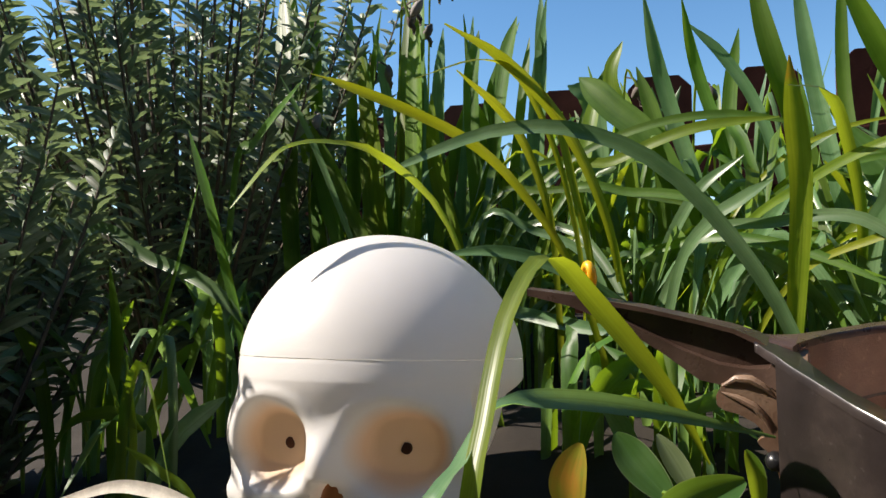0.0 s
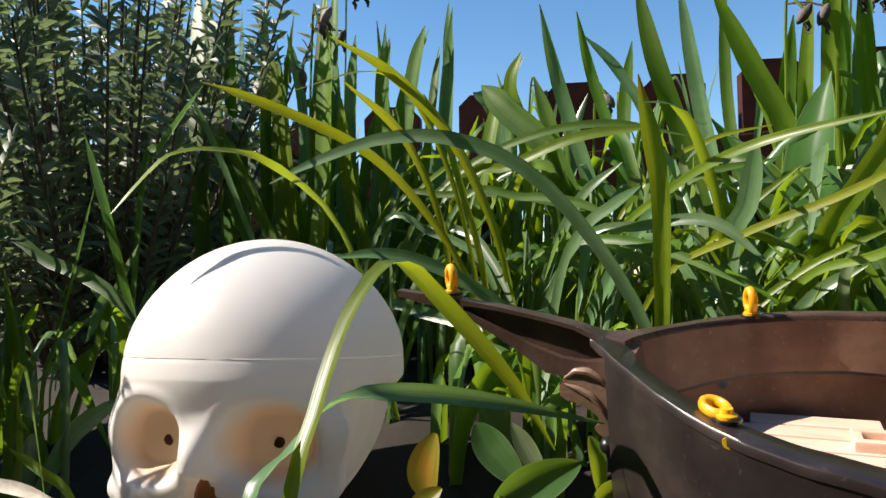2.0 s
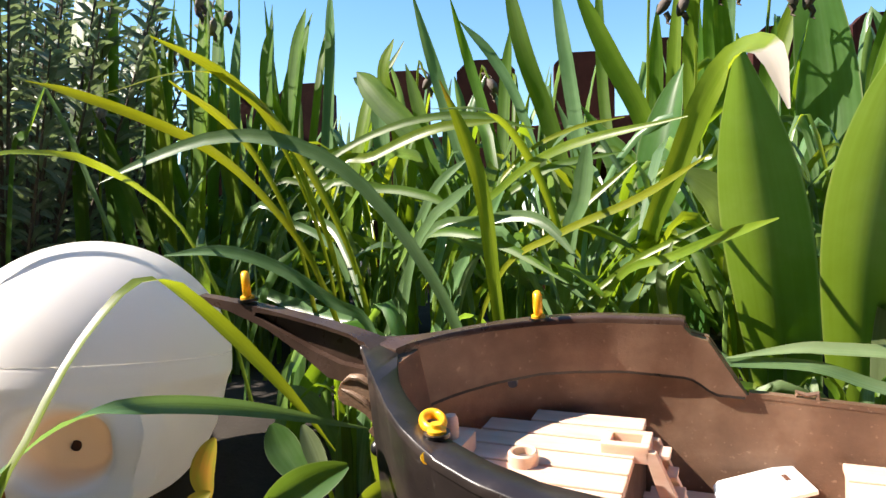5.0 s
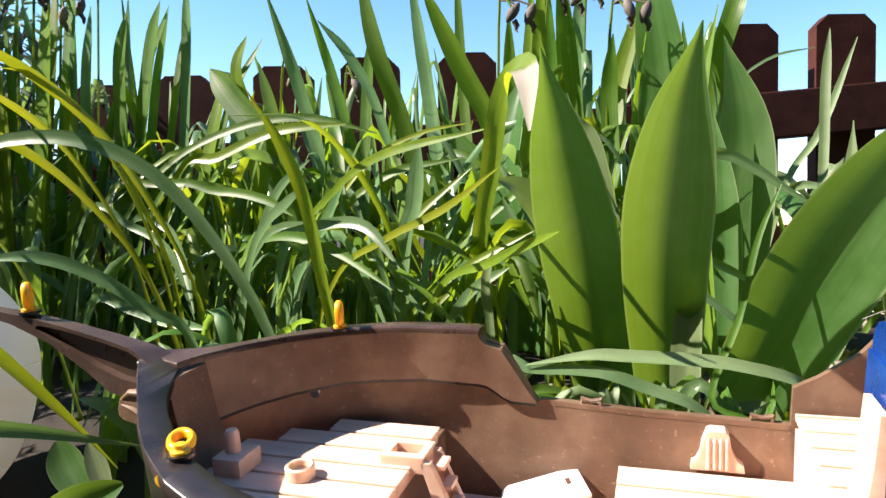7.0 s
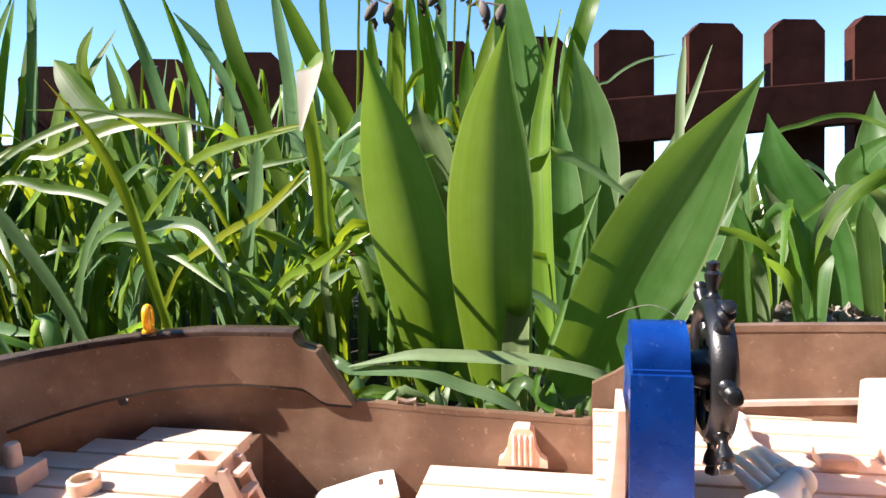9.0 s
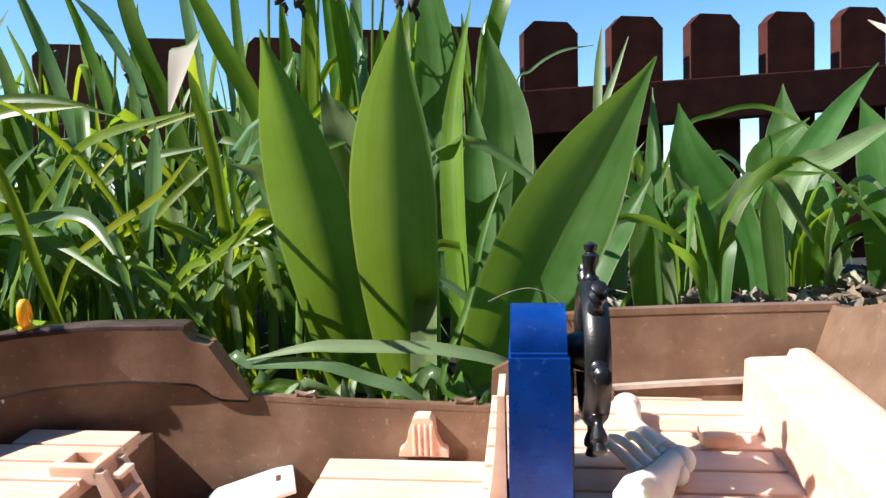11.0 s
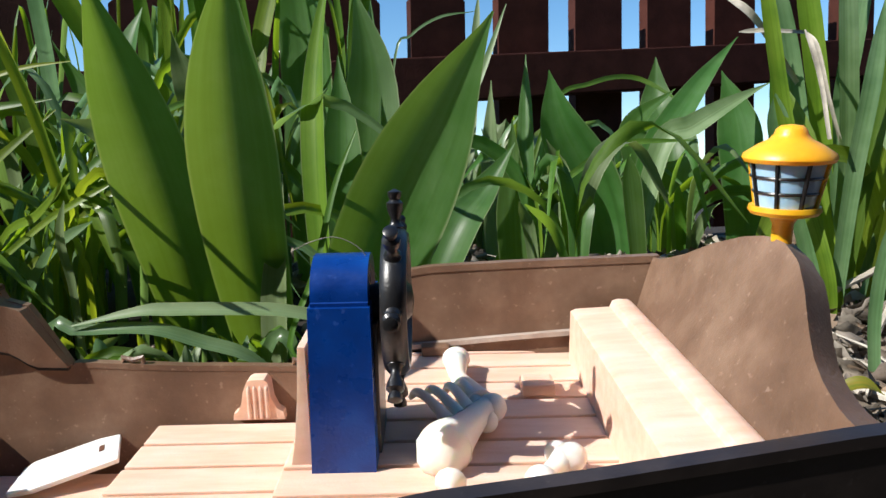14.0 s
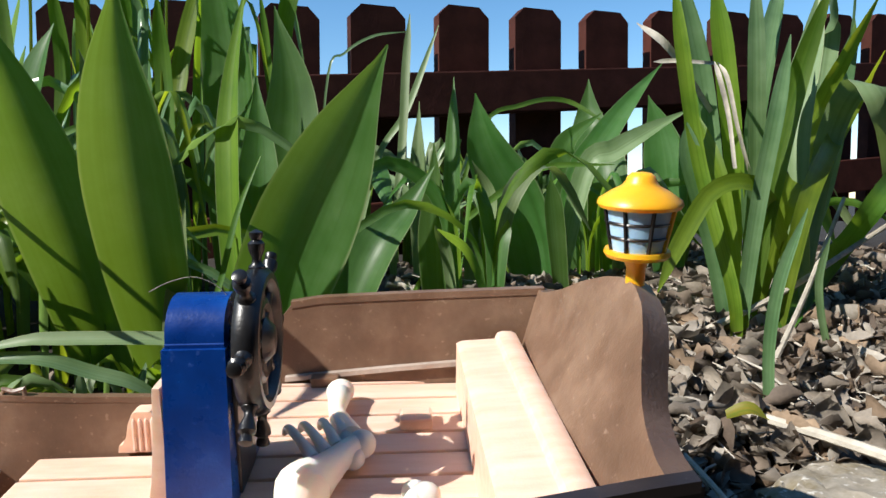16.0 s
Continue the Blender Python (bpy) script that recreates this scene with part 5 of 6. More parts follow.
def build_bones():
    D = 0.0005
    o = tagged(empty("toy_bones", SHIP @ Matrix.Translation((0.36, 0.012, REAR_Z))), "cream plastic toy bones lying on the rear deck", "toy bones")

    def tube(name, pts, rad, balls=()):
        p = [Vector((u - 0.36, v - 0.012, h + D)) for u, v, h in pts]
        bm = tube_bm([spline(p, t / 12) for t in range(13)], [interp(t / 12, rad) for t in range(13)], 12)
        for u, v, h, a, b, c in balls:
            blob_bm(Matrix.Translation((u - 0.36, v - 0.012, h + D)) @ Matrix.Diagonal((a, b, c, 1)), 18, 12, bm)
        return part(name, bm, BONE, o, "", True)
    tube("blade_bone", [(0.3682, 0.0085, 0.0060), (0.3640, 0.0020, 0.0060), (0.3585, -0.0070, 0.0052), (0.3538, -0.0145, 0.0046), (0.3552, -0.0222, 0.0036)], [(0, 0.0036), (0.3, 0.0040), (0.5, 0.0056), (0.72, 0.0083), (0.85, 0.0076), (0.95, 0.0046), (1, 0.0015)],
         [(0.3690, 0.0082, 0.0058, 0.0046, 0.0050, 0.0044), (0.3668, 0.0022, 0.0042, 0.0036, 0.0036, 0.0034)])
    tube("small_knob", [(0.3549, -0.0338, 0.0036), (0.3552, -0.0306, 0.0045), (0.3556, -0.0272, 0.004)], [(0, 0.001), (0.5, 0.0042), (1, 0.0015)])
    tube("neck_bone", [(0.3655, 0.0110, 0.006), (0.3598, 0.0300, 0.0055), (0.3590, 0.0470, 0.005)], [(0, 0.0046), (0.3, 0.0038), (0.55, 0.0028), (0.8, 0.0036), (1, 0.0044)], [(0.3592, 0.0500, 0.0052, 0.0052, 0.0056, 0.0044)])
    for a, b in (((0.3552, -0.0015), (0.3434, 0.0196)), ((0.3588, 0.0020), (0.3482, 0.0212)), ((0.3616, 0.0062), (0.3545, 0.0225)), ((0.3645, 0.0098), (0.3592, 0.0242))):
        tube("rib", [(*a, 0.0066), (a[0] + 0.40 * (b[0] - a[0]) - 0.0004, a[1] + 0.36 * (b[1] - a[1]), 0.0094), (a[0] + 0.8 * (b[0] - a[0]), a[1] + 0.76 * (b[1] - a[1]), 0.0086), (*b, 0.0045)], [(0, 0.0022), (0.3, 0.0015), (0.8, 0.0014), (1, 0.0009)])
    b = tagged(empty("toy_bone", SHIP @ Matrix.Translation((0.3835, -0.0232, REAR_Z))), "single cream plastic toy bone on the rear deck", "toy bone")
    p = [Vector((-0.0040, -0.0045, 0.0035)), Vector((0.0005, 0.0, 0.005)), Vector((0.0045, 0.0035, 0.006))]
    bm = tube_bm([spline(p, t / 6) for t in range(7)], [0.0028, 0.0026, 0.0026, 0.003, 0.0035, 0.0038, 0.003], 10)
    blob_bm(Matrix.Translation((0.0042, 0.0020, 0.0058)) @ Matrix.Diagonal((0.0044, 0.0040, 0.0040, 1)), 14, 10, bm)
    blob_bm(Matrix.Translation((-0.0050, -0.0060, 0.004)) @ Matrix.Diagonal((0.0044, 0.0042, 0.004, 1)), 14, 10, bm)
    blob_bm(Matrix.Translation((0.0012, 0.0060, 0.0048)) @ Matrix.Diagonal((0.0036, 0.0034, 0.0034, 1)), 14, 10, bm)
    part("shaft", bm, BONE, b, "", True)


build_bones()


def build_plate():
    bm = bmesh.new()
    outer = [(-0.021, -0.0110), (-0.012, -0.0145), (0.018, -0.0140), (0.018, 0.0098), (-0.014, 0.0084), (-0.017, 0.0050)]
    prism_bm(outer, -0.0010, 0.0010, "z", bm)
    m = SHIP @ Matrix.Translation((0.2085, 0.0560, WELL_Z + 0.0060)) @ Matrix.Rotation(radians(22), 4, "Z") @ Matrix.Rotation(radians(-10), 4, "Y")
    bmesh.ops.transform(bm, matrix=m, verts=bm.verts)
    p = tagged(part("toy_cleaver", bm, WHITE, None, "", False, 0.0005), "flat white plastic toy cleaver with a slot, on the deck", "toy cleaver")
    # thin dark box on the blade paints the slot's inner shade
    part("slot", box_bm(0.0105, 0.0125, -0.0030, 0.0018, 0.0009, 0.00125), HOLE, p, "dark strip for the shade in the blade's slot").matrix_basis = m


build_plate()

# a fine thread caught on the helm
p = [on_ship(0.3119, 0.0, 0.0344), on_ship(0.318, 0.0, 0.0372), on_ship(0.3249, 0.0, 0.0383), on_ship(0.3318, 0.0, 0.0345), on_ship(0.3359, 0.0, 0.0265)]
tagged(part("thread", tube_bm([spline(p, t / 20) for t in range(21)], 0.00012, 4), STRAW, None, "", True), "single pale fine thread caught on the blue helm", "thread")

# ---- leaves that stand out ----
c = clump(-0.041, 0.137, "bulb plant with arching yellow-green strap leaves", "plant", "strap_leaf_plant")
leaf(c, [(-0.022, 0.142, 0.138), (-0.024, 0.112, 0.186), (-0.037, 0.085, 0.230), (-0.058, 0.057, 0.261), (-0.080, 0.028, 0.277)], 0.0066, STRAP_YELLOW)
leaf(c, [(-0.040, 0.140, 0.153), (-0.042, 0.115, 0.199), (-0.042, 0.091, 0.231), (-0.044, 0.066, 0.251)], 0.0060, STRAP_YELLOW)
leaf(c, [(-0.046, 0.140, 0.153), (-0.048, 0.106, 0.215), (-0.057, 0.071, 0.257), (-0.065, 0.037, 0.259), (-0.082, 0.001, 0.242)], 0.0044, STRAP_YELLOW)
leaf(c, [(-0.064, 0.145, 0.138), (-0.056, 0.110, 0.187), (-0.061, 0.074, 0.230), (-0.079, 0.039, 0.256)], 0.0061, STRAP_YELLOW)
leaf(c, [(-0.045, 0.127, 0.147), (-0.067, 0.103, 0.195), (-0.087, 0.079, 0.223), (-0.112, 0.054, 0.240), (-0.139, 0.028, 0.253), (-0.150, 0.008, 0.257)], 0.0061, STRAP_YELLOW)
c = clump(0.025, 0.170, "bulb plant with long arching strap leaves, one with a red tip", "plant", "strap_leaf_plant")
leaf(c, [(0.075, 0.082, 0.108), (0.055, 0.076, 0.154), (0.019, 0.068, 0.200), (-0.022, 0.061, 0.222), (-0.063, 0.053, 0.225), (-0.100, 0.040, 0.213), (-0.121, 0.029, 0.202)], 0.0080, STRAP_BLUE)
leaf(c, [(-0.121, 0.186, 0.178), (-0.081, 0.191, 0.225), (-0.024, 0.192, 0.248), (0.030, 0.194, 0.252), (0.080, 0.195, 0.239)], 0.0063, STRAP)
leaf(c, [(0.066, 0.166, 0.094), (0.071, 0.137, 0.142), (0.075, 0.110, 0.191), (0.074, 0.085, 0.223), (0.073, 0.057, 0.243)], 0.0109, STRAP_TIP)
leaf(c, [(0.100, 0.206, 0.119), (0.102, 0.163, 0.176), (0.095, 0.121, 0.216), (0.087, 0.084, 0.232), (0.072, 0.047, 0.228)], 0.0060, STRAP_LIME)
leaf(c, [(0.004, 0.224, 0.133), (0.032, 0.228, 0.193), (0.063, 0.232, 0.228), (0.097, 0.237, 0.244), (0.131, 0.238, 0.249)], 0.0038, STRAP_YELLOW)
c = clump(0.140, 0.209, "bulb plant with a folded-over strap leaf", "plant", "strap_leaf_plant")
leaf(c, [(0.142, 0.206, 0.121), (0.153, 0.180, 0.166), (0.172, 0.130, 0.199), (0.189, 0.080, 0.226), (0.202, 0.049, 0.237), (0.212, 0.023, 0.231), (0.217, 0.002, 0.207)], 0.0127, STRAP_DEAD, (0.05, -0.97, 0.2), label="folded strap leaf with a bleached tip")
leaf(c, [(0.111, 0.207, 0.119), (0.142, 0.209, 0.149), (0.167, 0.214, 0.170), (0.184, 0.217, 0.178)], 0.0055, STRAP_LIME)
leaf(c, [(0.095, 0.222, 0.117), (0.125, 0.219, 0.160), (0.151, 0.220, 0.185), (0.188, 0.220, 0.213), (0.226, 0.247, 0.232)], 0.0059, STRAP)
leaf(c, [(0.211, 0.211, 0.090), (0.194, 0.205, 0.130), (0.174, 0.209, 0.166), (0.160, 0.212, 0.196)], 0.0105, STRAP_BLUE)
c = clump(-0.150, 0.264, "upright green strap leaves before the fence", "plant", "strap_leaf_plant")
leaf(c, [(-0.171, 0.275, 0.130), (-0.187, 0.279, 0.269), (-0.199, 0.275, 0.391)], 0.0098, STRAP)
leaf(c, [(-0.178, 0.267, 0.141), (-0.172, 0.269, 0.292), (-0.140, 0.266, 0.369)], 0.0136, STRAP)
leaf(c, [(-0.156, 0.265, 0.150), (-0.144, 0.277, 0.292), (-0.139, 0.286, 0.361)], 0.0102, STRAP)
leaf(c, [(-0.139, 0.265, 0.130), (-0.129, 0.272, 0.289), (-0.107, 0.245, 0.376)], 0.0121, STRAP_BLUE)
leaf(c, [(-0.113, 0.255, 0.141), (-0.085, 0.267, 0.274), (-0.055, 0.275, 0.335)], 0.0092, STRAP)
leaf(c, [(-0.141, 0.253, 0.150), (-0.151, 0.252, 0.238), (-0.181, 0.250, 0.313)], 0.0109, STRAP_LIME)
c = clump(0.053, 0.287, "upright green strap leaves before the fence", "plant", "strap_leaf_plant")
leaf(c, [(0.026, 0.291, 0.129), (0.000, 0.279, 0.218), (-0.023, 0.271, 0.302), (-0.029, 0.237, 0.361)], 0.0126, STRAP_BLUE)
leaf(c, [(0.041, 0.294, 0.138), (0.018, 0.289, 0.246), (-0.000, 0.284, 0.313), (-0.005, 0.257, 0.358)], 0.0095, STRAP)
leaf(c, [(0.074, 0.281, 0.151), (0.047, 0.282, 0.262), (0.022, 0.280, 0.313), (-0.004, 0.274, 0.344)], 0.0084, STRAP_BLUE)
leaf(c, [(0.018, 0.306, 0.161), (0.020, 0.315, 0.283), (0.029, 0.306, 0.344)], 0.0119, STRAP)
leaf(c, [(0.097, 0.285, 0.137), (0.072, 0.277, 0.245), (0.054, 0.260, 0.310), (0.041, 0.253, 0.375)], 0.0149, STRAP)
leaf(c, [(0.098, 0.285, 0.182), (0.081, 0.299, 0.284), (0.068, 0.291, 0.384)], 0.0123, STRAP_BLUE)
leaf(c, [(0.155, 0.275, 0.145), (0.144, 0.267, 0.238), (0.119, 0.254, 0.296), (0.094, 0.241, 0.354)], 0.0148, STRAP_LIME)
leaf(c, [(-0.069, 0.265, 0.178), (-0.074, 0.263, 0.283), (-0.095, 0.258, 0.305)], 0.0180, STRAP_BLUE)
c = clump(0.177, 0.325, "tall pale green strap leaves before the fence", "plant", "strap_leaf_plant")
leaf(c, [(0.137, 0.318, 0.171), (0.142, 0.326, 0.273), (0.148, 0.293, 0.340)], 0.0133, STRAP)
leaf(c, [(0.154, 0.323, 0.170), (0.155, 0.328, 0.272), (0.162, 0.319, 0.380)], 0.0113, STRAP_LIME)
leaf(c, [(0.170, 0.339, 0.170), (0.173, 0.348, 0.282), (0.172, 0.315, 0.385)], 0.0104, STRAP)
leaf(c, [(0.187, 0.344, 0.169), (0.183, 0.353, 0.283), (0.183, 0.312, 0.382)], 0.0126, STRAP)
leaf(c, [(0.219, 0.309, 0.184), (0.226, 0.328, 0.281), (0.249, 0.326, 0.360)], 0.0145, STRAP_LIME)
leaf(c, [(0.240, 0.374, 0.165), (0.242, 0.391, 0.270), (0.260, 0.333, 0.365)], 0.0137, STRAP)
leaf(c, [(0.200, 0.333, 0.177), (0.194, 0.336, 0.292), (0.201, 0.315, 0.380)], 0.0122, STRAP_BLUE)
leaf(c, [(0.114, 0.318, 0.173), (0.100, 0.334, 0.288), (0.100, 0.315, 0.398)], 0.0097, STRAP)
c = clump(-0.233, 0.183, "tall green strap leaves beside the grey-green shrub", "plant", "strap_leaf_plant")
leaf(c, [(-0.298, 0.161, 0.154), (-0.323, 0.178, 0.287), (-0.364, 0.214, 0.430)], 0.0233, STRAP)
leaf(c, [(-0.226, 0.210, 0.133), (-0.231, 0.226, 0.264), (-0.241, 0.250, 0.426)], 0.0175, STRAP)
leaf(c, [(-0.196, 0.223, 0.142), (-0.218, 0.240, 0.265), (-0.233, 0.256, 0.371)], 0.0133, STRAP_BLUE)
leaf(c, [(-0.205, 0.169, 0.119), (-0.235, 0.182, 0.198), (-0.259, 0.199, 0.308)], 0.0138, STRAP_LIME)
leaf(c, [(-0.184, 0.160, 0.103), (-0.196, 0.176, 0.179), (-0.201, 0.200, 0.263)], 0.0147, STRAP_LIME)
leaf(c, [(-0.198, 0.148, 0.137), (-0.236, 0.151, 0.210), (-0.275, 0.151, 0.277)], 0.0115, STRAP)
leaf(c, [(-0.271, 0.206, 0.182), (-0.272, 0.229, 0.302), (-0.250, 0.217, 0.386)], 0.0108, STRAP)
leaf(c, [(-0.282, 0.190, 0.191), (-0.312, 0.207, 0.301), (-0.341, 0.221, 0.388)], 0.0099, STRAP_BLUE)
c = clump(0.152, 0.247, "broad pale green leaves among narrow straps", "plant", "broad_leaf_plant")
leaf(c, [(0.081, 0.259, 0.178), (0.077, 0.254, 0.199), (0.073, 0.253, 0.221), (0.072, 0.248, 0.243)], 0.0196, BROAD_PALE, (-0.42, -0.86, 0.30), "broad")
leaf(c, [(0.146, 0.288, 0.171), (0.129, 0.291, 0.211), (0.108, 0.298, 0.242), (0.088, 0.299, 0.272)], 0.0278, BROAD, (-0.42, -0.86, 0.30), "broad")
leaf(c, [(0.216, 0.203, 0.133), (0.201, 0.188, 0.178), (0.183, 0.173, 0.197), (0.165, 0.160, 0.205)], 0.0278, BROAD_PALE, (-0.42, -0.86, 0.30), "broad")
leaf(c, [(0.165, 0.243, 0.168), (0.154, 0.248, 0.215), (0.161, 0.254, 0.260), (0.168, 0.259, 0.286)], 0.0344, BROAD, (-0.42, -0.86, 0.30), "broad")
c = clump(0.252, 0.252, "bulb plant with large broad upright green leaves", "plant", "broad_leaf_plant")
leaf(c, [(0.229, 0.193, 0.060), (0.219, 0.170, 0.138), (0.208, 0.139, 0.215), (0.202, 0.114, 0.263)], 0.0425, BROAD, (0.02, -0.96, 0.23), "broad")
leaf(c, [(0.223, 0.212, 0.055), (0.211, 0.194, 0.108), (0.204, 0.181, 0.150), (0.198, 0.173, 0.186)], 0.0267, BROAD_LIME, (-0.42, -0.86, 0.30), "broad")
leaf(c, [(0.261, 0.184, 0.065), (0.259, 0.148, 0.153), (0.265, 0.112, 0.219), (0.274, 0.083, 0.260)], 0.0420, BROAD, (0.02, -0.96, 0.23), "broad")
leaf(c, [(0.293, 0.204, 0.053), (0.321, 0.167, 0.127), (0.355, 0.135, 0.196), (0.378, 0.098, 0.238)], 0.0506, BROAD, (0.02, -0.96, 0.23), "broad")
leaf(c, [(0.288, 0.222, 0.062), (0.280, 0.232, 0.168), (0.280, 0.243, 0.245), (0.292, 0.242, 0.314)], 0.0174, BROAD_LIME, (-0.42, -0.86, 0.30), "broad")
leaf(c, [(0.297, 0.260, 0.052), (0.303, 0.272, 0.156), (0.311, 0.284, 0.242), (0.299, 0.291, 0.307)], 0.0425, BROAD, (0.02, -0.96, 0.23), "broad")
leaf(c, [(0.282, 0.240, 0.049), (0.290, 0.250, 0.130), (0.292, 0.262, 0.202), (0.290, 0.270, 0.256)], 0.0303, BROAD, (0.02, -0.96, 0.23), "broad")
leaf(c, [(0.270, 0.158, 0.072), (0.271, 0.156, 0.113), (0.274, 0.155, 0.147), (0.277, 0.153, 0.175)], 0.0166, BROAD_PALE, (-0.42, -0.86, 0.30), "broad")
leaf(c, [(0.266, 0.308, 0.176), (0.263, 0.319, 0.271), (0.253, 0.312, 0.347), (0.244, 0.321, 0.409)], 0.0429, BROAD, (-0.42, -0.86, 0.30), "broad")
leaf(c, [(0.226, 0.265, 0.153), (0.214, 0.235, 0.217), (0.204, 0.228, 0.244), (0.201, 0.217, 0.261)], 0.0294, BROAD_PALE, (-0.42, -0.86, 0.30), "broad")
leaf(c, [(0.300, 0.329, 0.166), (0.295, 0.342, 0.273), (0.310, 0.322, 0.337), (0.325, 0.363, 0.383)], 0.0149, STRAP)
leaf(c, [(0.228, 0.285, 0.152), (0.222, 0.297, 0.260), (0.226, 0.275, 0.311)], 0.0130, STRAP)
leaf(c, [(0.205, 0.299, 0.169), (0.195, 0.303, 0.281), (0.190, 0.272, 0.365)], 0.0125, STRAP)
leaf(c, [(0.179, 0.294, 0.168), (0.170, 0.299, 0.281), (0.177, 0.273, 0.367)], 0.0115, STRAP_LIME)
c = clump(0.268, 0.128, "strap leaves lying along the toy ship", "plant", "strap_leaf_plant")
leaf(c, [(0.318, 0.112, 0.100), (0.3115, 0.107, 0.1085), (0.292, 0.104, 0.1135), (0.276, 0.103, 0.1155), (0.240, 0.102, 0.1163), (0.2247, 0.101, 0.1160), (0.196, 0.100, 0.1105)], 0.0066, BROAD_PALE, (-0.1, -0.75, 0.65))
leaf(c, [(0.185, 0.104, 0.1075), (0.1988, 0.101, 0.1083), (0.2302, 0.100, 0.1087), (0.2526, 0.100, 0.1022), (0.2693, 0.100, 0.0970), (0.285, 0.102, 0.086)], 0.0062, STRAP_BLUE, (-0.1, -0.75, 0.65))
leaf(c, [(0.300, 0.133, 0.081), (0.281, 0.136, 0.091), (0.294, 0.143, 0.130), (0.303, 0.149, 0.168), (0.314, 0.153, 0.196)], 0.0032, STRAP)
c = clump(0.463, 0.399, "low broad-leaved green plant before the fence", "plant", "broad_leaf_plant")
leaf(c, [(0.508, 0.387, 0.073), (0.490, 0.383, 0.153), (0.458, 0.373, 0.215), (0.446, 0.368, 0.261)], 0.0474, BROAD, (-0.42, -0.86, 0.30), "broad")
leaf(c, [(0.410, 0.293, 0.091), (0.409, 0.295, 0.149), (0.408, 0.297, 0.215)], 0.0252, BROAD, (-0.42, -0.86, 0.30), "broad")
leaf(c, [(0.426, 0.365, 0.145), (0.429, 0.380, 0.230), (0.431, 0.395, 0.279)], 0.0152, BROAD, (-0.42, -0.86, 0.30), "broad")
leaf(c, [(0.401, 0.383, 0.154), (0.400, 0.386, 0.212), (0.401, 0.388, 0.257)], 0.0172, BROAD_PALE, (-0.42, -0.86, 0.30), "broad")
leaf(c, [(0.542, 0.408, 0.188), (0.563, 0.408, 0.224), (0.599, 0.430, 0.266), (0.636, 0.453, 0.303)], 0.0252, BROAD, (-0.42, -0.86, 0.30), "broad")
leaf(c, [(0.546, 0.395, 0.198), (0.572, 0.393, 0.216), (0.610, 0.403, 0.237), (0.648, 0.411, 0.255)], 0.0201, BROAD_PALE, (-0.42, -0.86, 0.30), "broad")
leaf(c, [(0.598, 0.511, 0.195), (0.599, 0.565, 0.253), (0.600, 0.577, 0.310)], 0.0508, BROAD, (-0.42, -0.86, 0.30), "broad")
leaf(c, [(0.512, 0.336, 0.082), (0.506, 0.333, 0.140), (0.500, 0.330, 0.190)], 0.0149, BROAD)
leaf(c, [(0.417, 0.317, 0.143), (0.458, 0.330, 0.177), (0.498, 0.347, 0.199), (0.554, 0.341, 0.201)], 0.0054, STRAP)
leaf(c, [(0.459, 0.444, 0.236), (0.501, 0.461, 0.264), (0.549, 0.478, 0.271), (0.592, 0.456, 0.241)], 0.0050, STRAP)
leaf(c, [(0.349, 0.249, 0.101), (0.368, 0.255, 0.143), (0.388, 0.268, 0.168), (0.407, 0.274, 0.197)], 0.0330, BROAD, (-0.42, -0.86, 0.30), "broad")
leaf(c, [(0.450, 0.374, 0.144), (0.456, 0.373, 0.178), (0.443, 0.366, 0.206)], 0.0237, BROAD_PALE, (-0.42, -0.86, 0.30), "broad")
leaf(c, [(0.379, 0.398, 0.145), (0.387, 0.421, 0.229), (0.391, 0.434, 0.296), (0.395, 0.439, 0.343)], 0.0080, BROAD_PALE)
leaf(c, [(0.363, 0.451, 0.211), (0.391, 0.455, 0.258), (0.423, 0.469, 0.341)], 0.0066, BROAD_PALE)
leaf(c, [(0.315, 0.482, 0.289), (0.332, 0.485, 0.317), (0.360, 0.486, 0.334), (0.393, 0.487, 0.339)], 0.0030, STRAP_BLUE)
leaf(c, [(0.559, 0.492, 0.189), (0.553, 0.490, 0.228), (0.579, 0.454, 0.257)], 0.0343, BROAD, (-0.42, -0.86, 0.30), "broad")
leaf(c, [(0.647, 0.464, 0.187), (0.643, 0.472, 0.237), (0.633, 0.480, 0.277)], 0.0393, BROAD, (-0.42, -0.86, 0.30), "broad")
leaf(c, [(0.474, 0.372, 0.106), (0.456, 0.373, 0.129), (0.425, 0.365, 0.136)], 0.0116, STRAP_BLUE)
leaf(c, [(0.465, 0.372, 0.116), (0.451, 0.374, 0.154), (0.436, 0.365, 0.177)], 0.0188, STRAP, (-0.42, -0.86, 0.30), "broad")
c = clump(0.629, 0.263, "tall strap-leaved clump with dry blades in leaf litter", "plant", "strap_leaf_plant")
leaf(c, [(0.629, 0.288, 0.075), (0.624, 0.306, 0.153), (0.619, 0.327, 0.263), (0.600, 0.332, 0.352)], 0.0145, STRAP_BLUE)
leaf(c, [(0.632, 0.288, 0.079), (0.638, 0.283, 0.174), (0.640, 0.288, 0.255), (0.653, 0.317, 0.348)], 0.0128, STRAP_BLUE)
leaf(c, [(0.626, 0.268, 0.091), (0.639, 0.263, 0.182), (0.669, 0.285, 0.258), (0.687, 0.275, 0.327)], 0.0151, STRAP)
leaf(c, [(0.640, 0.288, 0.087), (0.660, 0.277, 0.178), (0.730, 0.354, 0.248), (0.734, 0.292, 0.321)], 0.0148, STRAP_LIME)
leaf(c, [(0.663, 0.279, 0.121), (0.630, 0.258, 0.178), (0.594, 0.251, 0.180), (0.565, 0.240, 0.145), (0.543, 0.221, 0.115)], 0.0118, STRAP_LIME)
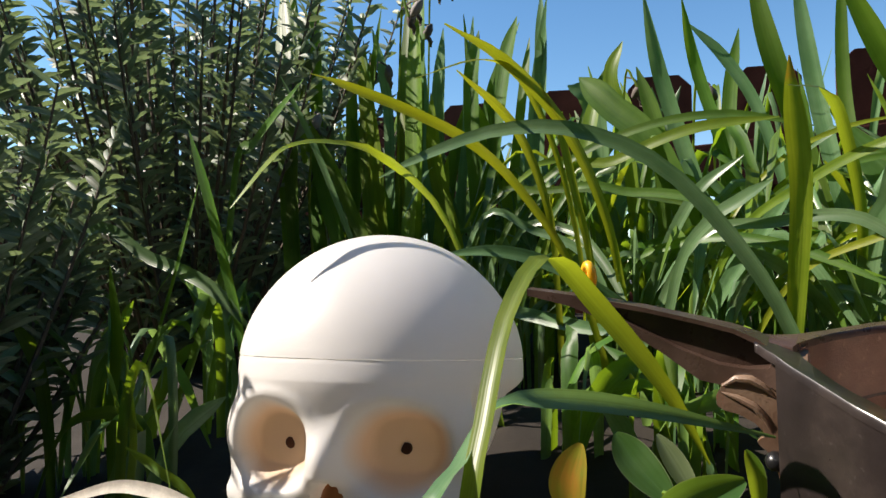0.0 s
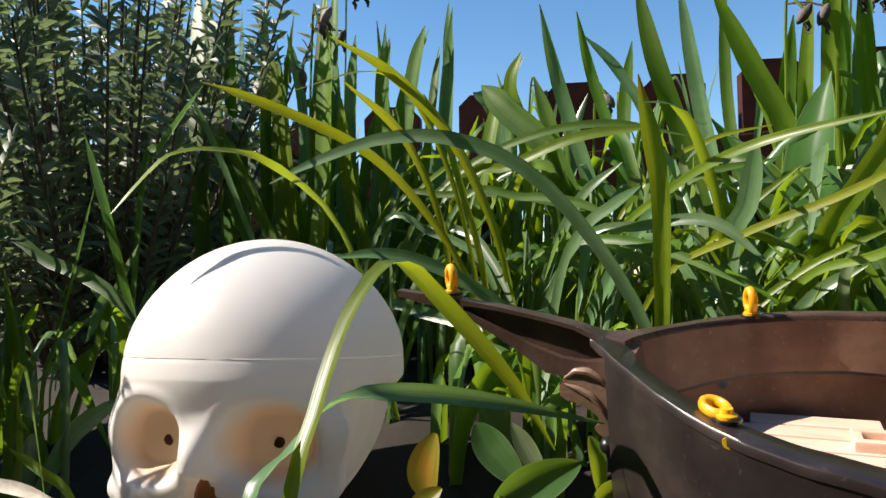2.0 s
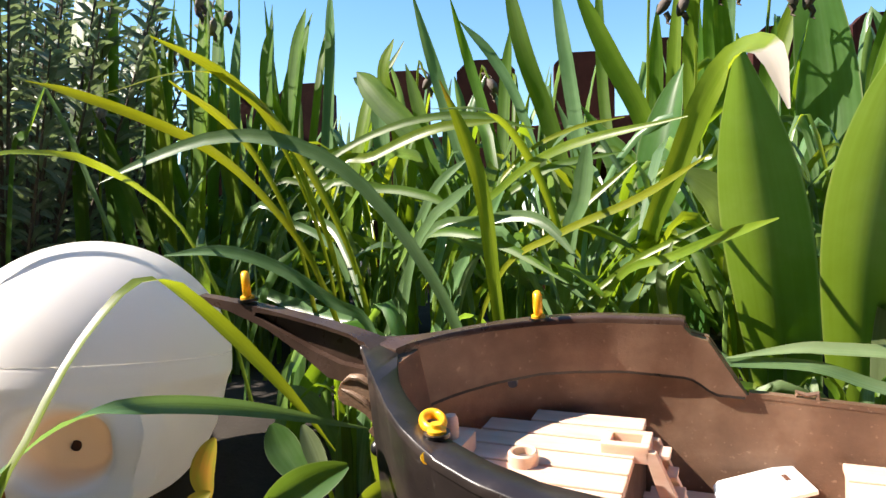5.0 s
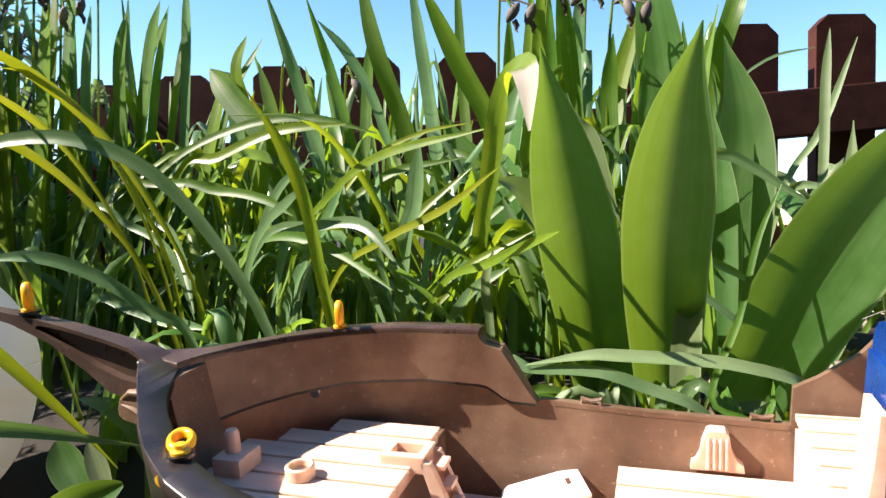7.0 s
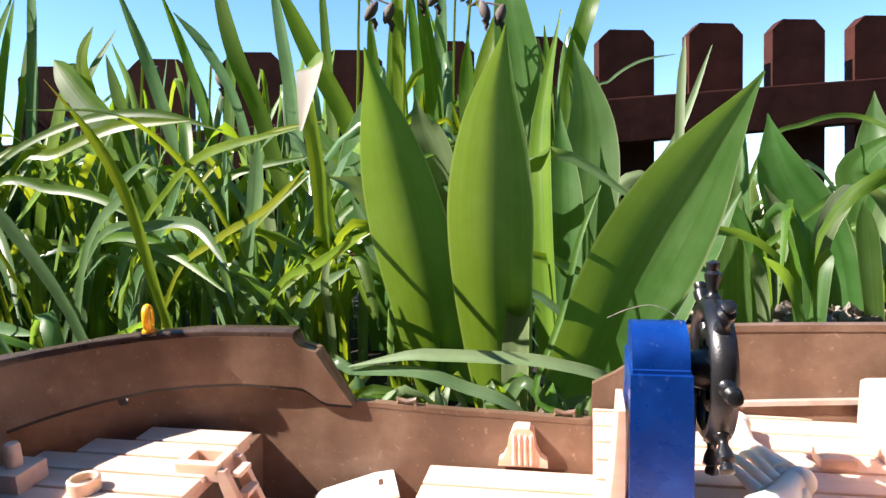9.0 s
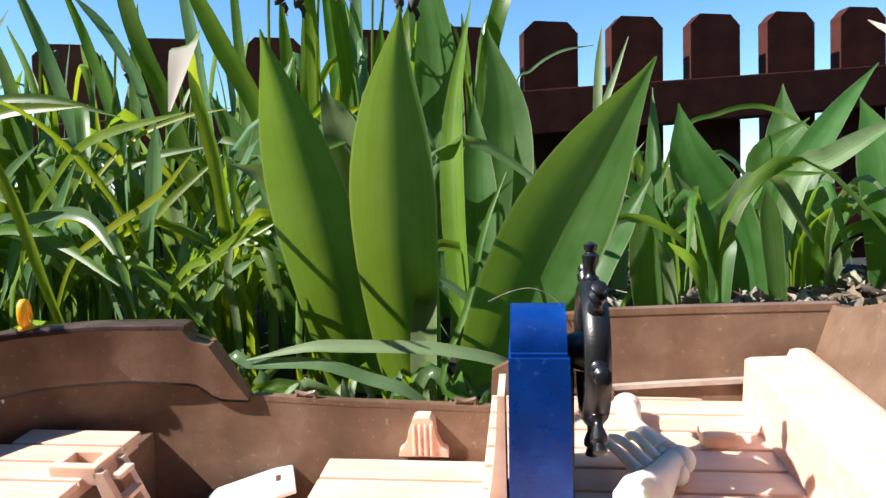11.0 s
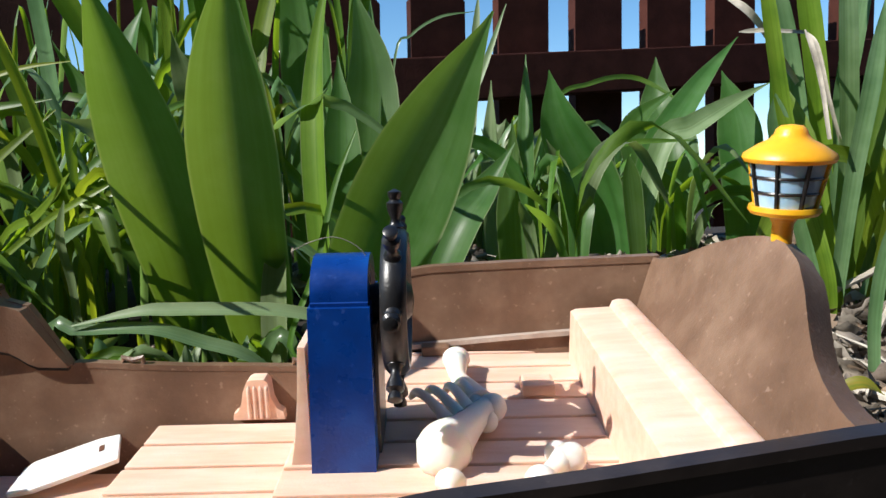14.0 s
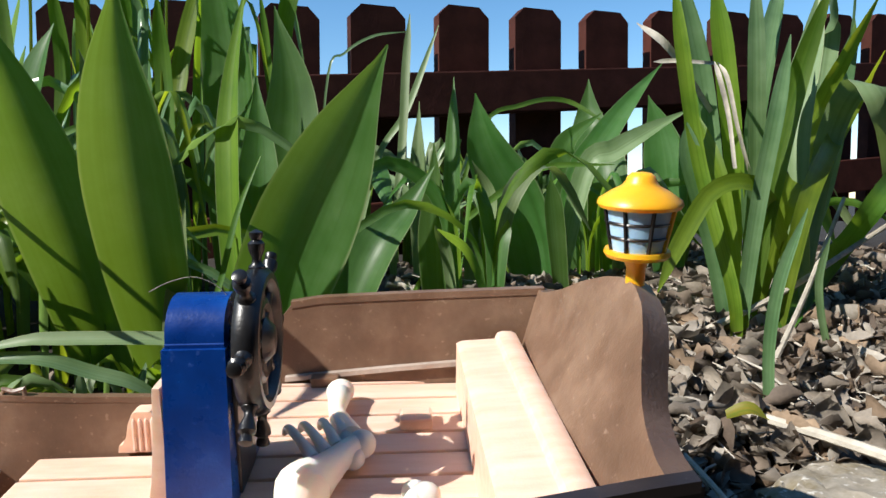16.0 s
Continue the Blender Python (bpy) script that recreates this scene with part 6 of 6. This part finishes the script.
leaf(c, [(0.654, 0.262, 0.091), (0.704, 0.311, 0.195), (0.734, 0.325, 0.253), (0.706, 0.251, 0.245), (0.757, 0.297, 0.186), (0.752, 0.282, 0.127)], 0.0215, BROAD_PALE)
leaf(c, [(0.585, 0.165, 0.053), (0.588, 0.172, 0.092), (0.598, 0.179, 0.129), (0.624, 0.197, 0.167)], 0.0070, STRAP_BLUE)
leaf(c, [(0.667, 0.220, 0.050), (0.657, 0.226, 0.082), (0.657, 0.235, 0.118), (0.670, 0.244, 0.147)], 0.0052, STRAP_BLUE)
leaf(c, [(0.637, 0.316, 0.082), (0.641, 0.319, 0.184), (0.634, 0.324, 0.275), (0.629, 0.335, 0.345)], 0.0165, STRAP_LIME)
leaf(c, [(0.652, 0.302, 0.084), (0.653, 0.318, 0.196), (0.665, 0.319, 0.290), (0.706, 0.368, 0.366)], 0.0146, STRAP_BLUE)
leaf(c, [(0.642, 0.261, 0.091), (0.728, 0.341, 0.183), (0.780, 0.393, 0.298), (0.715, 0.291, 0.341)], 0.0146, STRAP_BLUE)
leaf(c, [(0.626, 0.295, 0.095), (0.615, 0.309, 0.175), (0.607, 0.315, 0.218), (0.605, 0.319, 0.270)], 0.0144, STRAP)
leaf(c, [(0.665, 0.280, 0.113), (0.667, 0.289, 0.214), (0.700, 0.317, 0.298), (0.709, 0.326, 0.335)], 0.0253, BROAD_PALE, (-0.42, -0.86, 0.30), "broad")
leaf(c, [(0.636, 0.284, 0.187), (0.624, 0.282, 0.223), (0.619, 0.289, 0.259), (0.617, 0.300, 0.273)], 0.0033, STRAW, root=False)
leaf(c, [(0.623, 0.322, 0.240), (0.598, 0.312, 0.268), (0.577, 0.302, 0.287), (0.559, 0.309, 0.303)], 0.0058, STRAW, root=False)
leaf(c, [(0.614, 0.248, 0.109), (0.625, 0.253, 0.173), (0.640, 0.261, 0.232), (0.666, 0.290, 0.291)], 0.0112, STRAP_BLUE)
leaf(c, [(0.605, 0.247, 0.110), (0.593, 0.274, 0.195), (0.583, 0.282, 0.273), (0.579, 0.291, 0.331)], 0.0106, STRAP_LIME)
leaf(c, [(0.680, 0.293, 0.153), (0.740, 0.373, 0.246), (0.769, 0.405, 0.320), (0.723, 0.327, 0.336)], 0.0207, BROAD_PALE)
leaf(c, [(0.616, 0.275, 0.086), (0.606, 0.282, 0.147), (0.589, 0.279, 0.199), (0.585, 0.278, 0.227)], 0.0162, STRAP_BLUE)
leaf(c, [(0.649, 0.254, 0.128), (0.671, 0.267, 0.182), (0.753, 0.351, 0.243), (0.740, 0.293, 0.281)], 0.0136, STRAP_LIME)
leaf(c, [(0.650, 0.255, 0.092), (0.714, 0.302, 0.131), (0.723, 0.270, 0.173), (0.800, 0.347, 0.206)], 0.0159, STRAP)
leaf(c, [(0.611, 0.248, 0.094), (0.610, 0.266, 0.155), (0.606, 0.276, 0.195), (0.600, 0.299, 0.238)], 0.0116, STRAP_LIME)
leaf(c, [(0.603, 0.244, 0.193), (0.604, 0.256, 0.228), (0.600, 0.262, 0.255), (0.604, 0.278, 0.269)], 0.0035, STRAW, root=False)
leaf(c, [(0.615, 0.299, 0.272), (0.585, 0.296, 0.273), (0.567, 0.295, 0.272)], 0.0035, STRAW, root=False)
c = clump(0.004, -0.124, "green strap leaves arching over skull and prow", "plant", "strap_leaf_plant")
leaf(c, [(0.008, -0.119, 0.077), (0.004, -0.099, 0.112), (0.001, -0.076, 0.139), (0.005, -0.055, 0.155), (0.014, -0.035, 0.140), (0.034, -0.015, 0.108), (0.045, 0.004, 0.079)], 0.0079, STRAP_LIME)
leaf(c, [(-0.000, -0.128, 0.081), (0.001, -0.107, 0.101), (-0.003, -0.079, 0.109), (0.006, -0.055, 0.109), (0.029, -0.031, 0.104), (0.068, -0.008, 0.094)], 0.0068, STRAP_BLUE)
c = clump(0.015, 0.090, "bluish strap leaf arching behind the prow", "plant", "strap_leaf_plant")
leaf(c, [(0.015, 0.091, 0.116), (-0.006, 0.084, 0.133), (-0.037, 0.076, 0.153), (-0.069, 0.067, 0.163), (-0.102, 0.055, 0.161)], 0.0073, STRAP_BLUE)
c = clump(-0.166, 0.058, "strap leaf curling down above the skull", "plant", "strap_leaf_plant")
leaf(c, [(-0.095, 0.095, 0.130), (-0.100, 0.060, 0.185), (-0.112, 0.020, 0.211), (-0.124, -0.010, 0.2145), (-0.1322, -0.0284, 0.2098), (-0.1353, -0.0382, 0.2005), (-0.1362, -0.0474, 0.1907), (-0.1398, -0.0560, 0.1793)], 0.0058, STRAP_LIME)
leaf(c, [(-0.171, 0.099, 0.125), (-0.197, 0.088, 0.202), (-0.216, 0.083, 0.247), (-0.234, 0.074, 0.287)], 0.0052, STRAP_BLUE)
leaf(c, [(-0.312, 0.110, 0.231), (-0.289, 0.106, 0.251), (-0.198, 0.057, 0.274)], 0.0117, STRAP)
c = clump(-0.267, -0.010, "dark green strap leaves beside the skull", "plant", "strap_leaf_plant")
leaf(c, [(-0.205, 0.015, 0.111), (-0.216, 0.012, 0.157), (-0.228, 0.009, 0.199), (-0.244, 0.008, 0.238)], 0.0091, STRAP)
leaf(c, [(-0.345, 0.046, 0.047), (-0.267, 0.016, 0.144), (-0.235, 0.009, 0.209)], 0.0055, STRAP)
leaf(c, [(-0.300, 0.035, 0.031), (-0.251, 0.032, 0.129), (-0.239, 0.043, 0.173)], 0.0106, STRAP)
leaf(c, [(-0.305, 0.006, 0.024), (-0.298, -0.000, 0.074), (-0.293, 0.000, 0.116), (-0.289, -0.011, 0.158)], 0.0196, STRAP)
leaf(c, [(-0.300, -0.032, 0.060), (-0.262, -0.034, 0.076), (-0.225, -0.045, 0.080), (-0.204, -0.050, 0.076)], 0.0070, STRAP)
leaf(c, [(-0.141, -0.070, 0.054), (-0.170, -0.066, 0.065), (-0.197, -0.064, 0.072)], 0.0046, STRAP)
leaf(c, [(-0.365, 0.019, 0.176), (-0.290, 0.019, 0.162), (-0.230, 0.014, 0.144), (-0.196, 0.014, 0.118)], 0.0084, STRAP_BLUE)
leaf(c, [(-0.224, -0.047, 0.008), (-0.212, -0.048, 0.066), (-0.210, -0.055, 0.112)], 0.0094, STRAP)
leaf(c, [(-0.156, -0.119, 0.069), (-0.123, -0.122, 0.080), (-0.100, -0.124, 0.083), (-0.073, -0.127, 0.083)], 0.0043, STRAW, root=False)
c = clump(-0.235, 0.220, "dense upright green strap leaves before the fence", "plant", "strap_leaf_plant")
leaf(c, [(-0.291, 0.186, 0.185), (-0.323, 0.200, 0.302), (-0.365, 0.227, 0.459)], 0.0176, STRAP)
leaf(c, [(-0.294, 0.185, 0.185), (-0.310, 0.204, 0.312), (-0.349, 0.241, 0.461)], 0.0164, STRAP)
leaf(c, [(-0.286, 0.198, 0.185), (-0.306, 0.214, 0.302), (-0.489, 0.415, 0.509)], 0.0118, STRAP_BLUE)
leaf(c, [(-0.270, 0.206, 0.185), (-0.284, 0.221, 0.301), (-0.311, 0.251, 0.423)], 0.0153, STRAP)
leaf(c, [(-0.258, 0.210, 0.195), (-0.260, 0.218, 0.278), (-0.274, 0.223, 0.364)], 0.0116, STRAP)
leaf(c, [(-0.252, 0.236, 0.206), (-0.264, 0.248, 0.315), (-0.279, 0.244, 0.382)], 0.0130, STRAP_BLUE)
leaf(c, [(-0.214, 0.205, 0.183), (-0.227, 0.221, 0.265), (-0.244, 0.233, 0.315)], 0.0124, STRAP_LIME)
leaf(c, [(-0.221, 0.228, 0.194), (-0.231, 0.247, 0.300), (-0.236, 0.263, 0.445)], 0.0176, STRAP)
leaf(c, [(-0.203, 0.238, 0.193), (-0.207, 0.243, 0.296), (-0.204, 0.246, 0.369)], 0.0150, STRAP_BLUE)
leaf(c, [(-0.244, 0.224, 0.195), (-0.268, 0.215, 0.262), (-0.282, 0.215, 0.293)], 0.0139, STRAP)
leaf(c, [(-0.199, 0.268, 0.205), (-0.194, 0.274, 0.301), (-0.187, 0.271, 0.385)], 0.0119, STRAP_BLUE)
leaf(c, [(-0.173, 0.275, 0.204), (-0.169, 0.282, 0.300), (-0.151, 0.278, 0.370)], 0.0130, STRAP)
leaf(c, [(-0.205, 0.249, 0.183), (-0.201, 0.258, 0.246), (-0.193, 0.261, 0.299)], 0.0141, STRAP)
leaf(c, [(-0.181, 0.196, 0.158), (-0.185, 0.210, 0.201), (-0.185, 0.219, 0.250)], 0.0129, STRAP_LIME)
c = clump(0.015, 0.179, "bluish strap leaves crossing low behind the bow", "plant", "strap_leaf_plant")
leaf(c, [(-0.025, 0.194, 0.109), (-0.008, 0.186, 0.160), (0.015, 0.179, 0.201), (0.043, 0.172, 0.221)], 0.0082, STRAP_BLUE)
leaf(c, [(0.016, 0.182, 0.113), (0.031, 0.174, 0.143), (0.053, 0.168, 0.175), (0.075, 0.159, 0.209)], 0.0095, STRAP_BLUE)
leaf(c, [(-0.034, 0.194, 0.152), (-0.003, 0.180, 0.168), (0.034, 0.164, 0.172), (0.075, 0.149, 0.162), (0.117, 0.132, 0.141)], 0.0063, STRAP)
leaf(c, [(-0.106, 0.175, 0.176), (-0.062, 0.161, 0.180), (-0.035, 0.146, 0.158), (-0.014, 0.129, 0.126)], 0.0063, STRAP_BLUE)
leaf(c, [(-0.131, 0.184, 0.201), (-0.087, 0.186, 0.210), (-0.039, 0.186, 0.207), (0.021, 0.183, 0.191)], 0.0055, STRAP)
leaf(c, [(0.097, 0.206, 0.110), (0.077, 0.188, 0.138), (0.057, 0.172, 0.157), (0.031, 0.157, 0.169)], 0.0080, STRAP_BLUE)
leaf(c, [(0.015, 0.211, 0.124), (0.039, 0.210, 0.179), (0.081, 0.208, 0.212), (0.135, 0.208, 0.222)], 0.0064, STRAP)
leaf(c, [(0.056, 0.201, 0.110), (0.076, 0.199, 0.148), (0.104, 0.194, 0.181), (0.145, 0.193, 0.214)], 0.0065, STRAP_LIME)
leaf(c, [(0.078, 0.218, 0.112), (0.109, 0.222, 0.155), (0.130, 0.222, 0.192)], 0.0060, STRAP_BLUE)
leaf(c, [(0.107, 0.176, 0.119), (0.142, 0.175, 0.150), (0.165, 0.171, 0.163), (0.188, 0.169, 0.174)], 0.0042, STRAP_LIME)
leaf(c, [(0.133, 0.178, 0.115), (0.151, 0.172, 0.139), (0.174, 0.167, 0.153)], 0.0068, STRAP_BLUE)
leaf(c, [(0.163, 0.166, 0.117), (0.162, 0.159, 0.144), (0.169, 0.151, 0.164)], 0.0059, BROAD_PALE)
leaf(c, [(-0.132, 0.168, 0.126), (-0.093, 0.161, 0.124), (-0.055, 0.151, 0.118), (-0.012, 0.142, 0.114)], 0.0089, STRAP_BLUE)
leaf(c, [(-0.127, 0.159, 0.187), (-0.084, 0.155, 0.180), (-0.047, 0.149, 0.162), (-0.024, 0.142, 0.120)], 0.0056, STRAP_BLUE)
leaf(c, [(0.032, 0.170, 0.114), (0.041, 0.165, 0.140), (0.054, 0.158, 0.158)], 0.0071, BROAD_PALE)
leaf(c, [(0.028, 0.227, 0.139), (0.013, 0.221, 0.167), (-0.015, 0.212, 0.172), (-0.048, 0.207, 0.156)], 0.0082, STRAP)
leaf(c, [(0.067, 0.158, 0.145), (0.111, 0.128, 0.169), (0.157, 0.097, 0.185), (0.191, 0.066, 0.201)], 0.0046, STRAP_YELLOW)
leaf(c, [(0.034, 0.170, 0.165), (0.076, 0.141, 0.198), (0.120, 0.109, 0.214), (0.182, 0.079, 0.220)], 0.0058, STRAP_LIME)
leaf(c, [(0.137, 0.148, 0.140), (0.172, 0.122, 0.157), (0.197, 0.095, 0.167), (0.217, 0.068, 0.174)], 0.0053, STRAP_LIME)
leaf(c, [(0.007, 0.156, 0.151), (0.025, 0.148, 0.179), (0.044, 0.140, 0.191), (0.061, 0.131, 0.200)], 0.0079, STRAP_BLUE)
leaf(c, [(0.014, 0.157, 0.166), (0.061, 0.145, 0.178), (0.098, 0.133, 0.178), (0.125, 0.119, 0.155)], 0.0069, STRAP_BLUE)
leaf(c, [(-0.070, 0.165, 0.198), (-0.020, 0.165, 0.202), (0.016, 0.161, 0.196), (0.039, 0.157, 0.185)], 0.0061, STRAP)
leaf(c, [(-0.077, 0.193, 0.213), (-0.039, 0.191, 0.228), (0.011, 0.187, 0.243), (0.062, 0.187, 0.245)], 0.0082, STRAP_LIME)
leaf(c, [(0.106, 0.176, 0.164), (0.116, 0.168, 0.191), (0.122, 0.161, 0.228)], 0.0127, STRAP_BLUE)
c = clump(-0.153, 0.219, "broad lime strap leaves beside the skull", "plant", "strap_leaf_plant")
leaf(c, [(-0.303, 0.164, 0.223), (-0.318, 0.181, 0.327), (-0.362, 0.214, 0.435)], 0.0195, STRAP)
leaf(c, [(-0.223, 0.181, 0.170), (-0.240, 0.192, 0.259), (-0.264, 0.201, 0.355)], 0.0179, STRAP_LIME)
leaf(c, [(-0.195, 0.183, 0.169), (-0.201, 0.194, 0.257), (-0.212, 0.213, 0.400)], 0.0185, STRAP_LIME)
leaf(c, [(-0.256, 0.172, 0.166), (-0.281, 0.179, 0.223), (-0.306, 0.187, 0.293)], 0.0168, STRAP)
leaf(c, [(-0.171, 0.246, 0.208), (-0.178, 0.250, 0.313), (-0.172, 0.252, 0.363)], 0.0167, STRAP)
leaf(c, [(-0.160, 0.248, 0.218), (-0.149, 0.252, 0.321), (-0.135, 0.249, 0.367)], 0.0165, STRAP)
leaf(c, [(-0.121, 0.257, 0.216), (-0.118, 0.260, 0.324), (-0.118, 0.261, 0.388)], 0.0121, STRAP_BLUE)
leaf(c, [(-0.041, 0.235, 0.246), (-0.053, 0.235, 0.297), (-0.044, 0.235, 0.325)], 0.0121, STRAP_LIME)
leaf(c, [(-0.010, 0.222, 0.225), (-0.052, 0.228, 0.276), (-0.078, 0.235, 0.303)], 0.0199, STRAP)
leaf(c, [(-0.167, 0.204, 0.168), (-0.190, 0.211, 0.235), (-0.198, 0.214, 0.303)], 0.0158, STRAP_LIME)
leaf(c, [(-0.078, 0.219, 0.184), (-0.069, 0.227, 0.252), (-0.062, 0.235, 0.298)], 0.0130, STRAP_LIME)
leaf(c, [(-0.017, 0.238, 0.214), (-0.020, 0.235, 0.257), (-0.034, 0.235, 0.304)], 0.0119, STRAP)
c = clump(0.032, -0.011, "low plant with rounded leaves, one yellow and red", "plant", "broad_leaf_plant")
petiole(c, (0.001, -0.024, 0.063), (0.001, -0.024, 0.074))
leaf(c, [(0.001, -0.024, 0.063), (0.001, -0.024, 0.074), (0.005, -0.023, 0.088)], 0.0148, WITHER, (-0.1, -0.95, 0.25), "oval", 0.2, root=False)
petiole(c, (0.031, 0.003, 0.064), (0.017, 0.006, 0.076))
leaf(c, [(0.031, 0.003, 0.064), (0.017, 0.006, 0.076), (0.009, 0.008, 0.086)], 0.0148, BROAD, (0.45, -0.8, 0.3), "oval", 0.3, root=False)
petiole(c, (0.040, 0.004, 0.066), (0.032, 0.007, 0.077))
leaf(c, [(0.040, 0.004, 0.066), (0.032, 0.007, 0.077), (0.025, 0.009, 0.087)], 0.0088, BROAD_PALE, (0.45, -0.8, 0.3), "oval", 0.3, root=False)
petiole(c, (0.030, -0.023, 0.064), (0.042, -0.014, 0.070))
leaf(c, [(0.030, -0.023, 0.064), (0.042, -0.014, 0.070), (0.058, -0.007, 0.078)], 0.0155, BROAD, (0.45, -0.8, 0.3), "oval", 0.3, root=False)
petiole(c, (0.060, 0.018, 0.060), (0.059, 0.017, 0.074))
leaf(c, [(0.060, 0.018, 0.060), (0.059, 0.017, 0.074), (0.056, 0.017, 0.083)], 0.0073, BROAD_LIME, (0.45, -0.8, 0.3), "oval", 0.3, root=False)
petiole(c, (0.062, -0.010, 0.061), (0.067, 0.002, 0.065))
leaf(c, [(0.062, -0.010, 0.061), (0.067, 0.002, 0.065), (0.074, 0.007, 0.068)], 0.0091, BROAD_LIME, (0.45, -0.8, 0.3), "oval", 0.3, root=False)
petiole(c, (0.001, -0.037, 0.057), (0.006, -0.037, 0.065))
leaf(c, [(0.001, -0.037, 0.057), (0.006, -0.037, 0.065), (0.013, -0.035, 0.071)], 0.0085, WITHER, (-0.1, -0.95, 0.25), "oval", 0.2, root=False)
